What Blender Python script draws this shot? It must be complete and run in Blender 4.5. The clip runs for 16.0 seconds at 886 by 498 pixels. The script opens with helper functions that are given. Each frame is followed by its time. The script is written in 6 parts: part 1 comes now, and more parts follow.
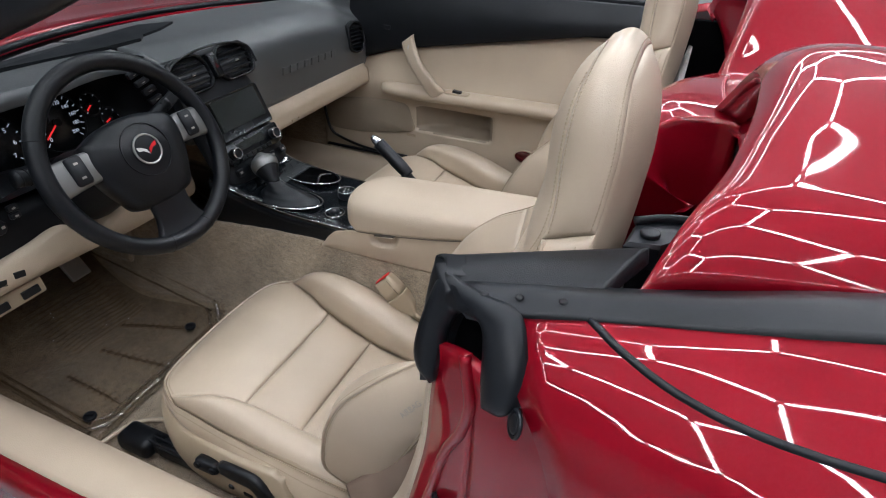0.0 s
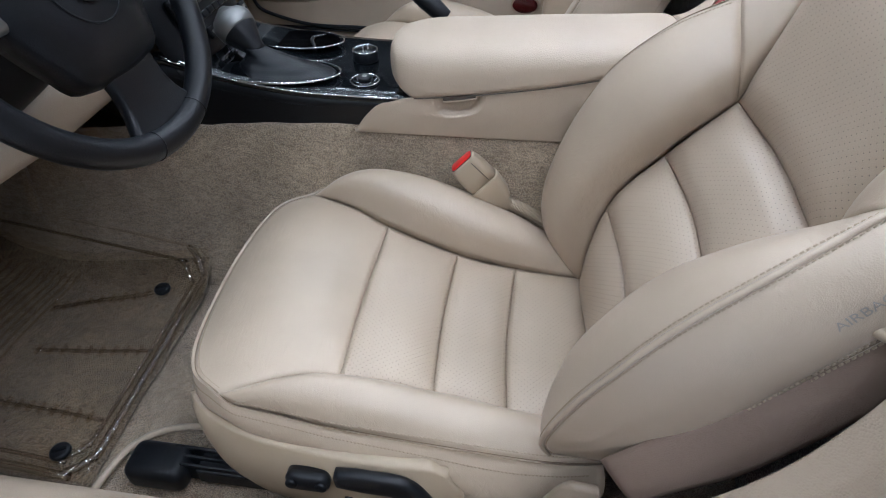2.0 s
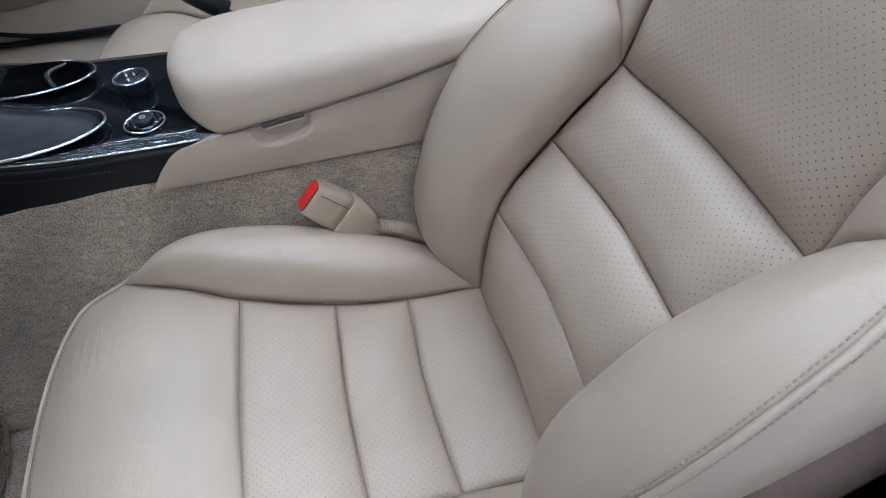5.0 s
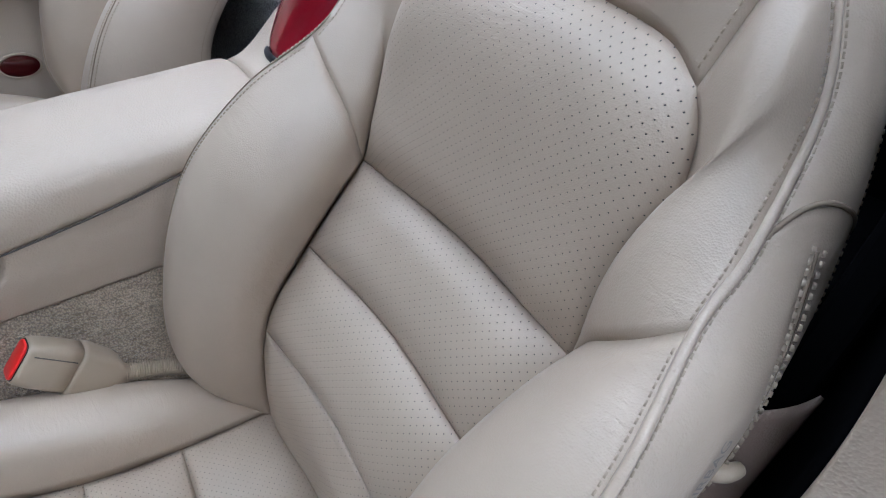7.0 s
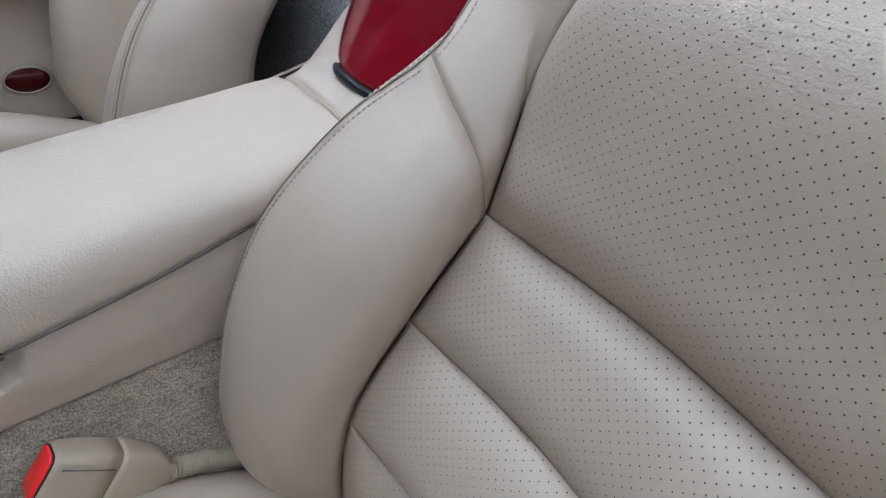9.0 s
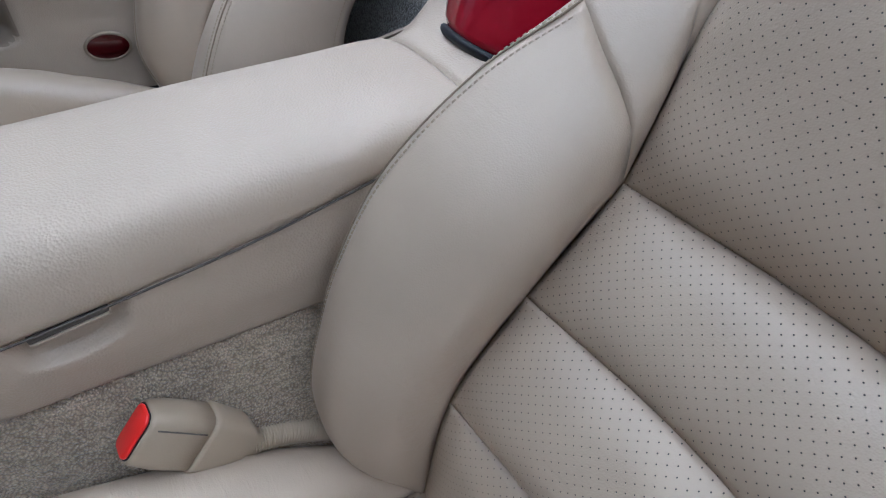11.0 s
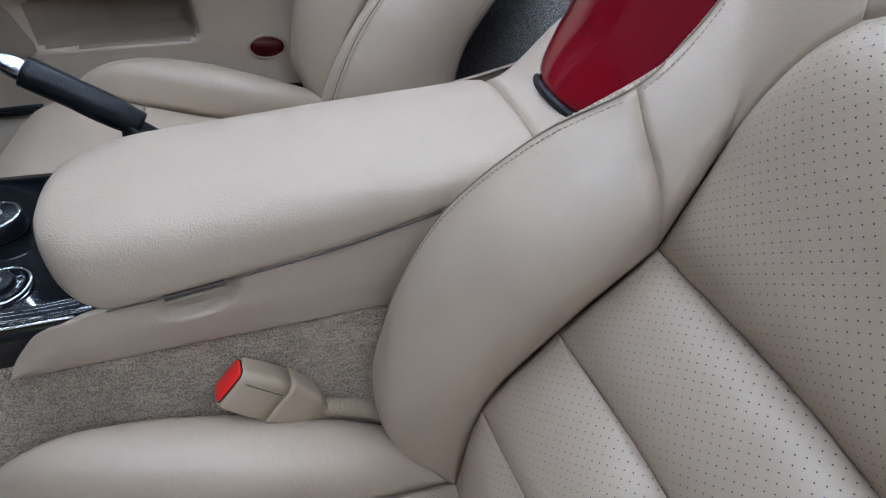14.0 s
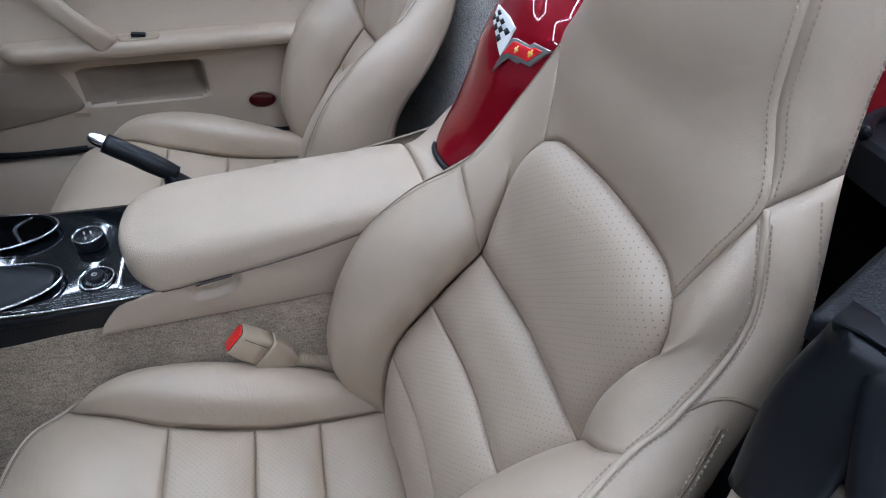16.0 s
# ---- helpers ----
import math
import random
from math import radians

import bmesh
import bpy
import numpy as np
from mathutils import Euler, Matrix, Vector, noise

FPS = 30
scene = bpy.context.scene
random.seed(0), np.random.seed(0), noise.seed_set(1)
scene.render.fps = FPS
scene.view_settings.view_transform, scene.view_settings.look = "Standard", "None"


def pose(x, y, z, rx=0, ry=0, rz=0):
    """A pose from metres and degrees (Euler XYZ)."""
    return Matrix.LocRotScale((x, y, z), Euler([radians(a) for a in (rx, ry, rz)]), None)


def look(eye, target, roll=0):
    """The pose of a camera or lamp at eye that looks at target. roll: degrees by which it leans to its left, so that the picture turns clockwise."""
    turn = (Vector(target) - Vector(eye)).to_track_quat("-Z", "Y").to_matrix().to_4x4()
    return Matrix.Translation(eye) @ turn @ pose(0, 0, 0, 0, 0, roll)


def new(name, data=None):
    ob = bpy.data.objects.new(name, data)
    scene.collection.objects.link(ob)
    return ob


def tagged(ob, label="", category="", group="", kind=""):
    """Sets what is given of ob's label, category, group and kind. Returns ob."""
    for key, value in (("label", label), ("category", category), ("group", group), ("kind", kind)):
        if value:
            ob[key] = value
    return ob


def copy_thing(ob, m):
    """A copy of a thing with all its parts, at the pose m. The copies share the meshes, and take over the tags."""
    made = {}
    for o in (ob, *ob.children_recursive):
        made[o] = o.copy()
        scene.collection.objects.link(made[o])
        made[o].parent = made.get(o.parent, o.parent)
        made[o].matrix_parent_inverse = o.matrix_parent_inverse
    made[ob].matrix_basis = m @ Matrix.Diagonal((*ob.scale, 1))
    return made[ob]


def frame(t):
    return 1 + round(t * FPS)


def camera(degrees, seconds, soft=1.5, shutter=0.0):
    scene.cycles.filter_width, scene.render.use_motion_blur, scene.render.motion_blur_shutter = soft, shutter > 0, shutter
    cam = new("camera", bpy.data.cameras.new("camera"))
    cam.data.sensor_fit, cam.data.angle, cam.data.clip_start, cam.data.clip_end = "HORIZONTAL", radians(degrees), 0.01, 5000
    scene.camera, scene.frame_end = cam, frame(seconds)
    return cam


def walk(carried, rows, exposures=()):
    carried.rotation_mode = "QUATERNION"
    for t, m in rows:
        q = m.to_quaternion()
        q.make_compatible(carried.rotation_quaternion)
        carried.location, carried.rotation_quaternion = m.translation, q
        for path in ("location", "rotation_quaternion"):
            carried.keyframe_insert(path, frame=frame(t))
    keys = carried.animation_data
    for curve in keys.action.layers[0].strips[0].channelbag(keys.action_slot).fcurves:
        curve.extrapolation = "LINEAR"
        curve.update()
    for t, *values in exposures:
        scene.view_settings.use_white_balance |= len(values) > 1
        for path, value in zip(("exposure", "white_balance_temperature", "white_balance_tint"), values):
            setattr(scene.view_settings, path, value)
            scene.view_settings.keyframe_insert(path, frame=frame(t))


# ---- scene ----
cam = camera(75.2, 16.0, soft=1.1)
PATH = [
    (0, (-1.065, -0.599, 1.237), (0.476, 0.047, 0.137), 1.2),
    (0.5, (-1.101, -0.485, 1.199), (0.454, 0.128, 0.1), 1.5),
    (1, (-1.072, -0.334, 1.103), (0.501, 0.188, -0.017), 0.2),
    (1.5, (-1.017, -0.22, 1.036), (0.528, 0.079, -0.198), 0.2),
    (2, (-0.924, -0.15, 0.963), (0.565, 0.055, -0.356), -0.1),
    (2.5, (-0.855, -0.102, 0.909), (0.514, -0.002, -0.545), 0.2),
    (3, (-0.823, -0.06, 0.855), (0.464, -0.031, -0.676), 0.2),
    (3.5, (-0.79, -0.009, 0.859), (0.476, -0.027, -0.689), -0.1),
    (4, (-0.745, -0.008, 0.88), (0.523, -0.044, -0.666), -0.2),
    (4.5, (-0.739, -0.027, 0.914), (0.539, -0.105, -0.622), -0.2),
    (5, (-0.723, -0.109, 0.941), (0.611, -0.428, -0.515), -1.8),
    (7.3, (-0.652, -0.195, 0.935), (0.557, -1.124, -0.36), 4.2),
    (7.5, (-0.617, -0.196, 0.926), (0.594, -1.118, -0.371), 4.1),
    (8, (-0.537, -0.203, 0.906), (0.681, -1.107, -0.397), 3.0),
    (8.2, (-0.521, -0.199, 0.896), (0.698, -1.114, -0.399), 3.1),
    (10.5, (-0.489, -0.153, 0.898), (0.718, -1.052, -0.419), 3.4),
    (11, (-0.462, -0.138, 0.857), (0.808, -0.953, -0.455), 3.4),
    (11.5, (-0.463, -0.158, 0.862), (0.852, -0.884, -0.459), 3.0),
    (12, (-0.469, -0.15, 0.868), (0.878, -0.811, -0.454), 3.2),
    (12.5, (-0.483, -0.156, 0.878), (0.888, -0.76, -0.447), 3.3),
    (13, (-0.505, -0.17, 0.932), (0.883, -0.713, -0.402), 2.6),
    (13.5, (-0.509, -0.139, 0.905), (0.896, -0.65, -0.424), 3.0),
    (14, (-0.511, -0.164, 0.922), (0.908, -0.616, -0.413), 2.4),
    (14.5, (-0.546, -0.166, 0.967), (0.878, -0.596, -0.371), 2.6),
    (15, (-0.609, -0.163, 1.048), (0.826, -0.575, -0.282), 2.1),
    (15.5, (-0.7, -0.151, 1.078), (0.74, -0.566, -0.247), 2.3),
    (16, (-0.772, -0.194, 1.129), (0.674, -0.657, -0.173), 2.3),
]
EXPOSURES = [(0, -0.1, 5800, 10), (1.0, -0.12, 5800, 10), (2.0, -0.04, 5300, 10), (3.5, -0.2, 5050, 10), (5.0, -0.16, 5000, 10), (7.5, -0.18, 4950, 10), (12.5, -0.36, 4950, 10), (16.0, -0.33, 5000, 10)]
walk(cam, [(t, look(eye, target, roll)) for t, eye, target, roll in PATH], EXPOSURES)
# ---- world and light ----
world = bpy.data.worlds.new("world")
world.use_nodes = True
world.node_tree.nodes["Background"].inputs[0].default_value = (0.6, 0.62, 0.65, 1)
world.node_tree.nodes["Background"].inputs[1].default_value = 0.02
scene.world = world
TUBE_GLOW = 56.0
scene.view_settings.exposure = 0.0


# ---- materials ----
def nodes_of(name):
    m = bpy.data.materials.new(name)
    m.use_nodes = True
    return m, m.node_tree.nodes, m.node_tree.links, m.node_tree.nodes["Principled BSDF"]


def surface(name, color, rough=0.5, metal=0.0, grain=0.0, grain_scale=300.0, wear=0.12, wear_scale=9.0, coat=0.0, sheen=0.0, kind="noise", rough_var=0.1, spec=0.5):
    """A procedural material: a base colour that varies at two scales, and a fine bump."""
    m, n, l, b = nodes_of(name)
    tc = n.new("ShaderNodeTexCoord")
    big = n.new("ShaderNodeTexNoise")
    big.inputs["Scale"].default_value, big.inputs["Detail"].default_value = wear_scale, 4.0
    l.new(tc.outputs["Object"], big.inputs["Vector"])
    ramp = n.new("ShaderNodeMapRange")
    ramp.inputs[1].default_value, ramp.inputs[2].default_value = 0.3, 0.7
    ramp.inputs[3].default_value, ramp.inputs[4].default_value = 1.0 - wear, 1.0 + wear
    l.new(big.outputs[0], ramp.inputs[0])
    mul = n.new("ShaderNodeVectorMath")
    mul.operation = "SCALE"
    mul.inputs[0].default_value = color
    l.new(ramp.outputs[0], mul.inputs["Scale"])
    l.new(mul.outputs[0], b.inputs["Base Color"])
    rr = n.new("ShaderNodeMapRange")
    rr.inputs[3].default_value, rr.inputs[4].default_value = max(0.02, rough - rough_var), min(1.0, rough + rough_var)
    l.new(big.outputs[0], rr.inputs[0])
    l.new(rr.outputs[0], b.inputs["Roughness"])
    b.inputs["Metallic"].default_value = metal
    b.inputs["Specular IOR Level"].default_value = spec
    b.inputs["Coat Weight"].default_value = coat
    b.inputs["Coat Roughness"].default_value = 0.03
    b.inputs["Sheen Weight"].default_value = sheen
    if grain > 0:
        if kind == "voronoi":
            fine = n.new("ShaderNodeTexVoronoi")
        else:
            fine = n.new("ShaderNodeTexNoise")
            fine.inputs["Detail"].default_value = 3.0
        fine.inputs["Scale"].default_value = grain_scale
        l.new(tc.outputs["Object"], fine.inputs["Vector"])
        bump = n.new("ShaderNodeBump")
        bump.inputs["Strength"].default_value = 0.6
        bump.inputs["Distance"].default_value = grain
        l.new(fine.outputs[0], bump.inputs["Height"])
        l.new(bump.outputs[0], b.inputs["Normal"])
    return m


def leather(name, color, holes=False, pitch=0.0079, hole=0.058):
    """Soft seat leather with a pebble grain, faint creases and, on the inserts, punched holes laid out in the patch's own metres."""
    m, n, l, b = nodes_of(name)
    tc = n.new("ShaderNodeTexCoord")
    big = n.new("ShaderNodeTexNoise")
    big.inputs["Scale"].default_value, big.inputs["Detail"].default_value = 7.0, 5.0
    l.new(tc.outputs["Object"], big.inputs["Vector"])
    ramp = n.new("ShaderNodeMapRange")
    ramp.inputs[1].default_value, ramp.inputs[2].default_value = 0.3, 0.7
    ramp.inputs[3].default_value, ramp.inputs[4].default_value = 0.93, 1.06
    l.new(big.outputs[0], ramp.inputs[0])
    mul = n.new("ShaderNodeVectorMath")
    mul.operation = "SCALE"
    mul.inputs[0].default_value = color
    l.new(ramp.outputs[0], mul.inputs["Scale"])
    rr = n.new("ShaderNodeMapRange")
    rr.inputs[3].default_value, rr.inputs[4].default_value = 0.34, 0.48
    l.new(big.outputs[0], rr.inputs[0])
    l.new(rr.outputs[0], b.inputs["Roughness"])
    b.inputs["Specular IOR Level"].default_value = 0.55
    pebble = n.new("ShaderNodeTexVoronoi")
    pebble.inputs["Scale"].default_value = 850.0
    l.new(tc.outputs["Object"], pebble.inputs["Vector"])
    crease = n.new("ShaderNodeTexNoise")
    crease.inputs["Scale"].default_value, crease.inputs["Detail"].default_value = 38.0, 3.0
    l.new(tc.outputs["Object"], crease.inputs["Vector"])
    b1 = n.new("ShaderNodeBump")
    b1.inputs["Strength"].default_value, b1.inputs["Distance"].default_value = 0.4, 0.0003
    l.new(pebble.outputs[0], b1.inputs["Height"])
    b2 = n.new("ShaderNodeBump")
    b2.inputs["Strength"].default_value, b2.inputs["Distance"].default_value = 0.14, 0.0022
    l.new(crease.outputs[0], b2.inputs["Height"])
    # fine broken wrinkles that run across the seat, in worn patches only
    stretch = n.new("ShaderNodeMapping")
    stretch.inputs["Scale"].default_value = (28.0, 120.0, 90.0)
    l.new(tc.outputs["Object"], stretch.inputs["Vector"])
    lines = n.new("ShaderNodeTexNoise")
    lines.inputs["Scale"].default_value, lines.inputs["Detail"].default_value = 1.0, 5.0
    lines.inputs["Distortion"].default_value = 0.6
    l.new(stretch.outputs[0], lines.inputs["Vector"])
    fold = n.new("ShaderNodeMapRange")
    fold.inputs[1].default_value, fold.inputs[2].default_value = 0.42, 0.55
    l.new(lines.outputs[0], fold.inputs[0])
    worn = n.new("ShaderNodeMapRange")
    worn.inputs[1].default_value, worn.inputs[2].default_value = 0.45, 0.62
    worn.inputs[4].default_value = 0.26
    l.new(big.outputs[0], worn.inputs[0])
    b0 = n.new("ShaderNodeBump")
    b0.inputs["Distance"].default_value = 0.0007
    l.new(worn.outputs[0], b0.inputs["Strength"])
    l.new(fold.outputs[0], b0.inputs["Height"])
    l.new(b1.outputs[0], b0.inputs["Normal"])
    l.new(b0.outputs[0], b2.inputs["Normal"])
    out_normal, out_color = b2.outputs[0], mul.outputs[0]
    if holes:
        uv = n.new("ShaderNodeUVMap")
        uv.uv_map = "UVMap"
        dists = []
        for shift in (0.0, 0.5):
            sc = n.new("ShaderNodeVectorMath")
            sc.operation = "MULTIPLY_ADD"
            sc.inputs[1].default_value = (1 / pitch, 1 / pitch, 0)
            sc.inputs[2].default_value = (shift, shift, 0)
            l.new(uv.outputs[0], sc.inputs[0])
            fr = n.new("ShaderNodeVectorMath")
            fr.operation = "FRACTION"
            l.new(sc.outputs[0], fr.inputs[0])
            sub = n.new("ShaderNodeVectorMath")
            sub.operation = "SUBTRACT"
            sub.inputs[1].default_value = (0.5, 0.5, 0)
            l.new(fr.outputs[0], sub.inputs[0])
            ln = n.new("ShaderNodeVectorMath")
            ln.operation = "LENGTH"
            l.new(sub.outputs[0], ln.inputs[0])
            dists.append(ln.outputs["Value"])
        mn = n.new("ShaderNodeMath")
        mn.operation = "MINIMUM"
        l.new(dists[0], mn.inputs[0])
        l.new(dists[1], mn.inputs[1])
        mask = n.new("ShaderNodeMapRange")
        mask.inputs[1].default_value, mask.inputs[2].default_value = hole * 0.7, hole * 1.25
        l.new(mn.outputs[0], mask.inputs[0])
        mix = n.new("ShaderNodeMix")
        mix.data_type = "RGBA"
        mix.inputs[6].default_value = (0.06, 0.05, 0.04, 1)
        l.new(mask.outputs[0], mix.inputs[0])
        l.new(mul.outputs[0], mix.inputs[7])
        b3 = n.new("ShaderNodeBump")
        b3.inputs["Strength"].default_value, b3.inputs["Distance"].default_value = 0.7, 0.001
        l.new(mask.outputs[0], b3.inputs["Height"])
        l.new(b2.outputs[0], b3.inputs["Normal"])
        out_normal, out_color = b3.outputs[0], mix.outputs[2]
    l.new(out_color, b.inputs["Base Color"])
    l.new(out_normal, b.inputs["Normal"])
    return m


def carpet_pile(name, color, pitch=0.0026, dark=0.42):
    """Looped pile: rounded tufts with dark gaps between them, and soft stains."""
    m, n, l, b = nodes_of(name)
    tc = n.new("ShaderNodeTexCoord")
    big = n.new("ShaderNodeTexNoise")
    big.inputs["Scale"].default_value, big.inputs["Detail"].default_value = 11.0, 5.0
    warp = n.new("ShaderNodeTexNoise")
    warp.inputs["Scale"].default_value = 90.0
    loops = n.new("ShaderNodeTexVoronoi")
    loops.inputs["Scale"].default_value = 1 / pitch
    mixv = n.new("ShaderNodeVectorMath")
    mixv.operation = "MULTIPLY_ADD"
    mixv.inputs[1].default_value = (0.006, 0.006, 0.006)
    l.new(tc.outputs["Object"], big.inputs["Vector"])
    l.new(tc.outputs["Object"], warp.inputs["Vector"])
    l.new(warp.outputs["Color"], mixv.inputs[0])
    l.new(tc.outputs["Object"], mixv.inputs[2])
    l.new(mixv.outputs[0], loops.inputs["Vector"])
    a = n.new("ShaderNodeMapRange")
    a.inputs[1].default_value, a.inputs[2].default_value = 0.3, 0.7
    a.inputs[3].default_value, a.inputs[4].default_value = 0.78, 1.2
    l.new(big.outputs[0], a.inputs[0])
    c = n.new("ShaderNodeMapRange")
    c.inputs[1].default_value, c.inputs[2].default_value = 0.15, 0.75
    c.inputs[3].default_value, c.inputs[4].default_value = 1.25, dark
    l.new(loops.outputs[0], c.inputs[0])
    # brushed streaks, where the pile lies over
    lay = n.new("ShaderNodeMapping")
    lay.inputs["Scale"].default_value = (60.0, 60.0, 190.0)
    lay.inputs["Rotation"].default_value = (0.5, 0.0, 0.0)
    l.new(tc.outputs["Object"], lay.inputs["Vector"])
    streak = n.new("ShaderNodeTexNoise")
    streak.inputs["Scale"].default_value, streak.inputs["Detail"].default_value = 1.0, 3.0
    l.new(lay.outputs[0], streak.inputs["Vector"])
    d = n.new("ShaderNodeMapRange")
    d.inputs[1].default_value, d.inputs[2].default_value = 0.35, 0.65
    d.inputs[3].default_value, d.inputs[4].default_value = 0.84, 1.12
    l.new(streak.outputs[0], d.inputs[0])
    both = n.new("ShaderNodeMath")
    both.operation = "MULTIPLY"
    l.new(a.outputs[0], both.inputs[0])
    l.new(d.outputs[0], both.inputs[1])
    prod = n.new("ShaderNodeMath")
    prod.operation = "MULTIPLY"
    l.new(both.outputs[0], prod.inputs[0])
    l.new(c.outputs[0], prod.inputs[1])
    mul = n.new("ShaderNodeVectorMath")
    mul.operation = "SCALE"
    mul.inputs[0].default_value = color
    l.new(prod.outputs[0], mul.inputs["Scale"])
    l.new(mul.outputs[0], b.inputs["Base Color"])
    b.inputs["Roughness"].default_value = 0.95
    b.inputs["Specular IOR Level"].default_value = 0.1
    b.inputs["Sheen Weight"].default_value = 0.25
    bump = n.new("ShaderNodeBump")
    bump.invert = True
    bump.inputs["Strength"].default_value, bump.inputs["Distance"].default_value = 1.0, 0.0025
    l.new(loops.outputs[0], bump.inputs["Height"])
    l.new(bump.outputs[0], b.inputs["Normal"])
    return m


def glowing(name, color, strength):
    m, n, l, b = nodes_of(name)
    b.inputs["Base Color"].default_value = (*color, 1)
    b.inputs["Emission Color"].default_value = (*color, 1)
    b.inputs["Emission Strength"].default_value = strength
    return m


def clear_film(name, tint, gloss, rough):
    """Clear sheet: sees through, with a thin gloss."""
    m, n, l, b = nodes_of(name)
    out = n["Material Output"]
    tr, gl, mx = n.new("ShaderNodeBsdfTransparent"), n.new("ShaderNodeBsdfGlossy"), n.new("ShaderNodeMixShader")
    tr.inputs[0].default_value = (*tint, 1)
    gl.inputs["Roughness"].default_value = rough
    mx.inputs[0].default_value = gloss
    l.new(tr.outputs[0], mx.inputs[1])
    l.new(gl.outputs[0], mx.inputs[2])
    l.new(mx.outputs[0], out.inputs[0])
    return m


TAN = (0.435, 0.350, 0.257)
M_LEATHER = leather("tan_leather", TAN)
M_PERF = leather("tan_leather_punched", TAN, holes=True)
M_VINYL = surface("tan_vinyl", (0.43, 0.346, 0.255), 0.46, grain=0.0006, grain_scale=520, wear=0.04, kind="voronoi")
M_HARD = surface("tan_hard_plastic", (0.365, 0.29, 0.20), 0.5, grain=0.0003, grain_scale=700, wear=0.05)
M_GRILLE = surface("brown_tan_grille", (0.25, 0.20, 0.145), 0.7, grain=0.0004, grain_scale=900, wear=0.08)
M_THREAD = surface("tan_thread", (0.36, 0.295, 0.215), 0.9, wear=0.1, spec=0.1)
M_SEAM = surface("seam_shadow_gap_cloth", (0.10, 0.085, 0.07), 0.9)
M_CARPET = carpet_pile("tan_loop_carpet", (0.385, 0.298, 0.202), 0.0019, 0.60)
M_GREYCARPET = carpet_pile("grey_tan_carpet", (0.42, 0.40, 0.36), 0.003, 0.5)
M_MATPILE = carpet_pile("stained_mat_pile", (0.225, 0.168, 0.108), 0.0022, 0.5)
# near-black that stands in for deep shade in wells and hollows
M_DEEPSHADE = surface("matt_black_shade", (0.003, 0.003, 0.0035), 0.95, wear=0.2, spec=0.02)
M_BLACK = surface("black_soft_plastic", (0.006, 0.0068, 0.0085), 0.42, grain=0.0003, grain_scale=700, wear=0.2, kind="voronoi", spec=0.22)
M_SATINBLACK = surface("satin_black_plastic", (0.004, 0.0048, 0.006), 0.26, wear=0.15, spec=0.4, rough_var=0.06)
M_DARKSILVER = surface("dark_satin_metal", (0.20, 0.20, 0.195), 0.38, metal=0.8, wear=0.08)
M_WELT = surface("tan_welt", (0.24, 0.19, 0.135), 0.9, wear=0.1, spec=0.1)
M_DASH = surface("black_dash_vinyl", (0.013, 0.0155, 0.018), 0.40, grain=0.0002, grain_scale=700, wear=0.12, kind="voronoi", spec=1.0, rough_var=0.04, sheen=0.25)
M_BLACKLEATHER = surface("black_leather", (0.005, 0.0058, 0.0075), 0.34, grain=0.0003, grain_scale=600, wear=0.2, kind="voronoi", spec=0.3)
M_RUBBER = surface("black_rubber", (0.006, 0.007, 0.009), 0.40, wear=0.3, wear_scale=20, grain=0.0003, grain_scale=120, spec=0.28)
M_PIANO = surface("gloss_black_plastic", (0.004, 0.005, 0.006), 0.05, wear=0.1, coat=0.6, rough_var=0.015)
M_CHROME = surface("chrome", (0.75, 0.76, 0.78), 0.12, metal=1.0, wear=0.03, rough_var=0.05)
M_SILVER = surface("satin_silver", (0.45, 0.44, 0.42), 0.32, metal=0.9, wear=0.05)
M_PAINT = surface("candy_red_paint", (0.215, 0.0015, 0.009), 0.42, metal=0.30, wear=0.05, wear_scale=3, coat=1.0, spec=0.05)
M_RED = surface("red_plastic", (0.75, 0.02, 0.015), 0.35, wear=0.05)
# sleeve leather, its base colour darkened for the shade beside the seat
M_SLEEVE = surface("shade_toned_sleeve_leather", (0.30, 0.235, 0.17), 0.55, grain=0.0004, grain_scale=600, wear=0.15, kind="voronoi")
M_WEBBING = surface("seat_belt_webbing", (0.20, 0.142, 0.104), 0.75, grain=0.0012, grain_scale=700, wear=0.1)
M_GLASS = clear_film("clear_glass", (0.90, 0.93, 0.92), 0.28, 0.04)
M_VINYLCLEAR = clear_film("clear_vinyl", (0.95, 0.92, 0.87), 0.06, 0.13)
M_BEAD = clear_film("clear_vinyl_bead", (0.86, 0.83, 0.78), 0.22, 0.08)
M_SCREEN = surface("dark_display_glass", (0.02, 0.022, 0.02), 0.12, wear=0.1, coat=0.6)
M_CONCRETE = surface("grey_epoxy_floor", (0.5, 0.51, 0.53), 0.4, wear=0.15, wear_scale=2)
M_PALEWALL = surface("pale_wall", (0.55, 0.56, 0.58), 0.7, wear=0.05, wear_scale=2)
M_CEIL = surface("dark_grey_ceiling", (0.08, 0.083, 0.088), 0.8, wear=0.05, wear_scale=2)
M_TUBE = glowing("led_tube_glow", (1.0, 0.98, 0.95), TUBE_GLOW)
M_WHITE = surface("white_print", (0.75, 0.75, 0.72), 0.5, wear=0.02)
M_GREYPRINT = surface("grey_print", (0.30, 0.28, 0.25), 0.6, wear=0.02)
M_AMBER = glowing("amber_needle_glow", (1.0, 0.03, 0.03), 0.7)
M_DIALGLOW = glowing("dial_print_glow", (0.85, 0.9, 1.0), 0.35)
M_GOLD = surface("gold_enamel", (0.75, 0.45, 0.08), 0.3, wear=0.05)
M_REDENAMEL = surface("red_enamel", (0.55, 0.015, 0.02), 0.25, wear=0.05, coat=0.6)
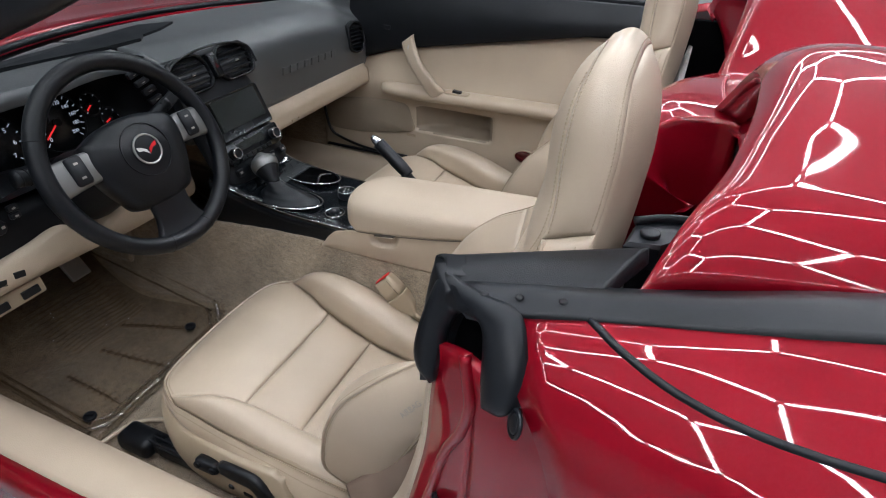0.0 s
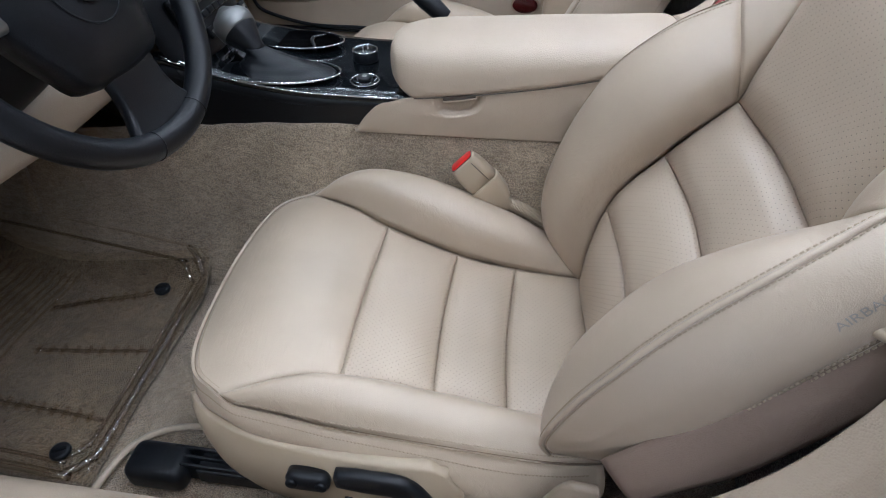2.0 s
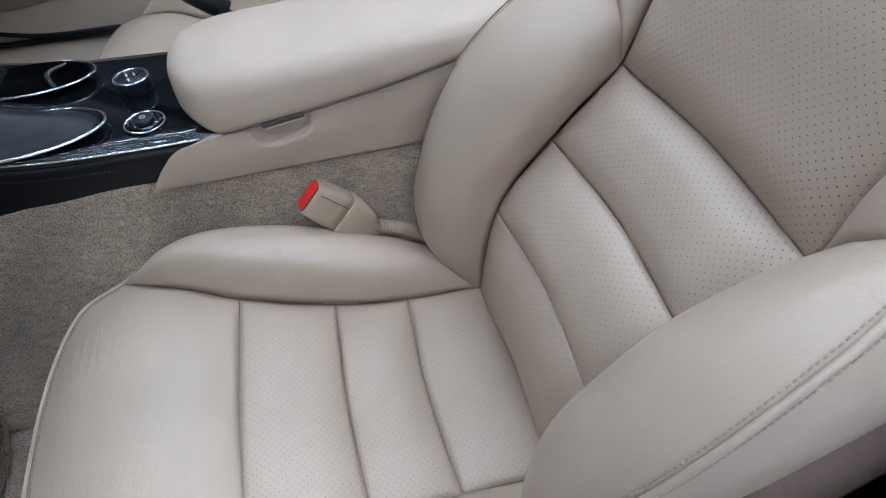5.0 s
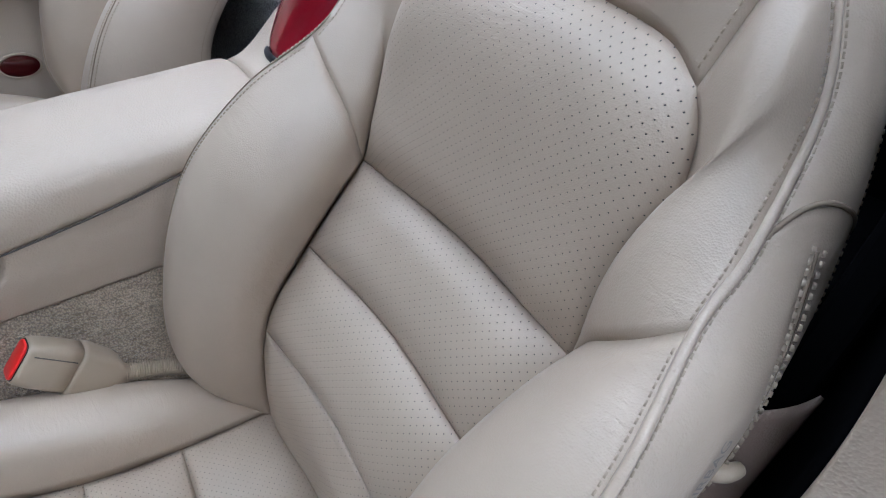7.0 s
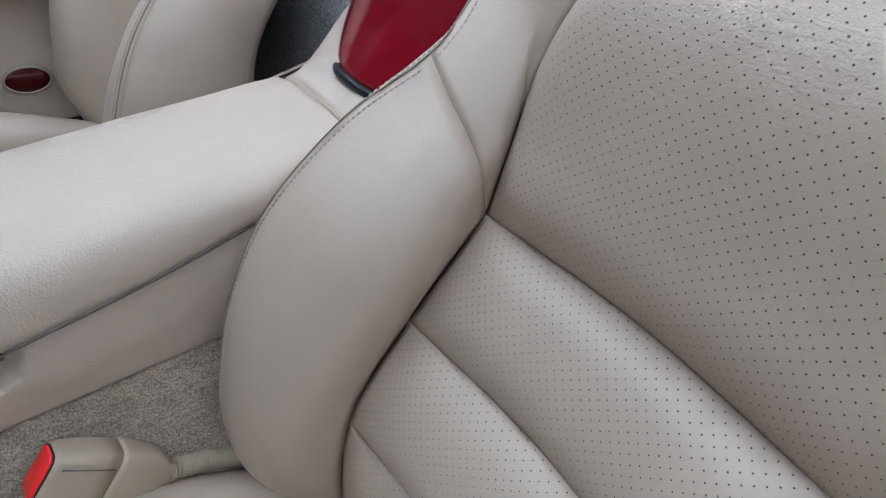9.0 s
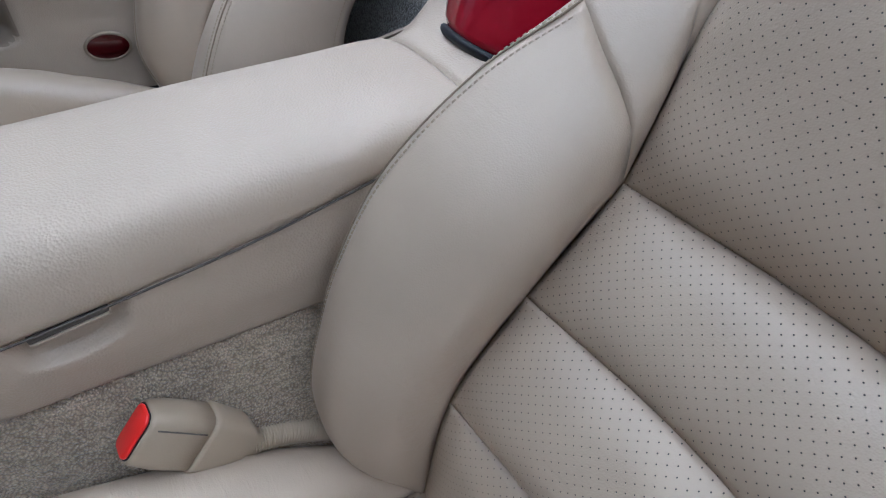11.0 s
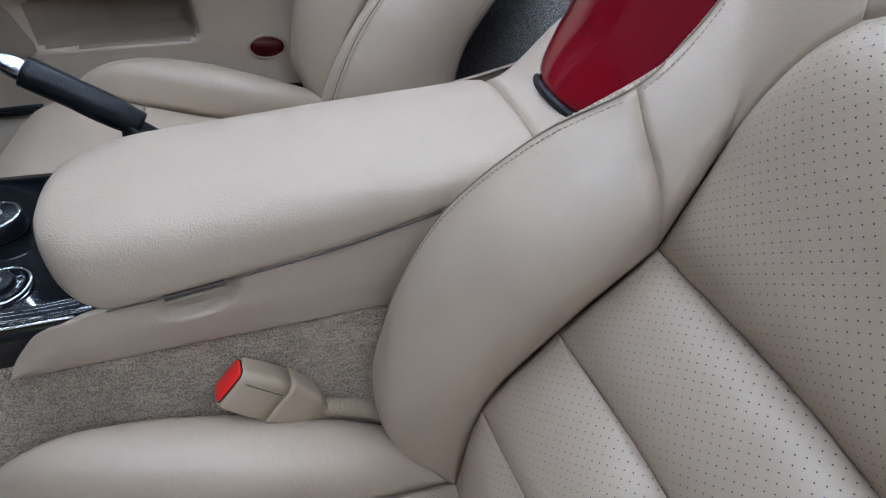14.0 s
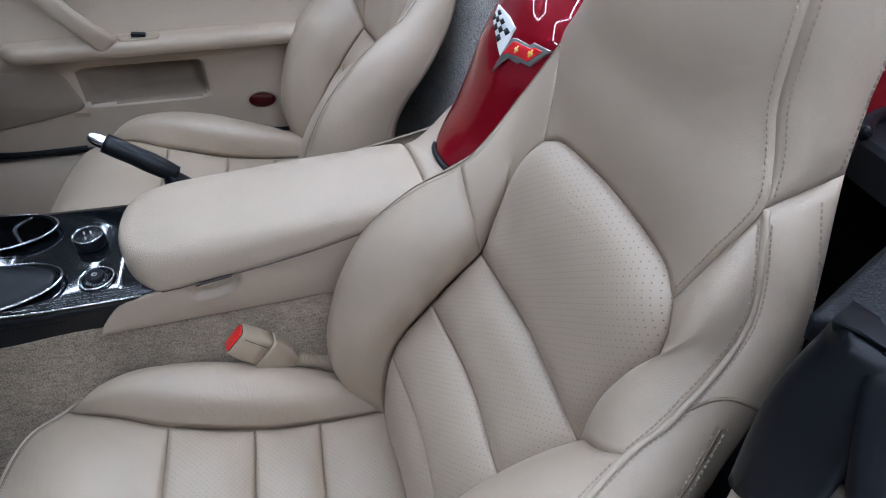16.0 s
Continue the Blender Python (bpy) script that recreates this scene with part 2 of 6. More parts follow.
M_REDLENS = surface("dark_red_reflector", (0.055, 0.002, 0.004), 0.15, wear=0.1, coat=1.0)


# ---- building helpers ----
from mathutils.bvhtree import BVHTree


def nearest_on(ob, p):
    """The place and the normal on a mesh object nearest to p."""
    tree = BVHTree.FromPolygons([v.co for v in ob.data.vertices], [tuple(q.vertices) for q in ob.data.polygons])
    return tree.find_nearest(Vector(p))[:2]


def V(*p):
    return np.array(p, float)


def thing(name, at, label, category, group="", kind=""):
    """An Empty at a thing's base that holds its parts."""
    ob = new(name)
    ob.location = at
    ob.empty_display_size = 0.05
    return tagged(ob, label, category, group, kind)


def adopt(ob, parent, label=""):
    if parent is not None:
        ob.parent = parent
        if parent.type == "EMPTY":
            ob.matrix_parent_inverse = Matrix.Translation(-parent.location)
    if label:
        tagged(ob, label)
    return ob


def mesh_ob(name, verts, faces, mat, parent=None, label="", smooth=True, uv=None):
    me = bpy.data.meshes.new(name)
    me.from_pydata([tuple(map(float, v)) for v in verts], [], faces)
    if uv is not None:
        lay = me.uv_layers.new(name="UVMap")
        idx = np.empty(len(me.loops), dtype=np.int32)
        me.loops.foreach_get("vertex_index", idx)
        lay.data.foreach_set("uv", np.asarray(uv, float)[idx].astype(np.float32).ravel())
    me.materials.append(mat)
    if smooth:
        me.polygons.foreach_set("use_smooth", [True] * len(me.polygons))
    me.update()
    return adopt(new(name, me), parent, label)


def part(name, bm, mat, parent=None, label="", smooth=False):
    """Links a bmesh as one mesh object under a thing or a part."""
    bmesh.ops.recalc_face_normals(bm, faces=bm.faces)
    me = bpy.data.meshes.new(name)
    bm.to_mesh(me)
    bm.free()
    me.materials.append(mat)
    if smooth:
        me.polygons.foreach_set("use_smooth", [True] * len(me.polygons))
    return adopt(new(name, me), parent, label)


def spline(pts, n):
    """n points evenly spaced along a Catmull-Rom curve through pts."""
    p = np.asarray(pts, float)
    if len(p) == 2:
        return p[0] + (p[1] - p[0]) * np.linspace(0, 1, n)[:, None]
    q = np.vstack([2 * p[0] - p[1], p, 2 * p[-1] - p[-2]])
    out = []
    for i in range(len(p) - 1):
        a, b, c, d = q[i:i + 4]
        for s in np.linspace(0, 1, 24, endpoint=False):
            out.append(0.5 * (2 * b + (c - a) * s + (2 * a - 5 * b + 4 * c - d) * s * s + (3 * b - a - 3 * c + d) * s ** 3))
    out = np.array(out + [p[-1]])
    acc = np.r_[0, np.cumsum(np.linalg.norm(np.diff(out, axis=0), axis=1))]
    at = np.linspace(0, acc[-1], n)
    return np.stack([np.interp(at, acc, out[:, k]) for k in range(3)], 1)


def grid_normals(P):
    du, dv = np.gradient(P, axis=0), np.gradient(P, axis=1)
    nn = np.cross(du, dv)
    return nn / np.maximum(np.linalg.norm(nn, axis=2, keepdims=True), 1e-9)


def grid_mesh(name, P, mat, parent=None, label="", sink=0.0, out=None, smooth=True, closed=False, flat_uv=None):
    """A mesh from a grid of points. sink: turns the border inwards by that much, as a sewn or folded edge. out: a direction that the outside faces."""
    n, m = P.shape[:2]
    N = grid_normals(P)
    if out is not None and np.sum(N * np.asarray(out, float)) < 0:
        P, N = P[::-1], -N[::-1]
    lu = np.r_[0, np.cumsum(np.linalg.norm(np.diff(P, axis=0), axis=2).mean(1))]
    lv = np.r_[0, np.cumsum(np.linalg.norm(np.diff(P, axis=1), axis=2).mean(0))]
    UV = np.stack(np.meshgrid(lu, lv, indexing="ij"), 2)
    if flat_uv is not None:
        UV = np.stack([P @ flat_uv[0], P @ flat_uv[1]], 2)
    if sink > 0:
        Q = P - N * sink
        big = np.zeros((n + 2, m + 2, 3))
        big[1:-1, 1:-1] = P
        big[0, 1:-1], big[-1, 1:-1], big[1:-1, 0], big[1:-1, -1] = Q[0], Q[-1], Q[:, 0], Q[:, -1]
        big[0, 0], big[0, -1], big[-1, 0], big[-1, -1] = Q[0, 0], Q[0, -1], Q[-1, 0], Q[-1, -1]
        P, n, m = big, n + 2, m + 2
        UV = np.pad(UV, ((1, 1), (1, 1), (0, 0)), mode="edge")
    faces = [(i * m + j, (i + 1) * m + j, (i + 1) * m + j + 1, i * m + j + 1) for i in range(n - 1) for j in range(m - 1)]
    if closed:
        faces += [((n - 1) * m + j, j, j + 1, (n - 1) * m + j + 1) for j in range(m - 1)]
    return mesh_ob(name, P.reshape(-1, 3), faces, mat, parent, label, smooth, UV.reshape(-1, 2))


def coons(c0, c1, d0, d1, n, m):
    """The patch between four curves: c0 and c1 run along u, d0 and d1 along v."""
    a, b, c, d = spline(c0, n), spline(c1, n), spline(d0, m), spline(d1, m)
    u, v = np.linspace(0, 1, n)[:, None, None], np.linspace(0, 1, m)[None, :, None]
    return ((1 - v) * a[:, None] + v * b[:, None] + (1 - u) * c[None] + u * d[None]
            - ((1 - u) * (1 - v) * a[0] + u * (1 - v) * a[-1] + (1 - u) * v * b[0] + u * v * b[-1]))


def bulge(n, sharp):
    return 1 - np.abs(np.linspace(-1, 1, n)) ** sharp


def pillow(name, c0, c1, d0, d1, puff, mat, parent, out, label="", n=26, m=18, sharp=(3.0, 3.0), sink=0.006, lean=None, wrinkle=0.0, flat=False, sewn=(), swell=None):
    """A stuffed and sewn patch between four seams."""
    P = coons(c0, c1, d0, d1, n, m)
    N = grid_normals(P)
    if np.sum(N * np.asarray(out, float)) < 0:
        N = -N
    if lean is not None:
        N = N + np.asarray(lean, float)
        N = N / np.linalg.norm(N, axis=2, keepdims=True)
    f = bulge(n, sharp[0])[:, None] * bulge(m, sharp[1])[None]
    if swell is not None:
        f = f * np.interp(np.linspace(0, 1, n), np.linspace(0, 1, len(swell)), swell)[:, None]
    if wrinkle:
        w = np.array([[noise.noise(Vector(P[i, j] * 14)) for j in range(m)] for i in range(n)])
        f = f + w * wrinkle / max(puff, 1e-4) * np.minimum(1, 3 * f)
    Q = P + N * (puff * f)[..., None]
    NQ = grid_normals(Q)
    if np.sum(NQ * np.asarray(out, float)) < 0:
        NQ = -NQ
    for side, inset in sewn:
        # a row of stitches that keeps the same distance from one of the four seams
        G, GN = (Q, NQ) if side in ("c0", "c1") else (Q.transpose(1, 0, 2), NQ.transpose(1, 0, 2))
        if side in ("c1", "d1"):
            G, GN = G[:, ::-1], GN[:, ::-1]
        row, ups = [], []
        for line, nl in zip(G, GN):
            acc = np.r_[0, np.cumsum(np.linalg.norm(np.diff(line, axis=0), axis=1))]
            row.append([np.interp(inset, acc, line[:, q]) for q in range(3)])
            ups.append([np.interp(inset, acc, nl[:, q]) for q in range(3)])
        stitches("stitching", row[1:-1], np.array(ups[1:-1]), M_THREAD, parent, step=0.0044, length=0.0031, width=0.0012, rows=(0.0,), lift=0.0001)
    flat_uv = None
    if flat:
        way = P[:, -1].mean(0) - P[:, 0].mean(0)
        flat_uv = (V(1, 0, 0), way / np.linalg.norm(way))
    return grid_mesh(name, Q, mat, parent, label, sink, out, flat_uv=flat_uv)


def tube(name, pts, radius, mat, parent=None, label="", n=40, sides=10, closed=False, caps=True, square=None):
    """A round bar along a curve; radius: one number, or a list along the curve."""
    c = np.asarray(pts, float) if n is None else spline(pts, n)
    k = len(c)
    t = np.gradient(c, axis=0)
    if closed:
        t = np.roll(c, -1, 0) - np.roll(c, 1, 0)
    t /= np.linalg.norm(t, axis=1, keepdims=True)
    r = np.interp(np.linspace(0, 1, k), np.linspace(0, 1, len(np.atleast_1d(radius))), np.atleast_1d(radius)) if np.ndim(radius) else np.full(k, radius)
    ref = V(0, 0, 1) if abs(t[0][2]) < 0.9 else V(1, 0, 0)
    a = np.cross(t[0], ref)
    a /= np.linalg.norm(a)
    verts, faces = [], []
    for i in range(k):
        a = a - t[i] * np.dot(a, t[i])
        a /= np.linalg.norm(a)
        b = np.cross(t[i], a)
        for s in range(sides):
            w = 2 * math.pi * s / sides
            verts.append(c[i] + r[i] * (math.cos(w) * a + math.sin(w) * b))
    for i in range(k if closed else k - 1):
        for s in range(sides):
            p, q = i * sides, ((i + 1) % k) * sides
            faces.append((p + s, p + (s + 1) % sides, q + (s + 1) % sides, q + s))
    if caps and not closed:
        faces += [tuple(range(sides - 1, -1, -1)), tuple((k - 1) * sides + s for s in range(sides))]
    return mesh_ob(name, verts, faces, mat, parent, label)


def stitches(name, pts, up, mat, parent, step=0.0050, length=0.0036, width=0.0017, rows=(-0.004, 0.004), lift=0.0006, label=""):
    """Rows of single stitches along a seam, joined into one part."""
    c = spline(pts, 400)
    L = np.linalg.norm(np.diff(c, axis=0), axis=1).sum()
    k = max(2, int(L / step))
    c = spline(pts, k)
    t = np.gradient(c, axis=0)
    t /= np.linalg.norm(t, axis=1, keepdims=True)
    verts, faces = [], []
    up = np.asarray(up, float)
    if up.ndim == 2:
        ups = np.stack([np.interp(np.linspace(0, 1, k), np.linspace(0, 1, len(up)), up[:, q]) for q in range(3)], 1)
    else:
        ups = np.broadcast_to(up, c.shape)
    for row in rows:
        for i in range(k):
            s = np.cross(t[i], ups[i])
            s /= np.linalg.norm(s)
            u = np.cross(s, t[i])
            o = c[i] + s * row + u * lift
            b = len(verts)
            for dx, dy, dz in ((-1, -1, 0), (-1, 1, 0), (1, 1, 0), (1, -1, 0), (-0.8, 0, 1), (0.8, 0, 1)):
                verts.append(o + t[i] * dx * length / 2 + s * dy * width / 2 + u * dz * width)
            faces += [(b, b + 3, b + 5, b + 4), (b + 1, b + 4, b + 5, b + 2), (b, b + 4, b + 1), (b + 3, b + 2, b + 5)]
    return mesh_ob(name, verts, faces, mat, parent, label)


def box_bm(size, bevel=0.004, seg=2):
    bm = bmesh.new()
    bmesh.ops.create_cube(bm, size=1.0)
    bmesh.ops.scale(bm, vec=size, verts=bm.verts)
    if bevel > 0:
        bmesh.ops.bevel(bm, geom=bm.edges[:], offset=bevel, segments=seg, affect="EDGES", profile=0.5)
    return bm


def box(name, size, m, mat, parent=None, label="", bevel=0.004, seg=2):
    bm = box_bm(size, bevel, seg)
    bmesh.ops.transform(bm, matrix=m, verts=bm.verts)
    return part(name, bm, mat, parent, label, smooth=False)


def disc(name, radius, depth, m, mat, parent=None, label="", bevel=0.002, seg=32, top=1.0):
    """A short cylinder with softened rims, its axis along the pose's z."""
    bm = bmesh.new()
    bmesh.ops.create_cone(bm, cap_ends=True, segments=seg, radius1=radius, radius2=radius * top, depth=depth)
    if bevel > 0:
        rim = [e for e in bm.edges if abs(e.verts[0].co.z - e.verts[1].co.z) < 1e-6]
        bmesh.ops.bevel(bm, geom=rim, offset=bevel, segments=2, affect="EDGES", profile=0.5)
    bmesh.ops.transform(bm, matrix=m, verts=bm.verts)
    return part(name, bm, mat, parent, label, smooth=True)


def ring(name, radius, thick, m, mat, parent=None, label="", seg=48, sides=8, squash=1.0):
    a = np.linspace(0, 2 * math.pi, seg, endpoint=False)
    pts = [m @ Vector((radius * math.cos(w), radius * squash * math.sin(w), 0)) for w in a]
    return tube(name, [tuple(p) for p in pts], thick, mat, parent, label, n=None, sides=sides, closed=True)


def prism(name, outline, depth, m, mat, parent=None, label="", bevel=0.0, smooth=False):
    """A flat outline (x, y) given thickness along the pose's z."""
    bm = bmesh.new()
    f = bm.faces.new([bm.verts.new((x, y, 0)) for x, y in outline])
    ext = bmesh.ops.extrude_face_region(bm, geom=[f])
    bmesh.ops.translate(bm, vec=(0, 0, depth), verts=[g for g in ext["geom"] if isinstance(g, bmesh.types.BMVert)])
    if bevel > 0:
        bmesh.ops.bevel(bm, geom=bm.edges[:], offset=bevel, segments=2, affect="EDGES", profile=0.5)
    bmesh.ops.transform(bm, matrix=m, verts=bm.verts)
    return part(name, bm, mat, parent, label, smooth)


def loft(name, rings, mat, parent=None, label="", caps=True, smooth=True, closed=True):
    """A skin over a row of outlines with equally many points."""
    k = len(rings[0])
    verts = [p for r in rings for p in r]
    faces = []
    for i in range(len(rings) - 1):
        for j in range(k if closed else k - 1):
            faces.append((i * k + j, i * k + (j + 1) % k, (i + 1) * k + (j + 1) % k, (i + 1) * k + j))
    if caps and closed:
        faces += [tuple(range(k - 1, -1, -1)), tuple((len(rings) - 1) * k + j for j in range(k))]
    ob = mesh_ob(name, verts, faces, mat, parent, label, smooth)
    return ob


def round_rect(w, h, r, n=5):
    """Points of a rectangle with rounded corners, about the origin."""
    pts = []
    for cx, cy, a0 in ((w / 2 - r, h / 2 - r, 0), (-w / 2 + r, h / 2 - r, 90), (-w / 2 + r, -h / 2 + r, 180), (w / 2 - r, -h / 2 + r, 270)):
        for i in range(n + 1):
            a = radians(a0 + 90 * i / n)
            pts.append((cx + r * math.cos(a), cy + r * math.sin(a)))
    return pts


def frame_pose(origin, xdir, ydir):
    """A pose with its x and y along the given ways."""
    x = Vector(xdir).normalized()
    z = x.cross(Vector(ydir)).normalized()
    y = z.cross(x)
    m = Matrix((x, y, z)).transposed().to_4x4()
    m.translation = origin
    return m


def words(name, text, size, m, mat, parent, depth=0.0006, shear=0.0, space=1.0):
    """Letters in the built-in font, turned into a mesh part."""
    cu = bpy.data.curves.new(name, "FONT")
    cu.body, cu.size, cu.extrude, cu.shear, cu.space_character = text, size, depth, shear, space
    cu.align_x, cu.align_y = "CENTER", "CENTER"
    ob = new(name, cu)
    dg = bpy.context.evaluated_depsgraph_get()
    me = bpy.data.meshes.new_from_object(ob.evaluated_get(dg))
    bpy.data.objects.remove(ob)
    me.transform(m)
    me.materials.clear()
    me.materials.append(mat)
    return adopt(new(name, me), parent)


# ---- the garage round the car ----
floor = box("floor", (12, 12, 0.1), pose(0, 0, -0.05), M_CONCRETE, bevel=0)
tagged(floor, "pale grey smooth garage floor under the car", "floor", kind="structure")
for nm, size, at in (("wall_north", (12, 0.2, 3.2), (0, 6.1, 1.6)), ("wall_south", (12, 0.2, 3.2), (0, -6.1, 1.6)),
                     ("wall_east", (0.2, 12, 3.2), (6.1, 0, 1.6)), ("wall_west", (0.2, 12, 3.2), (-6.1, 0, 1.6))):
    tagged(box(nm, size, pose(*at), M_PALEWALL, bevel=0), "plain painted garage wall", "wall", kind="structure")
tagged(box("ceiling", (12.4, 12.4, 0.1), pose(0, 0, 3.25), M_CEIL, bevel=0), "dark grey garage ceiling", "ceiling", kind="structure")

HEX, HEX_Z = 0.62, 2.75
grid_lamp = thing("ceiling_light", (0, 0, HEX_Z), "white glowing hexagon grid of light tubes under the ceiling", "ceiling light")
tube_me = bpy.data.meshes.new("light_tube")
bm = box_bm((HEX - 0.05, 0.024, 0.022), 0.006, 1)
bm.to_mesh(tube_me)
bm.free()
tube_me.materials.append(M_TUBE)
edges = set()
for q in range(-4, 5):
    for r in range(-5, 11):
        cx, cy = HEX * 1.5 * q, HEX * math.sqrt(3) * (r + q / 2)
        if cx > 2.9 or cx < -2.8 or cy > 1.2 or cy < -1.7 or (0.5 < cx < 1.5 and cy > -0.6):
            continue
        for k in range(6):
            a, b = radians(60 * k), radians(60 * k + 60)
            mx, my = cx + HEX * (math.cos(a) + math.cos(b)) / 2, cy + HEX * (math.sin(a) + math.sin(b)) / 2
            edges.add((round(mx, 2), round(my, 2), (60 * k + 120) % 180))
for mx, my in ((-1.86, -1.07), (2.48, -1.07), (-1.86, 1.07), (2.48, 1.07)):
    tube("hanger", [(mx, my, HEX_Z + 0.01), (mx, my, 3.21)], 0.006, M_SILVER, grid_lamp, n=2, sides=6)
for mx, my, turn in sorted(edges):
    ob = adopt(new("light_tube", tube_me), grid_lamp)
    ob.location, ob.rotation_euler = (mx, my, HEX_Z), (0, 0, radians(turn))

# ---- car body ----
body = thing("roadster_body", (0, 0, 0.15), "deep candy red painted open roadster body", "car body")


def skin(name, rows, n, m, mat, parent, label="", out=(0, 0, 1), sink=0.02):
    """A smooth panel through rows of control points."""
    mid = np.array([spline(r, n) for r in rows])
    P = np.array([spline(mid[:, i], m) for i in range(n)])
    return grid_mesh(name, P, mat, parent, label, sink, out)


# floor pan and side sills, bulkhead and footwell
box("floor_pan", (1.5, 2.2, 0.05), pose(0, 0.2, 0.155), M_BLACK, body, bevel=0.005)
box("firewall", (1.5, 0.05, 0.75), pose(0, 1.12, 0.5), M_BLACK, body, bevel=0.005)
cowl = [(x, 0.80 - 0.29 * (abs(x - 0.02) / 0.69) ** 2) for x in np.linspace(-0.76, 0.76, 21)] + [(0.76, 1.15), (-0.76, 1.15)]
prism("cowl", cowl, 0.02, pose(0, 0, 0.835), M_BLACK, body)
for s in (-1, 1):
    box("kick_panel", (0.03, 0.50, 0.72), pose(s * 0.721, 0.88, 0.50), M_CARPET, body, "carpeted footwell side", bevel=0.004)
# outer rocker and rear wing, driver side
skin("rocker_panel", [[(-0.784, 1.0, 0.399), (-0.784, 0.3, 0.399), (-0.79, -0.34, 0.415)],
                      [(-0.798, 1.0, 0.397), (-0.798, 0.3, 0.397), (-0.810, -0.36, 0.405)],
                      [(-0.816, 1.0, 0.372), (-0.816, 0.3, 0.372), (-0.835, -0.40, 0.36)],
                      [(-0.812, 1.0, 0.17), (-0.812, 0.3, 0.17), (-0.83, -0.42, 0.17)]], 20, 14, M_PAINT, body, out=(-1, 0, 0))
QUARTER = [[(-0.700, -0.512, 0.931), (-0.683, -0.75, 0.986), (-0.655, -1.0, 1.010), (-0.625, -1.6, 1.0), (-0.57, -2.2, 0.95)],
           [(-0.722, -0.516, 0.925), (-0.722, -0.75, 0.974), (-0.715, -1.0, 0.996), (-0.69, -1.6, 0.985), (-0.64, -2.2, 0.93)],
           [(-0.750, -0.530, 0.900), (-0.772, -0.75, 0.938), (-0.795, -1.0, 0.955), (-0.79, -1.6, 0.94), (-0.73, -2.2, 0.88)],
           [(-0.782, -0.566, 0.860), (-0.818, -0.75, 0.884), (-0.862, -1.0, 0.895), (-0.865, -1.6, 0.88), (-0.79, -2.2, 0.81)],
           [(-0.803, -0.592, 0.78), (-0.845, -0.75, 0.785), (-0.902, -1.0, 0.79), (-0.91, -1.6, 0.78), (-0.83, -2.2, 0.71)],
           [(-0.812, -0.606, 0.66), (-0.855, -0.75, 0.655), (-0.915, -1.0, 0.65), (-0.92, -1.6, 0.64), (-0.84, -2.2, 0.6)],
           [(-0.82, -0.600, 0.45), (-0.865, -0.75, 0.42), (-0.91, -1.0, 0.40), (-0.91, -1.6, 0.40), (-0.82, -2.2, 0.38)]]
wing = skin("rear_wing", QUARTER, 60, 60, M_PAINT, body, out=(-1, 0, 0.3))
seam = spline([(-0.700, -0.570, 0.950), (-0.712, -0.583, 0.948), (-0.729, -0.605, 0.945), (-0.748, -0.645, 0.940), (-0.765, -0.70, 0.942), (-0.776, -0.78, 0.952), (-0.785, -0.95, 0.968), (-0.775, -1.2, 0.985)], 60)
tube("panel_gap", [np.array(nearest_on(wing, p)[0]) + V(0.0010, 0, -0.0010) for p in seam], 0.0036, M_RUBBER, body, "dark panel gap", n=None, sides=8)
skin("rear_wing", [[(0.04 - x, y, z) for x, y, z in r] for r in QUARTER], 44, 40, M_PAINT, body, out=(1, 0, 0.3))
# door jamb behind the opening: a flat inner band, then an outer channel
inner_jamb = skin("door_jamb", [[(-0.722, -0.478, 0.888), (-0.735, -0.490, 0.83), (-0.748, -0.490, 0.70), (-0.765, -0.46, 0.52), (-0.80, -0.37, 0.40)],
                   [(-0.713, -0.462, 0.882), (-0.722, -0.466, 0.82), (-0.732, -0.462, 0.70), (-0.745, -0.425, 0.52), (-0.79, -0.34, 0.405)],
                   [(-0.702, -0.442, 0.872), (-0.705, -0.439, 0.82), (-0.711, -0.428, 0.70), (-0.722, -0.378, 0.53), (-0.782, -0.285, 0.400)]], 28, 10, M_PAINT, body, out=(-0.5, 1, 0), sink=0.008)
outer_jamb = skin("door_jamb", [[(-0.722, -0.480, 0.886), (-0.735, -0.492, 0.83), (-0.748, -0.492, 0.70), (-0.765, -0.462, 0.52), (-0.80, -0.372, 0.40)],
                   [(-0.738, -0.515, 0.886), (-0.752, -0.525, 0.83), (-0.765, -0.525, 0.70), (-0.785, -0.50, 0.52), (-0.815, -0.42, 0.395)],
                   [(-0.742, -0.526, 0.90), (-0.760, -0.546, 0.83), (-0.772, -0.556, 0.70), (-0.788, -0.545, 0.52), (-0.822, -0.465, 0.39)],
                   [(-0.744, -0.536, 0.90), (-0.768, -0.575, 0.83), (-0.778, -0.606, 0.70), (-0.790, -0.610, 0.52), (-0.828, -0.56, 0.38)]], 28, 18, M_PAINT, body, out=(-0.7, 0.7, 0), sink=0.008)
crease = []
for p in ((-0.746, -0.474, 0.899), (-0.758, -0.478, 0.868), (-0.760, -0.479, 0.845), (-0.745, -0.475, 0.805), (-0.724, -0.468, 0.765), (-0.716, -0.463, 0.73), (-0.718, -0.456, 0.695), (-0.728, -0.43, 0.62), (-0.745, -0.40, 0.54)):
    near = [nearest_on(ob, p)[0] for ob in (inner_jamb, outer_jamb)]
    crease.append(np.array(min(near, key=lambda q: (q - Vector(p)).length)))
tube("pressed_crease", crease, 0.006, M_PAINT, body, "pressed step in the jamb", n=60, sides=12)
latch_at, latch_n = nearest_on(inner_jamb, (-0.738, -0.465, 0.655))
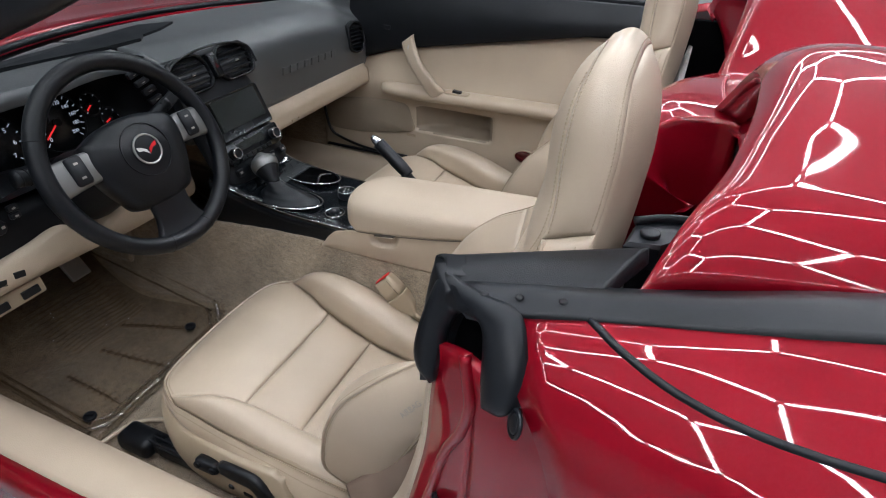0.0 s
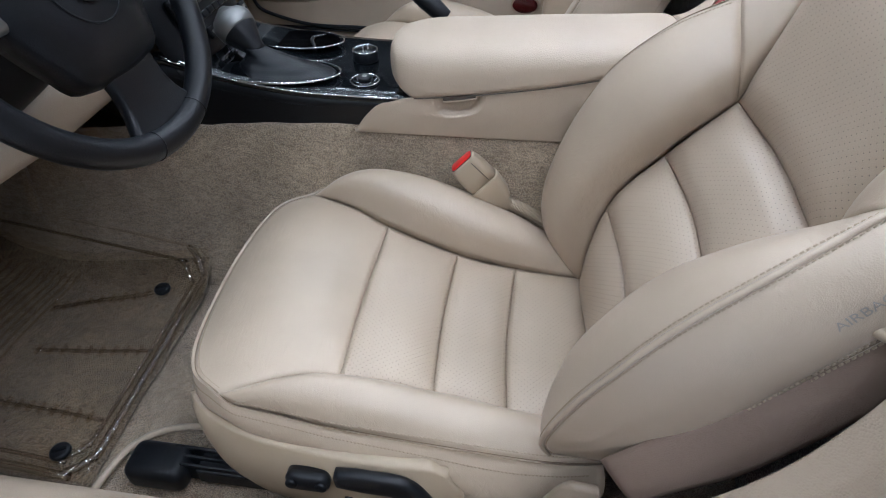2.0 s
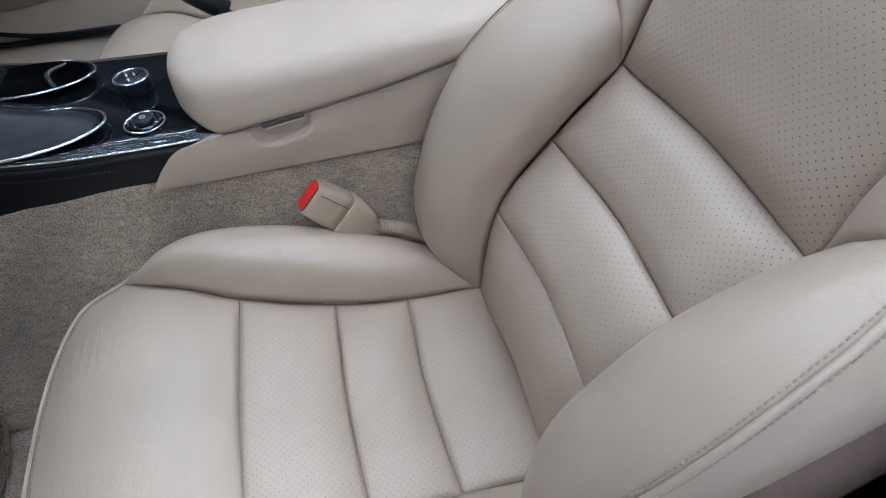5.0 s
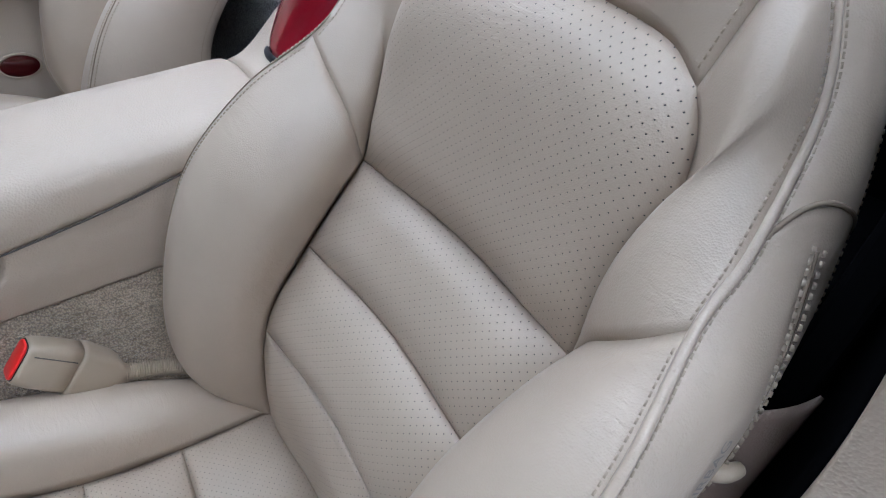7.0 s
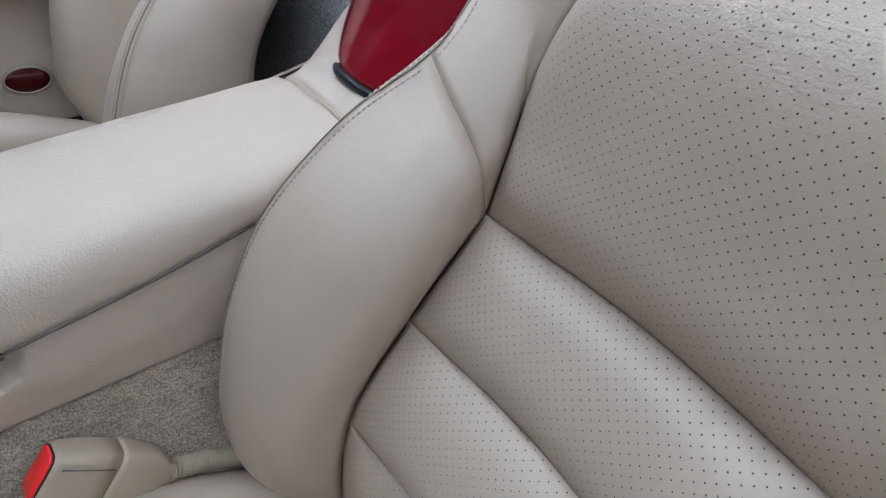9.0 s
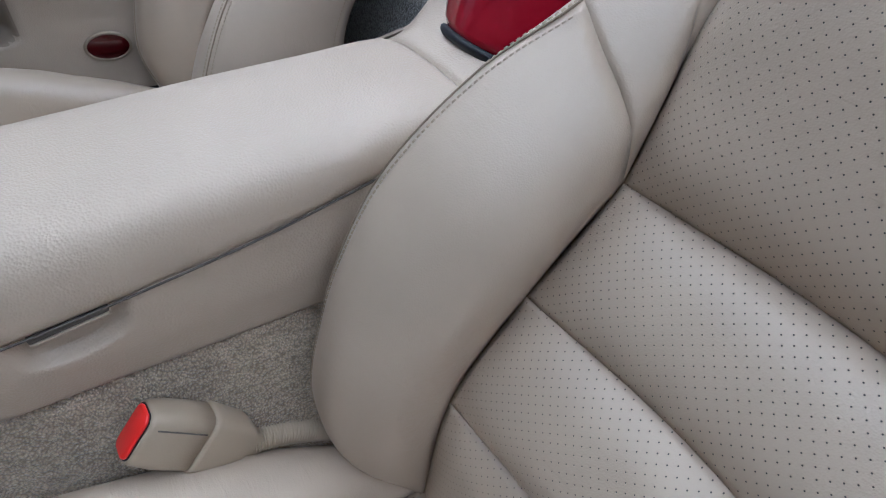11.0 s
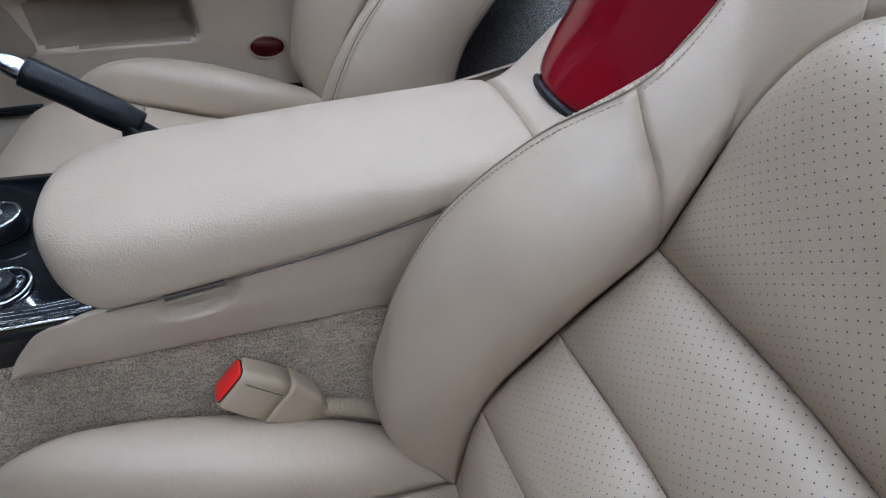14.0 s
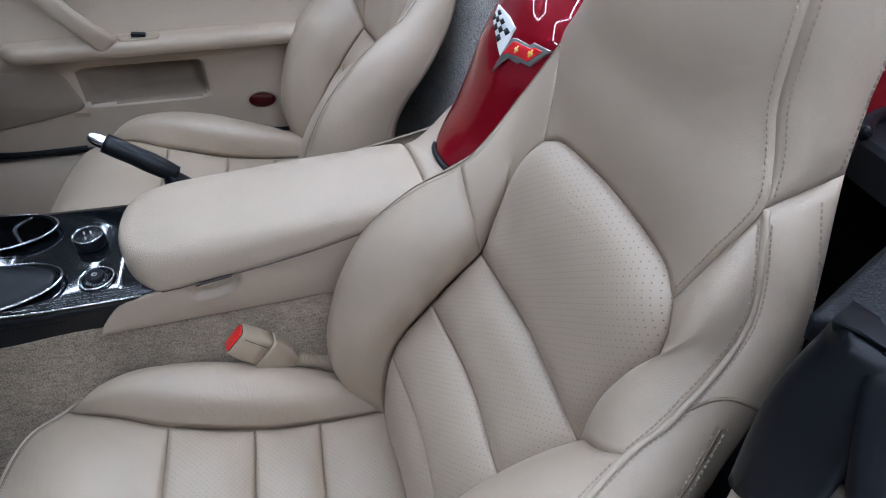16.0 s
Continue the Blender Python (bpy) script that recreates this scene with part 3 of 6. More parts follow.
loft("latch_opening", [[Vector(latch_at) + frame_pose((0, 0, 0), (0.8, 0.5, 0), (0, 0.15, 1)).to_3x3() @ Vector((x * k, y * k, 0)) + latch_n * h for x, y in round_rect(0.026, 0.085, 0.010)] for k, h in ((1, -0.004), (1, 0.002), (0.85, 0.003), (0.1, 0.003))], M_RUBBER, body, "black latch opening")
bolt_at = (-0.765, -0.537, 0.877)
disc("striker_bolt", 0.0085, 0.004, look(bolt_at, (-1.2, 0.2, 1.1)), M_RUBBER, body, "black round bolt head", bevel=0.002)
ring("striker_washer", 0.0105, 0.002, look(bolt_at, (-1.2, 0.2, 1.1)), M_RUBBER, body)

# rear deck with the two fairings behind the seats
MIDX = 0.02


def deck_front(x):
    """The deck's front edge (y, z): low at the sides, high over each fairing and low again in the middle."""
    a = abs(x - MIDX)
    at = [0, 0.06, 0.10, 0.16, 0.22, 0.28, 0.36, 0.44, 0.50, 0.56, 0.62, 0.67, 0.71]
    y = np.interp(a, at, [-0.630, -0.638, -0.646, -0.657, -0.665, -0.671, -0.673, -0.669, -0.661, -0.649, -0.628, -0.604, -0.580])
    z = np.interp(a, at, [0.915, 0.917, 0.935, 0.978, 1.018, 1.050, 1.061, 1.051, 1.040, 1.026, 1.015, 1.006, 1.000])
    return float(y), float(z)


def deck_far(x):
    a = abs(x - MIDX)
    return float(np.interp(a, [0, 0.1, 0.2, 0.37, 0.5, 0.7], [1.01, 1.015, 1.025, 1.035, 1.025, 1.005]))


def smooth_edge(f, x, k):
    return sum(f(x + d)[k] * w for d, w in ((-0.022, 0.2), (-0.011, 0.2), (0, 0.2), (0.011, 0.2), (0.022, 0.2)))


P = np.zeros((160, 70, 3))
for i, x in enumerate(np.linspace(-0.655, 0.695, 160)):
    yf, zf = smooth_edge(deck_front, x, 0), smooth_edge(deck_front, x, 1)
    zb = deck_far(x)
    bump = 0.042 * math.exp(-((abs(x - MIDX) - 0.37) / 0.20) ** 2)
    for j, s in enumerate(np.linspace(0, 1, 70)):
        back = 1.5 * s ** 1.8
        t = 1 - math.exp(-back / 0.35)
        rise = bump * (1 - math.exp(-back / 0.03)) * math.exp(-(back / 0.8) ** 2)
        side = 0.052 * max(0, (abs(x - MIDX) - 0.60) / 0.075) ** 2.2 * (1 - 0.7 * t)
        P[i, j] = (MIDX + (x - MIDX) * (1 - 0.10 * t), yf - back, zf * (1 - t) + zb * t + rise - 0.010 * math.exp(-back / 0.012) - side - 0.05 * max(0, back - 0.8) ** 2)
grid_mesh("rear_deck_lid", P, M_PAINT, body, "gloss red deck lid with two raised fairings", sink=0.045, out=(0, 0, 1))

# hollowed front face of each fairing
for side in (-1, 1):
    P = np.zeros((70, 24, 3))
    for i, a in enumerate(np.linspace(0.12, 0.668, 70)):
        x = MIDX + side * a
        f = (a - 0.12) / 0.548
        lip = V(x, smooth_edge(deck_front, x, 0) - 0.005, smooth_edge(deck_front, x, 1) - 0.020 - 0.052 * max(0, (a - 0.60) / 0.075) ** 2.2)
        # edge of the dark opening inside the hollow
        mouth = V(MIDX + side * (0.11 + 0.34 * min(1.0, f * 1.45)), -0.668 - 0.012 * math.sin(math.pi * f), 0.905 + 0.040 * min(1.0, f / 0.3) - 0.085 * max(0.0, (f - 0.55) / 0.45) ** 1.6)
        for j, t in enumerate(np.linspace(0, 1, 24)):
            P[i, j] = lip * (1 - t) + mouth * t + V(-side * 0.012, -0.048, 0.012) * math.sin(math.pi * t) ** 0.8 * math.sin(math.pi * (0.12 + 0.8 * f))
    grid_mesh("fairing_scoop", P, M_PAINT, body, "hollowed red front of the fairing", sink=0.004, out=(0, 1, 0))

# well for the folded top, under the deck, its shade put in as black
box("top_well", (1.30, 0.50, 0.55), pose(0.02, -0.98, 0.62), M_DEEPSHADE, body, bevel=0.01)
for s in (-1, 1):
    box("well_side", (0.02, 0.32, 0.72), pose(0.02 + s * 0.655, -0.62, 0.56), M_DEEPSHADE, body, bevel=0.004)
box("well_floor", (1.30, 0.20, 0.03), pose(0.02, -0.68, 0.66), M_DEEPSHADE, body, bevel=0.004)

# painted spine that drops between the seats
spine = thing("waterfall_panel", (0, -0.43, 0.64), "gloss candy red curved spine panel between the seats", "trim panel")


SPINE = spline([(0, -0.413, 0.667), (0, -0.443, 0.712), (0, -0.465, 0.765), (0, -0.482, 0.815), (0, -0.506, 0.862), (0, -0.536, 0.902), (0, -0.580, 0.930), (0, -0.66, 0.938)], 60)


def spine_point(u, s):
    """A place on the spine: u across (past 1 the flank turns back), s from the rounded foot up to the deck."""
    f = max(0, min(58, int(s * 59)))
    k = SPINE[f] + (SPINE[f + 1] - SPINE[f]) * (s * 59 - f)
    foot = math.sqrt(max(0.0, 1 - max(0.0, 1 - s / 0.14) ** 2))
    w = (0.092 + 0.02 * s + 0.25 * max(0.0, s - 0.7) ** 1.5) * (0.70 + 0.30 * foot)
    a, b = min(1.0, abs(u)), max(0.0, abs(u) - 1)
    mid_x = -0.045 + 0.06 * max(0.0, min(1.0, (s - 0.55) / 0.4))
    side = 1 if u > 0 else -1
    # low down the flank turns back, higher up it drops
    k_ = max(0.0, min(1.0, (s - 0.35) / 0.6))
    k_ = k_ * k_ * (3 - 2 * k_)
    return (mid_x + side * (w * a + 0.03 * min(b, 0.3) + 0.01 * b), k[1] - 0.024 * a ** 2.3 - 0.30 * b ** 1.3 * (1 - k_), k[2] - 0.008 * a ** 2 - 0.05 * b * s - 0.36 * k_ * b ** 1.3)


P = np.array([[spine_point(u, s) for s in np.linspace(0, 1, 60)] for u in np.linspace(-1.6, 1.6, 81)])
spine_skin = grid_mesh("painted_skin", P, M_PAINT, spine, sink=0.012, out=(0, 1, 0.6))
tube("lower_gasket", [np.array(spine_point(u, 0.0)) + V(0, 0.002, -0.003) for u in np.linspace(-1.3, 1.3, 25)], 0.0045, M_RUBBER, spine, "black rubber gasket", n=40)
# ---- seats ----
def car_seat(cx, sg, label, group):
    seat = thing("bucket_seat", (cx, 0, 0.2), label, "car seat", group)

    def W(o, y, z):
        # the passenger cushion reaches further forward
        ahead = 0.05 * max(0.0, min(1.0, (y + 0.28) / 0.35)) if sg > 0 else 0.0
        lift = 0.016 * max(0.0, min(1.0, (0.44 - z) / 0.03)) if sg > 0 else 0.0
        return V(cx + sg * o, y + ahead, z + lift)

    def lean_out(z):
        return float(np.interp(z, [0.33, 0.47, 0.56, 0.64, 0.83, 1.1], [0.0, 0.010, 0.016, 0.022, 0.036, 0.036]))

    def B(o, y, z):
        return W(o + lean_out(z), y, z)

    up, fwd = (0, 0, 1), (0, 1, 0.4)
    # cushion seams, from front to back: half width, y, z
    S = [(0.148, 0.035, 0.379), (0.137, -0.079, 0.342), (0.136, -0.174, 0.323), (0.138, -0.300, 0.312)]
    tip = (0.197, 0.167, 0.388)

    def thigh_seam(s):
        c = spline([W(*tip) if s > 0 else W(-0.205, tip[1] + 0.008, tip[2]), W(s * 0.168, 0.095, 0.3945)] + [W(s * p[0], p[1], p[2]) for p in S], 241)
        stop = int(np.argmin(np.linalg.norm(c - W(s * S[0][0], S[0][1], S[0][2]), axis=1)))
        return c[np.linspace(stop, 0, 9).astype(int)]

    def between(curve, p, q):
        # the stretch of a seam from p to q
        c = spline(curve, 241)
        i, j = (int(np.argmin(np.linalg.norm(c - r, axis=1))) for r in (p, q))
        return [p] + list(c[np.linspace(i, j, 7).astype(int)][1:-1]) + [q]

    thigh = {s: [W(*tip) if s > 0 else W(-0.205, tip[1] + 0.008, tip[2]), W(s * 0.168, 0.095, 0.3945)] + [W(s * p[0], p[1], p[2]) for p in S] for s in (1, -1)}
    pillow("seat_cushion",
                     [W(-S[0][0], S[0][1], S[0][2]), W(0, S[0][1] + 0.006, S[0][2] - 0.010), W(S[0][0], S[0][1], S[0][2])],
                     [W(-0.205, tip[1] + 0.008, tip[2]), W(-0.172, 0.226, 0.380), W(-0.078, 0.252, 0.366), W(0.07, 0.246, 0.366), W(0.158, 0.217, 0.380), W(*tip)],
                     thigh_seam(-1), thigh_seam(1),
                     0.026, M_LEATHER, seat, up, "smooth tan leather thigh pad", n=40, m=28, sharp=(2.6, 2.2), wrinkle=0.0009, sewn=(("c1", 0.007),))
    for k in range(3):
        a, b = S[k], S[k + 1]
        dip = 0.010
        pillow("insert_panel",
               [W(-a[0], a[1], a[2]), W(0, a[1] + 0.006, a[2] - dip), W(a[0], a[1], a[2])],
               [W(-b[0], b[1], b[2]), W(0, b[1] + 0.006, b[2] - dip), W(b[0], b[1], b[2])],
               between(thigh[-1], W(-a[0], a[1], a[2]), W(-b[0], b[1], b[2])), between(thigh[1], W(a[0], a[1], a[2]), W(b[0], b[1], b[2])),
               0.0120, M_PERF, seat, up, "tan leather punched with fine holes", n=40, m=18, sharp=(7, 3.2), wrinkle=0.0013, flat=True)
    outer = [(0.203, 0.15, 0.381), (0.208, 0.09, 0.379), (0.211, 0.02, 0.369), (0.212, -0.12, 0.358), (0.209, -0.225, 0.348), (0.198, -0.285, 0.340)]
    edges = {}
    for s in (1, -1):
        inner = thigh[s]
        inb = s < 0 or sg > 0
        outl = [W(s * (p[0] + ((0.010 if p[1] > -0.05 else -0.004) if inb else 0)), p[1], p[2] + (float(np.interp(p[1], [-0.285, -0.225, -0.12, 0.02, 0.09, 0.15], [-0.055, -0.052, -0.032, 0.006, 0.018, 0.018])) if inb else 0)) for p in outer]
        pillow("cushion_bolster", inner, outl, [inner[0], outl[0]], [inner[-1], W(s * 0.17, -0.285, 0.345), outl[-1]], 0.071 if inb else 0.050, M_LEATHER, seat, up, n=44, m=18,
               sharp=(2.6, 2.0), lean=(0, 0, 0.5), wrinkle=0.0012, sewn=(("c1", 0.007),), swell=(1.0, 1.0, 0.92, 0.70, 0.34) if inb else (1.0, 0.85, 0.58, 0.50, 0.55))
        edges[s] = outl
    front = [W(-0.205, tip[1] + 0.008, tip[2]), W(-0.172, 0.226, 0.380), W(-0.078, 0.252, 0.366), W(0.07, 0.246, 0.366), W(0.158, 0.217, 0.380), W(*tip)]
    # skirt under the stitched edge, in one piece round the cushion
    low = ((0.190, 0.165, 0.322), (0.205, 0.09, 0.305), (0.212, 0.0, 0.300), (0.220, -0.09, 0.286), (0.228, -0.14, 0.259), (0.229, -0.19, 0.250), (0.222, -0.225, 0.262), (0.205, -0.285, 0.28))
    upper = np.vstack([spline(edges[-1][::-1], 40), spline(front, 60), spline(edges[1], 40)])
    under = [W(-o, y, z) for o, y, z in low[::-1]] + [W(o, y, z) for o, y, z in ((-0.158, 0.212, 0.305), (-0.08, 0.236, 0.296), (0.08, 0.236, 0.296), (0.158, 0.212, 0.305))] + [W(*p) for p in low]
    m, n = 14, 150
    a, b = spline(upper, n), spline(under, n)
    t = np.linspace(0, 1, m)[None, :, None]
    P = a[:, None] * (1 - t) + b[:, None] * t
    away = P - np.array([W(0, y, 0) for y in np.clip(P[..., 1].ravel(), -0.2, 0.12) - (0.05 if sg > 0 else 0.0)]).reshape(P.shape)
    away[..., 2] = 0
    away /= np.linalg.norm(away, axis=2, keepdims=True)
    P = P + away * (0.013 * np.sin(math.pi * np.linspace(0, 1, m)) ** 0.8)[None, :, None]
    grid_mesh("cushion_skirt", P, M_LEATHER, seat, sink=0.004, out=None)
    row = [p[2] for p in P[2:-2]]
    stitches("stitching", row, np.array([tuple(q) for q in away[2:-2, 2]]), M_THREAD, seat, step=0.0044, length=0.0031, width=0.0012, rows=(0.0,), lift=0.0003)
    tube("welt", [p - q * 0.0008 for p, q in zip(P[:, 0], away[:, 0])], 0.0009, M_WELT, seat, "sewn welt round the cushion", n=160, sides=6)

    # plastic base round the cushion
    def ring_at(scale, z0, z1, flare=0.0, y_shift=0.0):
        top = [(0.0, 0.252), (0.09, 0.246), (0.158, 0.224), (0.196, 0.176), (0.214, 0.09), (0.224, 0.0), (0.228, -0.10), (0.226, -0.20), (0.20, -0.27), (0.0, -0.28)]
        top = [(o + flare * min(1, o / 0.2) ** 2 * max(0.0, min(1.0, (0.23 - y) / 0.10)), y) for o, y in top]
        pts = [W(o * scale, y * scale + y_shift, z0 + (z1 - z0) * max(0, min(1, (0.25 - y) / 0.35))) for o, y in top]
        return pts + [W(-o * scale, y * scale + y_shift, z0 + (z1 - z0) * max(0, min(1, (0.25 - y) / 0.35))) for o, y in top[-2:0:-1]]

    loft("seat_base", [ring_at(0.84, 0.330, 0.300), ring_at(0.86, 0.325, 0.29), ring_at(0.86, 0.26, 0.24), ring_at(0.82, 0.25, 0.232)], M_RUBBER, seat, "black seat pan under the cushion")
    top = [W(o, y, z) for o, y, z in ((0.176, 0.224, 0.350), (0.197, 0.189, 0.337), (0.213, 0.147, 0.338), (0.222, 0.101, 0.338), (0.228, 0.053, 0.341), (0.233, -0.006, 0.345), (0.236, -0.060, 0.349), (0.237, -0.092, 0.351), (0.238, -0.110, 0.338))]
    bot = [W(o, y, z) for o, y, z in ((0.178, 0.226, 0.325), (0.200, 0.203, 0.262), (0.215, 0.172, 0.230), (0.225, 0.120, 0.211), (0.232, 0.048, 0.213), (0.236, -0.043, 0.226), (0.238, -0.087, 0.238), (0.238, -0.121, 0.254))]
    pillow("side_valance", top, bot, [top[0], bot[0]], [top[-1], W(0.240, -0.133, 0.298), bot[-1]], 0.010, M_HARD, seat, W(1, 0, 0) - W(0, 0, 0), "tan hard plastic side valance", n=44, m=18, sharp=(9, 2.2), sink=0.016)
    pillow("front_valance", [W(-0.176, 0.224, 0.345), W(-0.09, 0.252, 0.318), W(0.09, 0.252, 0.318), top[0]], [W(-0.176, 0.222, 0.30), W(-0.09, 0.248, 0.275), W(0.09, 0.248, 0.275), bot[0]], [W(-0.176, 0.224, 0.345), W(-0.176, 0.222, 0.30)], [top[0], bot[0]],
           0.006, M_HARD, seat, (0, 1, 0), "tan hard plastic front valance", n=24, m=10, sharp=(9, 2.2), sink=0.012)
    for s in (1, -1):
        box("seat_rail", (0.035, 0.50, 0.03), pose(cx + sg * (0.205 if s > 0 else -0.14), -0.02, 0.222), M_BLACK, seat, "black steel slide rail", 0.004)
        for g in (-0.012, 0.0, 0.012):
            box("rail_rib", (0.005, 0.13, 0.036), pose(cx + sg * (0.205 if s > 0 else -0.14) + g, 0.205, 0.226), M_RUBBER, seat, bevel=0.002)
        bm = box_bm((0.055, 0.085, 0.046), 0.015, 4)
        bmesh.ops.transform(bm, matrix=pose(cx + sg * (0.213 if s > 0 else -0.14), 0.285, 0.222), verts=bm.verts)
        part("rail_end_cap", bm, M_RUBBER, seat, "black plastic rail end cover", smooth=True)
    # power switches on the outboard side
    face = W(0.2425, 0.055, 0.305)
    pz = frame_pose(face, (0, -1, 0), (-sg * 0.10, 0, 0.99))
    sw = loft("power_switch", [[pz @ Vector((x * k, y * k, -sg * h)) for x, y in round_rect(0.054, 0.027, 0.0115)] for k, h in ((1, -0.006), (1, 0.006), (0.86, 0.010))], M_RUBBER, seat, "black rocker switch")
    for dx in (-0.018, 0.018):
        disc("switch_cap", 0.0075, 0.006, pz @ pose(dx, 0, -sg * 0.0105), M_BLACK, sw, bevel=0.002, seg=20)
    bar = spline([W(0.246, 0.018, 0.322), W(0.248, -0.023, 0.3245), W(0.249, -0.060, 0.322), W(0.250, -0.084, 0.290), W(0.250, -0.100, 0.255), W(0.250, -0.109, 0.226)], 30)
    way = np.gradient(bar, axis=0)
    grip = []
    for i, (p, d) in enumerate(zip(bar, way)):
        across = np.cross(V(sg, 0, 0), d / np.linalg.norm(d))
        k = min(1.0, 0.75 + 2 * i / 29, 0.75 + 2 * (29 - i) / 29)
        grip.append([p + V(sg * dx, 0, 0) + across * dh * k for dx, dh in round_rect(0.016, 0.036, 0.007, 3)])
    loft("recline_lever", grip, M_RUBBER, seat, "black bent recline lever")
    for dy in (0.012, -0.028):
        box("small_button", (0.010, 0.022 if dy < 0 else 0.012, 0.011), pose(*W(0.2425, dy - 0.003, 0.266)), M_RUBBER, seat, bevel=0.003)

    # backrest: insert levels, half width, y, z
    L = [(0.133, -0.276, 0.305), (0.133, -0.291, 0.468), (0.137, -0.348, 0.562), (0.139, -0.412, 0.643)]
    seams = {s: [B(s * p[0], p[1], p[2]) for p in L] for s in (1, -1)}
    for k in range(3):
        a, b = L[k], L[k + 1]
        pillow("back_insert_panel",
               [B(-a[0], a[1], a[2]), B(0, a[1] - 0.010, a[2] + 0.002), B(a[0], a[1], a[2])],
               [B(-b[0], b[1], b[2]), B(0, b[1] - 0.010, b[2] + 0.002), B(b[0], b[1], b[2])],
               between(seams[-1], B(-a[0], a[1], a[2]), B(-b[0], b[1], b[2])), between(seams[1], B(a[0], a[1], a[2]), B(b[0], b[1], b[2])),
               0.0150, M_PERF, seat, fwd, "tan leather punched with fine holes", n=44, m=22, sharp=(5, 3.0), wrinkle=0.0006, flat=True)
    a = L[3]
    crown = [B(-0.122, -0.459, 0.818), B(-0.092, -0.464, 0.833), B(-0.03, -0.466, 0.839), B(0.03, -0.466, 0.839), B(0.092, -0.464, 0.833), B(0.122, -0.459, 0.818)]
    pillow("back_insert_panel", [B(-a[0], a[1], a[2]), B(0, a[1] - 0.010, a[2]), B(a[0], a[1], a[2])], crown,
           [B(-a[0], a[1], a[2]), B(-0.146, -0.432, 0.70), B(-0.147, -0.443, 0.75), B(-0.138, -0.453, 0.792), crown[0]],
           [B(a[0], a[1], a[2]), B(0.146, -0.432, 0.70), B(0.147, -0.443, 0.75), B(0.138, -0.453, 0.792), crown[-1]],
           0.027, M_PERF, seat, fwd, "tan leather punched with fine holes", n=56, m=44, sharp=(7, 4.5), wrinkle=0.0006, flat=True)
    edge = [(0.196, -0.225, 0.345), (0.224, -0.207, 0.43), (0.235, -0.224, 0.52), (0.242, -0.248, 0.59), (0.240, -0.280, 0.65), (0.226, -0.337, 0.709), (0.203, -0.394, 0.749)]
    side_up = [(0.203, -0.396, 0.749), (0.194, -0.432, 0.775), (0.168, -0.484, 0.832), (0.131, -0.496, 0.905)]
    rear = [(0.19, -0.36, 0.345), (0.222, -0.385, 0.47), (0.232, -0.405, 0.60), (0.224, -0.475, 0.70), (0.190, -0.528, 0.79), (0.132, -0.548, 0.925)]
    for s in (1, -1):
        inn = seams[s]
        trim_in = (0, 0.004, 0.010, 0.016, 0.017, 0.012, 0.004)
        out_ = [B(s * (p[0] - (d if s < 0 else 0)), p[1], p[2]) for p, d in zip(edge, trim_in)]
        cross_seam = [inn[-1], B(s * 0.138, -0.401, 0.684), B(s * 0.154, -0.397, 0.708), B(s * 0.1755, -0.395, 0.727), out_[-1]]
        if s > 0:
            cross_seam = [inn[-1], B(0.154, -0.400, 0.682), B(0.170, -0.392, 0.706), B(0.187, -0.388, 0.729), out_[-1]]
        pillow("back_bolster", inn, out_, [inn[0], B(s * 0.165, -0.245, 0.328), out_[0]], cross_seam, 0.034, M_LEATHER, seat, fwd, n=44, m=20,
               sharp=(4.0, 2.0), lean=(0, 0.35, 0), wrinkle=0.0015, sewn=(("c1", 0.006),), swell=(0.55, 0.75, 1.0, 1.1, 0.8) if s > 0 else (1, 1, 1, 1, 0.7))
        sh_in = [inn[-1], B(s * 0.146, -0.432, 0.70), B(s * 0.147, -0.443, 0.75), B(s * 0.138, -0.453, 0.792), B(s * 0.122, -0.459, 0.818)]
        flare = (0, 0.017, 0.060, 0.052) if s < 0 and sg < 0 else (0, 0, 0, 0)
        sh_out = [B(s * (p[0] + d), p[1], p[2]) for p, d in zip(side_up, flare)]
        pillow("shoulder_wing", sh_in, sh_out, cross_seam, [sh_in[-1], B(s * (0.128 + 0.4 * flare[3]), -0.476, 0.865), sh_out[-1]], 0.024 if s > 0 else 0.007, M_LEATHER, seat, fwd, n=30, m=18, sharp=(4, 2.0), wrinkle=0.0008, sewn=(("c1", 0.006),))
        # side panel from the stitched edge round to the back shell
        full = out_ + sh_out[1:]
        rr = [B(s * (p[0] + d), p[1], p[2]) for p, d in zip(rear, (0, 0, 0, 0, 0.5 * flare[2], 0.8 * flare[3]))]
        sp = pillow("side_panel", full, rr, [full[0], rr[0]], [full[-1], rr[-1]], 0.016, M_LEATHER, seat, W(s, 0, 0) - W(0, 0, 0), n=50, m=16, sharp=(6, 2.0), wrinkle=0.0008, sewn=(("c0", 0.005), ("c1", 0.016)))
        tube("welt", full, 0.0028 if s > 0 else 0.0008, M_LEATHER if s > 0 else M_WELT, seat, "sewn welt along the bolster edge", n=120, sides=8)
        if s > 0:
            cross = [nearest_on(sp, full[len(out_)] * (1 - t) + (rr[3] * 0.4 + rr[4] * 0.6) * t + V(0, 0, 0.024 * math.sin(math.pi * t))) for t in np.linspace(0.02, 0.98, 14)]
            tube("welt", [np.array(p) for p, _ in cross], 0.0015, M_WELT, seat, "sewn seam across the flank", n=40, sides=6)
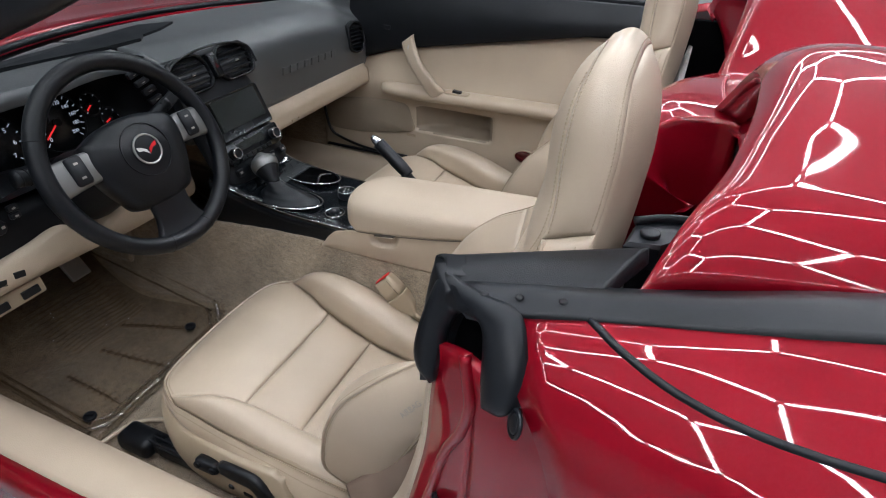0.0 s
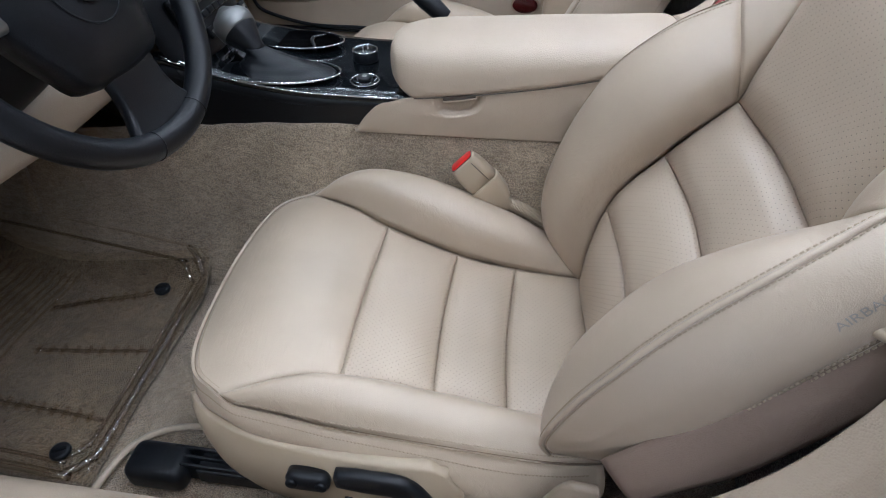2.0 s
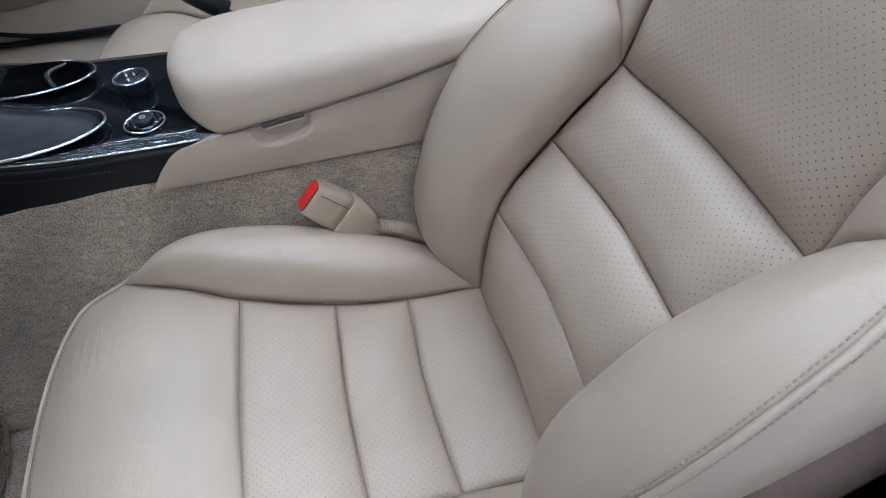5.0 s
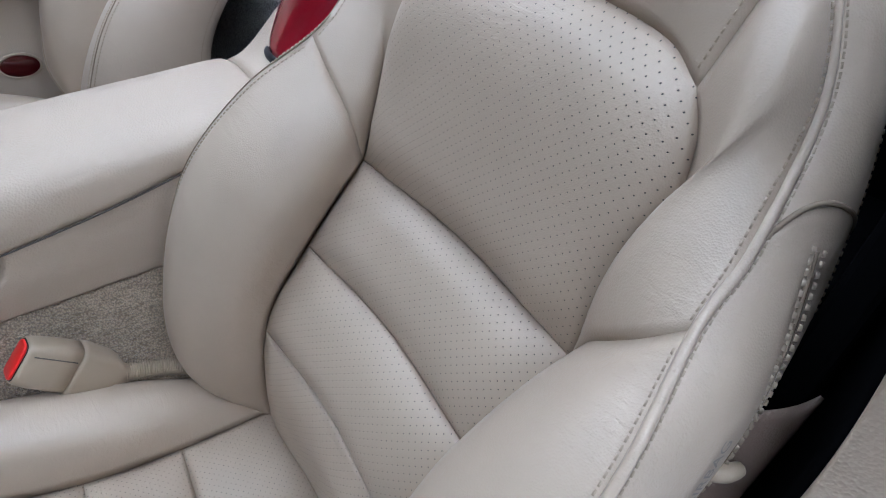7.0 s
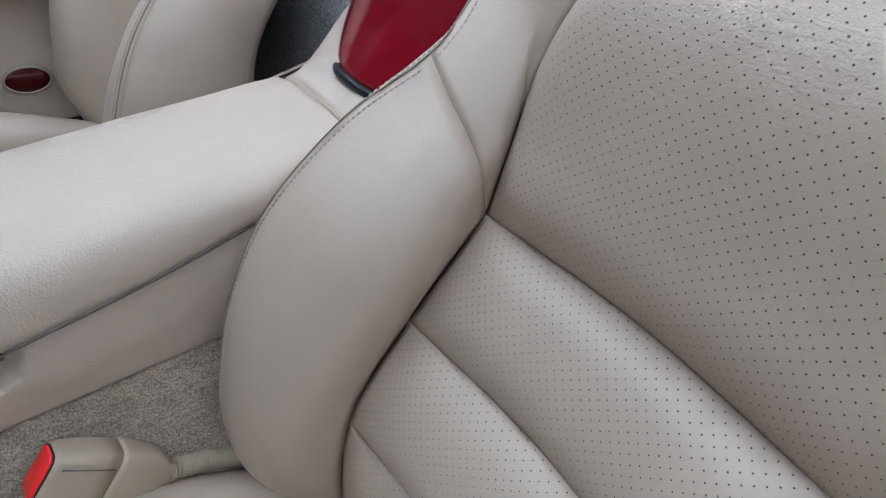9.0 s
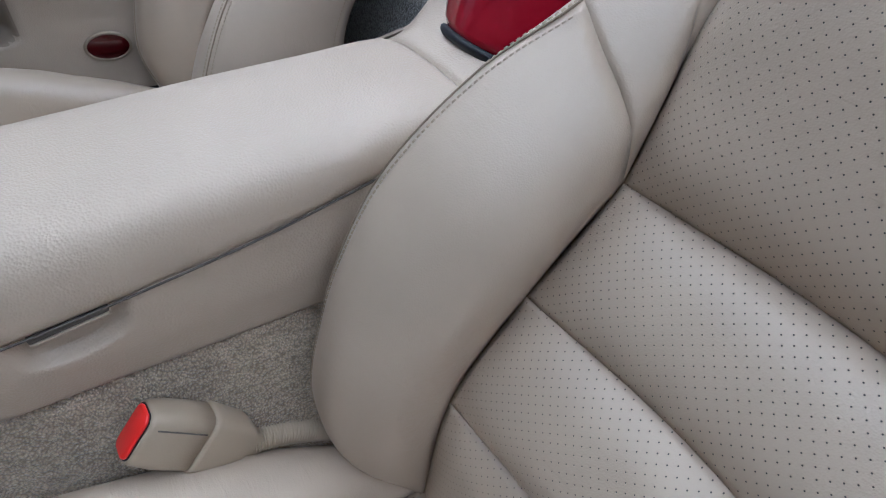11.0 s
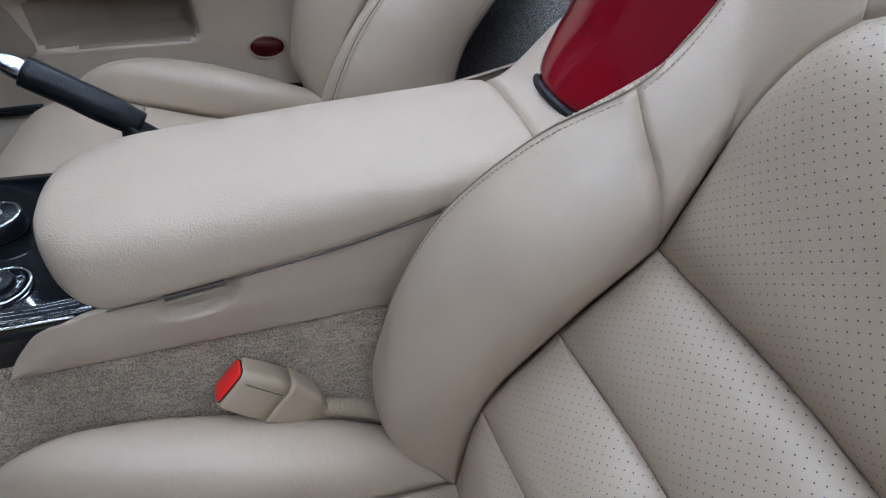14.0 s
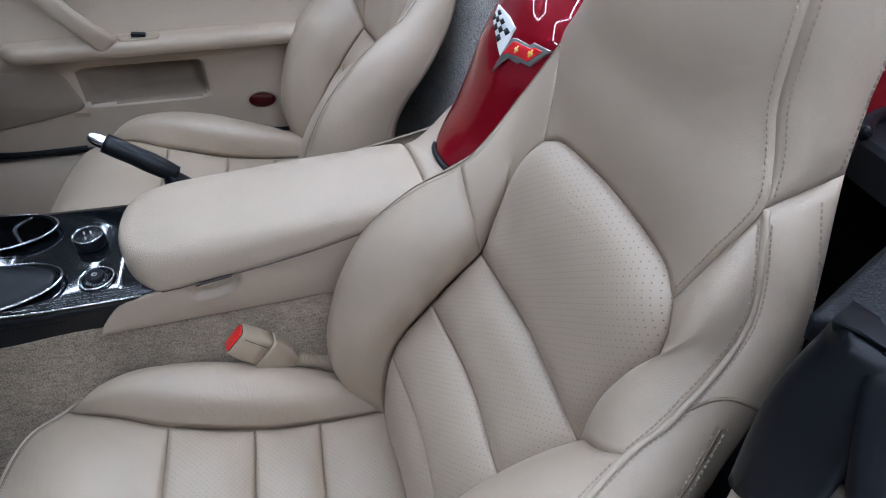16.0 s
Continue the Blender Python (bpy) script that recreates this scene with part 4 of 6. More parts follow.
        if s > 0:
            flank = sp
            back_seam = [nearest_on(sp, W(0.265, y, z)) for y, z in ((-0.342, 0.52), (-0.366, 0.575), (-0.390, 0.63), (-0.411, 0.68), (-0.432, 0.735), (-0.452, 0.785))]
            pts = [np.array(p) for p, _ in back_seam]
            tube("welt", pts, 0.0012, M_WELT, seat, "sewn seam down the flank", n=60, sides=6)
            stitches("stitching", pts, np.array([tuple(q) for _, q in back_seam]), M_THREAD, seat, lift=0.0005)
    # integral head restraint
    H = [(0.122, -0.459, 0.818), (0.128, -0.476, 0.865), (0.131, -0.493, 0.905), (0.118, -0.498, 0.935), (0.104, -0.497, 0.967), (0.098, -0.497, 1.003), (0.090, -0.499, 1.040), (0.066, -0.505, 1.072)]
    wide = (0, 0.021, 0.052, 0.052, 0.044, 0.032, 0.024, 0.020) if sg < 0 else (0,) * 8
    hl, hr = [B(-p[0] - d, p[1], p[2]) for p, d in zip(H, wide)], [B(*p) for p in H]
    pillow("head_restraint", crown, [hl[-1], B(0, -0.508, 1.085), hr[-1]], hl, hr, 0.036, M_LEATHER, seat, fwd, "smooth tan leather head restraint", n=40, m=40, sharp=(3, 2.2), wrinkle=0.0008, sewn=(("d1", 0.006),) if sg < 0 else (("d0", 0.006), ("d1", 0.006)))
    # head side and top band, and the back shell
    K = [(0.132, -0.548, 0.925), (0.125, -0.551, 0.948), (0.119, -0.553, 0.972), (0.113, -0.555, 1.005), (0.101, -0.553, 1.040), (0.070, -0.550, 1.070)]
    arc_f = hr[2:] + [B(0, -0.508, 1.085)] + hl[:1:-1]
    K_in = [(p[0] + 0.8 * d, p[1], p[2]) for p, d in zip(K, wide[2:])]
    arc_r = [B(*p) for p in K] + [B(0, -0.550, 1.083)] + [B(-p[0], p[1], p[2]) for p in K_in[::-1]]
    pillow("head_band", arc_f, arc_r, [arc_f[0], arc_r[0]], [arc_f[-1], arc_r[-1]], 0.013, M_LEATHER, seat, (0, 0, 1), n=70, m=14, sharp=(10, 2.0), sewn=(("c0", 0.006), ("c1", 0.006)))
    back_edge = rear + K[1:]
    rl, rl2 = [B(*p) for p in back_edge], rr + [B(-p[0], p[1], p[2]) for p in K_in[1:]]
    pillow("back_shell", [rl[0], rl2[0]], [rl[-1], B(0, -0.550, 1.083), rl2[-1]], rl, rl2, 0.034, M_LEATHER, seat, (0, -1, 0), n=30, m=44, sharp=(2.4, 5))
    if sg < 0:
        at, nrm = nearest_on(flank, W(0.268, -0.383, 0.690))
        lettering = words("airbag_lettering", "AIRBAG", 0.0115, frame_pose(at + nrm * 0.0016, (0, -0.6, 0.8), (nrm.x * 0, 0.8, 0.6)), M_GREYPRINT, seat, 0.0002)
        # lay the print onto the curved leather
        tree = BVHTree.FromPolygons([v.co for v in flank.data.vertices], [p.vertices for p in flank.data.polygons])
        for v in lettering.data.vertices:
            on, away, _, _ = tree.find_nearest(v.co)
            v.co = on + (away if away.x < 0 else -away) * 0.0007
    return seat


car_seat(-0.37, -1, "tan leather bucket seat with punched inserts, lightly creased", "seats of the car")
car_seat(0.412, 1, "tan leather bucket seat beyond the centre console", "seats of the car")
# ---- carpeted floor, tunnel and bulkhead ----
carpet = thing("footwell_carpet", (0, 0.3, 0.18), "tan loop-pile carpet over the floor and centre tunnel", "carpet", kind="structure")


def rows_patch(name, rows, n, m, mat, parent, label="", out=(0, 0, 1), sink=0.01, rough=0.0, freq=25):
    mid = np.array([spline(r, n) for r in rows])
    P = np.array([spline(mid[:, i], m) for i in range(n)])
    if rough:
        P[..., 2] += np.array([[noise.noise(Vector(q * freq)) * rough for q in r] for r in P])
    return grid_mesh(name, P, mat, parent, label, sink, out)


rows_patch("floor_carpet", [[(-0.66, 1.05, 0.42), (-0.66, 0.86, 0.235), (-0.66, 0.62, 0.195), (-0.66, -0.2, 0.19), (-0.66, -0.62, 0.19)],
                            [(0.66, 1.05, 0.42), (0.66, 0.86, 0.235), (0.66, 0.62, 0.195), (0.66, -0.2, 0.19), (0.66, -0.62, 0.19)]], 60, 60, M_CARPET, carpet, rough=0.006)
for s in (-1, 1):
    rows_patch("tunnel_carpet", [[(s * 0.255, 1.05, 0.19), (s * 0.23, 0.6, 0.19), (s * 0.20, 0.1, 0.19), (s * 0.20, -0.6, 0.19)],
                                 [(s * 0.225, 1.05, 0.30), (s * 0.20, 0.6, 0.30), (s * 0.178, 0.1, 0.31), (s * 0.178, -0.6, 0.32)],
                                 [(s * 0.20, 1.05, 0.42), (s * 0.175, 0.6, 0.415), (s * 0.146, 0.1, 0.43), (s * 0.146, -0.6, 0.45)],
                                 [(s * 0.17, 1.05, 0.475), (s * 0.138, 0.6, 0.470), (s * 0.120, 0.1, 0.505), (s * 0.120, -0.6, 0.53)]], 60, 26, M_CARPET, carpet, out=(s, 0, 0.2), rough=0.004)
    box("kick_pad", (0.02, 0.20, 0.10), pose(s * 0.198, 0.78, 0.375, 0, -s * 10, 0), M_CARPET, carpet, "carpeted kick pad", 0.008)
rows_patch("bulkhead_carpet", [[(-0.64, -0.50, 0.19), (-0.165, -0.50, 0.19)], [(-0.64, -0.55, 0.5), (-0.165, -0.55, 0.5)], [(-0.64, -0.57, 0.62), (-0.165, -0.57, 0.62)]], 30, 40, M_GREYCARPET, carpet, out=(0, 1, 0), rough=0.004)
rows_patch("bulkhead_carpet", [[(0.09, -0.47, 0.19), (0.64, -0.47, 0.19)], [(0.09, -0.515, 0.55), (0.64, -0.515, 0.55)], [(0.09, -0.545, 0.72), (0.64, -0.545, 0.72)], [(0.09, -0.58, 0.86), (0.64, -0.58, 0.86)]], 30, 40, M_GREYCARPET, carpet, out=(0, 1, 0), rough=0.004)

# ---- centre console ----
console = thing("center_console", (0, 0.0, 0.45), "tan vinyl centre console with a padded armrest lid", "console")


def side_wall(s, x):
    top = [(0.0995, 0.497), (0.090, 0.513), (0.079, 0.527), (0.062, 0.5425), (0.038, 0.5505), (0.0, 0.559), (-0.09, 0.5705), (-0.20, 0.5885), (-0.30, 0.6115), (-0.42, 0.636), (-0.55, 0.665)]
    low = [(0.101, 0.4935), (0.085, 0.4937), (0.06, 0.494), (0.0, 0.495), (-0.10, 0.4965), (-0.22, 0.4987), (-0.30, 0.502), (-0.42, 0.51), (-0.55, 0.53)]
    top = [(y, z - (0.045 if s > 0 else 0)) for y, z in top]
    n, m = 150, 36
    a, b = spline([(x, y, z) for y, z in top], n), spline([(x - s * 0.002, y, z) for y, z in low], n)
    t = np.linspace(0, 1, m)[None, :, None]
    P = a[:, None] * (1 - t) + b[:, None] * t
    P[..., 0] += s * 0.003 * np.sin(np.linspace(0, math.pi, m))[None]
    if s < 0:
        # finger recess under the lid's edge, hollowed into the panel
        along = (P[..., 1] + 0.0655) / 0.035
        below = (0.0675 + 0.5 - 0.16 * (P[..., 1] + 0.0655) - P[..., 2]) / 0.034
        far = np.abs(along) ** 3 + np.maximum(0, below) ** 3
        P[..., 0] += 0.012 * np.clip((1.0 - far) / 0.35, 0, 1) ** 1.3
    return grid_mesh("side_panel", P, M_VINYL, console, sink=0.006, out=(s, 0, 0))


side_wall(-1, -0.1295)
side_wall(1, 0.162)


def lid_ring(y, z0, top, x0, x1, drop=0.0):
    """Cross-section of the padded lid at y: flat underside, upright flanks and a nearly flat top that rolls over at the far edge."""
    h = top - z0
    low = min(z0, top - 0.045)
    c = min(1.0, (x1 - x0) / 0.17)
    pts = [(x0 + 0.003, z0), (x0, z0 + 0.003), (x0 + 0.001, z0 + h * 0.40), (x0 + 0.006 * c, z0 + h * 0.68), (x0 + 0.018 * c, z0 + h * 0.88), (x0 + 0.042 * c, z0 + h * 0.985), (x0 + 0.075 * c, top + 0.0005),
           (x1 - 0.055 * c, top - 0.0015), (x1 - 0.030 * c, top - 0.0055), (x1 - 0.013 * c, top - 0.011), (x1 - 0.004 * c, top - 0.019), (x1, top - 0.030), (x1 - 0.003, low)]
    return spline([(x, y, z - drop) for x, z in pts], 52)


lid_rows = []
for y, z0, top, x0, x1 in ((0.050, 0.600, 0.611, -0.062, 0.000), (0.047, 0.591, 0.619, -0.083, 0.013), (0.038, 0.579, 0.625, -0.108, 0.031), (0.022, 0.567, 0.628, -0.125, 0.044),
                           (0.003, 0.5585, 0.630, -0.1315, 0.053), (-0.03, 0.5635, 0.632, -0.1335, 0.059), (-0.10, 0.573, 0.636, -0.1335, 0.061), (-0.20, 0.590, 0.643, -0.133, 0.061),
                           (-0.30, 0.6125, 0.649, -0.130, 0.059), (-0.35, 0.623, 0.653, -0.126, 0.057), (-0.374, 0.630, 0.654, -0.121, 0.053), (-0.379, 0.636, 0.652, -0.115, 0.047)):
    lid_rows.append(lid_ring(y, z0, top, x0, x1))
mid = np.array(lid_rows)
P = np.array([spline(mid[:, i], 60) for i in range(mid.shape[1])])
loft("armrest_lid", [P[:, j] for j in range(P.shape[1])], M_VINYL, console, "padded tan vinyl armrest lid")
tube("lid_seam", [(-0.1312, 0.003, 0.5588), (-0.1330, -0.03, 0.5632), (-0.1332, -0.10, 0.5726), (-0.1327, -0.20, 0.5896), (-0.1297, -0.30, 0.6121), (-0.1258, -0.35, 0.6226)], 0.0009, M_SEAM, console, "dark gap under the lid", n=40, sides=6)
# tail of the console, rising behind the lid to the painted spine
mid = np.array([lid_ring(y, z0, h, x0, x1) for y, z0, h, x0, x1 in ((-0.3835, 0.625, 0.652, -0.122, 0.054), (-0.40, 0.625, 0.655, -0.120, 0.058), (-0.42, 0.63, 0.665, -0.117, 0.064), (-0.445, 0.64, 0.683, -0.115, 0.072), (-0.475, 0.65, 0.702, -0.113, 0.083), (-0.53, 0.66, 0.725, -0.112, 0.098))])
P = np.array([spline(mid[:, i], 20) for i in range(mid.shape[1])])
loft("console_tail", [P[:, j] for j in range(P.shape[1])], M_VINYL, console)
# latch of the lid, at the top of the recess
slot_pose = frame_pose((-0.1285, -0.066, 0.5632), (0, -1, 0.16), (0, 0.16, 1))
box("latch_slot", (0.050, 0.005, 0.006), slot_pose @ pose(0, 0.001, 0), M_SEAM, console, "dark slot under the lid", bevel=0.001)
box("latch_bar", (0.050, 0.0025, 0.008), slot_pose @ pose(0, -0.003, 0), M_VINYL, console, "thin tan latch lip", bevel=0.001)

# black front of the console
def plate_z(y):
    return float(np.interp(y, [-0.01, 0.06, 0.2, 0.33, 0.40], [0.560, 0.556, 0.560, 0.578, 0.60]))
for s, x in ((-1, -0.1225), (1, 0.103)):
    a = spline([(x + s * 0.004, y, plate_z(y) - 0.012) for y in (0.02, 0.1, 0.2, 0.3, 0.42)], 30)
    b = spline([(x - s * 0.004, y, z) for y, z in ((0.05, 0.49), (0.10, 0.487), (0.2, 0.478), (0.3, 0.466), (0.45, 0.452))], 30)
    P = np.array([[a[i] * (1 - t) + b[i] * t for t in np.linspace(0, 1, 8)] for i in range(30)])
    grid_mesh("front_skirt", P, M_BLACKLEATHER, console, "black stitched leather skirt", sink=0.005, out=(s, 0, 0))
    stitches("stitching", [p + V(s * 0.002, 0, -0.012) for p in a[8:]], (s, 0, 0), M_BLACK, console, rows=(0,), lift=0.0005)
P = np.zeros((24, 40, 3))
for i, x in enumerate(np.linspace(-0.1275, 0.108, 24)):
    for j, y in enumerate(np.linspace(-0.005, 0.42, 40)):
        e = max(0, abs(x + 0.0098) / 0.1178 - 0.9) / 0.1
        P[i, j] = (x, y, plate_z(y) - 0.008 * e * e)
grid_mesh("console_plate", P, M_PIANO, console, "gloss black console plate", sink=0.012, out=(0, 0, 1))
tube("plate_trim", [(-0.1265, y, plate_z(y) - 0.003) for y in (0.03, 0.1, 0.2, 0.3, 0.40)], 0.0012, M_CHROME, console, "thin chrome trim line", n=30)

# selector knob and flush knob
KX, KY, BX, BY = 0.003, 0.110, -0.080, 0.092
kn = disc("selector_knob", 0.0215, 0.018, pose(KX, KY, plate_z(0.1) + 0.009), M_RUBBER, console, "black rotary selector knob with chrome rim", bevel=0.002, seg=40)
ring("knob_rim", 0.0200, 0.0015, pose(KX, KY, plate_z(0.1) + 0.0182), M_CHROME, kn)
disc("knob_face", 0.0188, 0.002, pose(KX, KY, plate_z(0.1) + 0.0178), M_SATINBLACK, kn, bevel=0.0005)
for dx, dy in ((-0.009, 0.001), (0.004, 0.005), (0.004, -0.004)):
    box("knob_mark", (0.007, 0.0022, 0.0006), pose(KX + dx, KY + dy, plate_z(0.1) + 0.0192, 0, 0, 20), M_GREYPRINT, kn, bevel=0)
k2 = disc("release_button", 0.019, 0.006, pose(BX, BY, plate_z(0.08) + 0.002), M_PIANO, console, "black round release button in a chrome ring", bevel=0.002)
ring("button_rim", 0.0225, 0.0013, pose(BX, BY, plate_z(0.08) + 0.003), M_CHROME, k2)
disc("button_cap", 0.0125, 0.008, pose(BX, BY, plate_z(0.08) + 0.006), M_RUBBER, k2, bevel=0.002)
ring("button_mark", 0.0030, 0.0007, pose(BX, BY, plate_z(0.08) + 0.0102), M_GREYPRINT, k2, seg=16, sides=5)

# gear lever with its boot
lever = thing("gear_lever", (-0.065, 0.225, 0.56), "automatic gear lever with silver knob and black leather boot", "gear lever")
ring("boot_ring", 0.093, 0.0018, pose(-0.080, 0.226, plate_z(0.22) + 0.004, 3, 0, 96), M_CHROME, lever, "bright oval chrome ring", squash=0.54)
base_c, top_c = V(-0.078, 0.225, plate_z(0.22) + 0.003), V(-0.062, 0.276, 0.598)
rg = []
for t in np.linspace(0, 1, 18):
    c = base_c * (1 - t) + top_c * t
    ry, rx = 0.070 * (1 - t) ** 1.5 + 0.016, 0.032 * (1 - t) ** 1.5 + 0.015
    fold = 1 + 0.05 * math.sin(t * 24) * (1 - t)
    rg.append([c + V(rx * fold * math.cos(a) * (1 + 0.07 * math.sin(3 * a + t * 5)), ry * fold * math.sin(a), 0.02 * (1 - t) * math.sin(a) * 0) for a in np.linspace(0, 2 * math.pi, 32, endpoint=False)])
loft("boot", rg, M_BLACKLEATHER, lever, "creased black leather boot")
knob_axis = spline([(-0.062, 0.270, 0.588), (-0.057, 0.284, 0.603), (-0.047, 0.306, 0.622), (-0.039, 0.322, 0.639), (-0.036, 0.328, 0.648)], 20)
radii = [0.015, 0.017, 0.023, 0.029, 0.0315, 0.0275, 0.022, 0.010]
tube("knob", knob_axis[:12], radii[:5], M_BLACKLEATHER, lever, "black leather knob shank", n=12, sides=20)
tube("knob_cap", knob_axis[9:], [0.030, 0.0325, 0.0335, 0.032, 0.027, 0.016, 0.005], M_DARKSILVER, lever, "satin silver knob cap", n=16, sides=24)

# cup holder
cup = thing("cup_holder", (0.045, 0.23, 0.56), "black cup holder with chrome rim beside the gear lever", "cup holder")
ring("cup_rim", 0.078, 0.0015, pose(0.045, 0.238, plate_z(0.238) + 0.004, 3, 0, 94), M_CHROME, cup, squash=0.58)
# shallow fill at plate level; its near-black colour paints a deep cup's shade
loft("cup_shade_fill", [[V(0.045 + 0.043 * k * math.cos(a), 0.238 + 0.074 * k * math.sin(a), plate_z(0.238) + h) for a in np.linspace(0, 2 * math.pi, 36, endpoint=False)] for k, h in ((1.0, 0.0045), (0.97, 0.005), (0.95, 0.002), (0.4, 0.0018))],
     M_DEEPSHADE, cup)
tube("cup_divider", [(0.010, 0.20, plate_z(0.2) + 0.006), (0.045, 0.215, plate_z(0.2) + 0.012), (0.08, 0.20, plate_z(0.2) + 0.006)], 0.004, M_SATINBLACK, cup, n=16)

# parking brake lever
brake = thing("parking_brake", (0.10, -0.03, 0.56), "black leather parking brake lever with a chrome release button", "parking brake")
ax = spline([(0.1005, -0.015, 0.600), (0.1015, 0.008, 0.618), (0.104, 0.045, 0.647), (0.106, 0.072, 0.667)], 20)
tube("grip", ax, [0.0135, 0.016, 0.0165, 0.0155, 0.016, 0.0155], M_BLACKLEATHER, brake, "black stitched leather grip", n=20, sides=16)
tube("release_button", [(0.106, 0.071, 0.666), (0.107, 0.082, 0.6745), (0.1075, 0.090, 0.681)], [0.011, 0.011, 0.010, 0.006], M_CHROME, brake, "chrome push button", n=8, sides=16)
loft("grip_boot", [[V(0.099 + r * 0.8 * math.cos(a), -0.026 + dy + r * 1.3 * math.sin(a), z + 0.012 + 0.02 * math.sin(a)) for a in np.linspace(0, 2 * math.pi, 20, endpoint=False)] for r, dy, z in ((0.030, -0.005, 0.55), (0.024, 0.0, 0.57), (0.017, 0.012, 0.588), (0.0135, 0.022, 0.60))],
     M_BLACKLEATHER, brake, "creased leather boot")
# ---- dashboard ----
dash = thing("dashboard", (0, 0.6, 0.6), "black dashboard with tan lower panels, centre vents and a screen", "dashboard")


def dash_profile(x):
    """The upper pad's outline (y, z) at x, from the screen's foot to the lower lip."""
    side = min(1.0, abs(x) / 0.70)
    hood = math.exp(-((x + 0.37) / 0.20) ** 4)
    mid = math.exp(-(x / 0.15) ** 4)
    y0 = 0.46 - 0.02 * mid - 0.02 * side ** 2
    yb = 0.815 - 0.29 * (abs(x - 0.02) / 0.69) ** 2
    face = [(yb, 0.880), (yb - 0.10 * (1 - side), 0.886), (min(0.60, yb - 0.02), 0.884 + 0.008 * hood - 0.012 * side ** 3), (min(0.53, yb - 0.03) - 0.02 * hood, 0.876 - 0.035 * side ** 3 + 0.018 * hood - 0.006 * mid),
            (y0 + 0.025 - 0.015 * hood, 0.848 - 0.04 * side ** 3 + 0.035 * hood), (y0 + 0.004, 0.805 - 0.035 * side ** 2 + 0.03 * hood),
            (y0, 0.750 - 0.03 * side ** 2 + 0.03 * hood), (y0 + 0.015, 0.668 - 0.01 * side ** 2 + 0.08 * hood)]
    return spline([(x, y, z) for y, z in face], 40)


xs = np.linspace(-0.72, 0.72, 90)
P = np.array([dash_profile(x) for x in xs])
right = P[xs >= -0.135]
grid_mesh("upper_pad", right, M_DASH, dash, "black soft-touch dashboard pad", sink=0.02, out=(0, -0.5, 1))
# over the instruments the pad stops as a hood above the opening
left = []
for x in xs[xs <= -0.135]:
    c = dash_profile(x)
    reach = 21 - 5.0 * max(0.0, min(1.0, (-0.37 - x) / 0.09))
    left.append([[np.interp(k, range(40), c[:, q]) for q in range(3)] for k in np.linspace(0, reach, 22)])
left = np.array(left)
grid_mesh("instrument_hood", left, M_DASH, dash, "black hood over the instruments", sink=0.03, out=(0, -0.5, 1))
loft("defroster_grille", [[V(x, y, z + h) for x, y, z in ((-0.40, 0.70, 0.889), (0.05, 0.735, 0.888), (0.12, 0.685, 0.8875), (0.05, 0.655, 0.888), (-0.02, 0.64, 0.888), (-0.05, 0.615, 0.8885), (-0.16, 0.615, 0.890), (-0.40, 0.655, 0.893))] for h in (-0.01, 0.004)], M_RUBBER, dash, "matt black defroster grille", smooth=False)
# raised plain badge in place of lettering
for k in range(8):
    x = 0.262 + 0.0345 * k
    prism("raised_mark", [(-0.012, -0.010), (0.010, -0.010), (0.015, 0.010), (-0.007, 0.010)], 0.003,
          frame_pose((x, 0.4585 - 0.012 * (abs(x) / 0.7) ** 2 - 0.002, 0.762 - 0.020 * (x / 0.7)), (1, -0.02, -0.03), (0, 0.06, 1)), M_DASH, dash, bevel=0.001)
# tan lower panels
rows_patch("glove_box", [[(0.10, 0.490, 0.676), (0.40, 0.482, 0.678), (0.69, 0.465, 0.682)], [(0.12, 0.466, 0.655), (0.40, 0.460, 0.660), (0.69, 0.440, 0.662)], [(0.14, 0.456, 0.625), (0.40, 0.450, 0.628), (0.69, 0.432, 0.632)],
                         [(0.18, 0.472, 0.588), (0.40, 0.468, 0.590), (0.69, 0.45, 0.600)], [(0.2, 0.60, 0.575), (0.40, 0.60, 0.575), (0.69, 0.60, 0.58)]], 40, 30, M_VINYL, dash, "tan glove box panel", out=(0, -1, -0.2), sink=0.01)
for x in (0.27, 0.30):
    box("glove_box_mark", (0.012, 0.003, 0.016), pose(x, 0.455, 0.612, -20, 0, 0), M_HARD, dash, bevel=0.001)
rows_patch("knee_bolster", [[(-0.70, 0.47, 0.634), (-0.55, 0.475, 0.636), (-0.47, 0.480, 0.640), (-0.40, 0.485, 0.606), (-0.30, 0.485, 0.624), (-0.13, 0.49, 0.60)], [(-0.70, 0.448, 0.622), (-0.55, 0.450, 0.624), (-0.47, 0.455, 0.624), (-0.40, 0.46, 0.594), (-0.30, 0.46, 0.606), (-0.13, 0.465, 0.59)],
                            [(-0.70, 0.455, 0.58), (-0.55, 0.458, 0.572), (-0.40, 0.47, 0.555), (-0.30, 0.475, 0.545), (-0.13, 0.485, 0.54)], [(-0.70, 0.62, 0.53), (-0.55, 0.62, 0.52), (-0.40, 0.62, 0.51), (-0.30, 0.62, 0.50), (-0.13, 0.62, 0.50)]],
           50, 30, M_VINYL, dash, "tan knee panel under the steering column", out=(0, -1, -0.2), sink=0.01)
box("release_bracket", (0.12, 0.02, 0.035), pose(-0.60, 0.475, 0.548, -10, 0, 0), M_HARD, dash, "tan bracket under the knee panel", bevel=0.005)
for x in (-0.63, -0.57):
    box("bracket_slot", (0.035, 0.006, 0.016), pose(x, 0.463, 0.548, -10, 0, 0), M_RUBBER, dash, bevel=0.002)
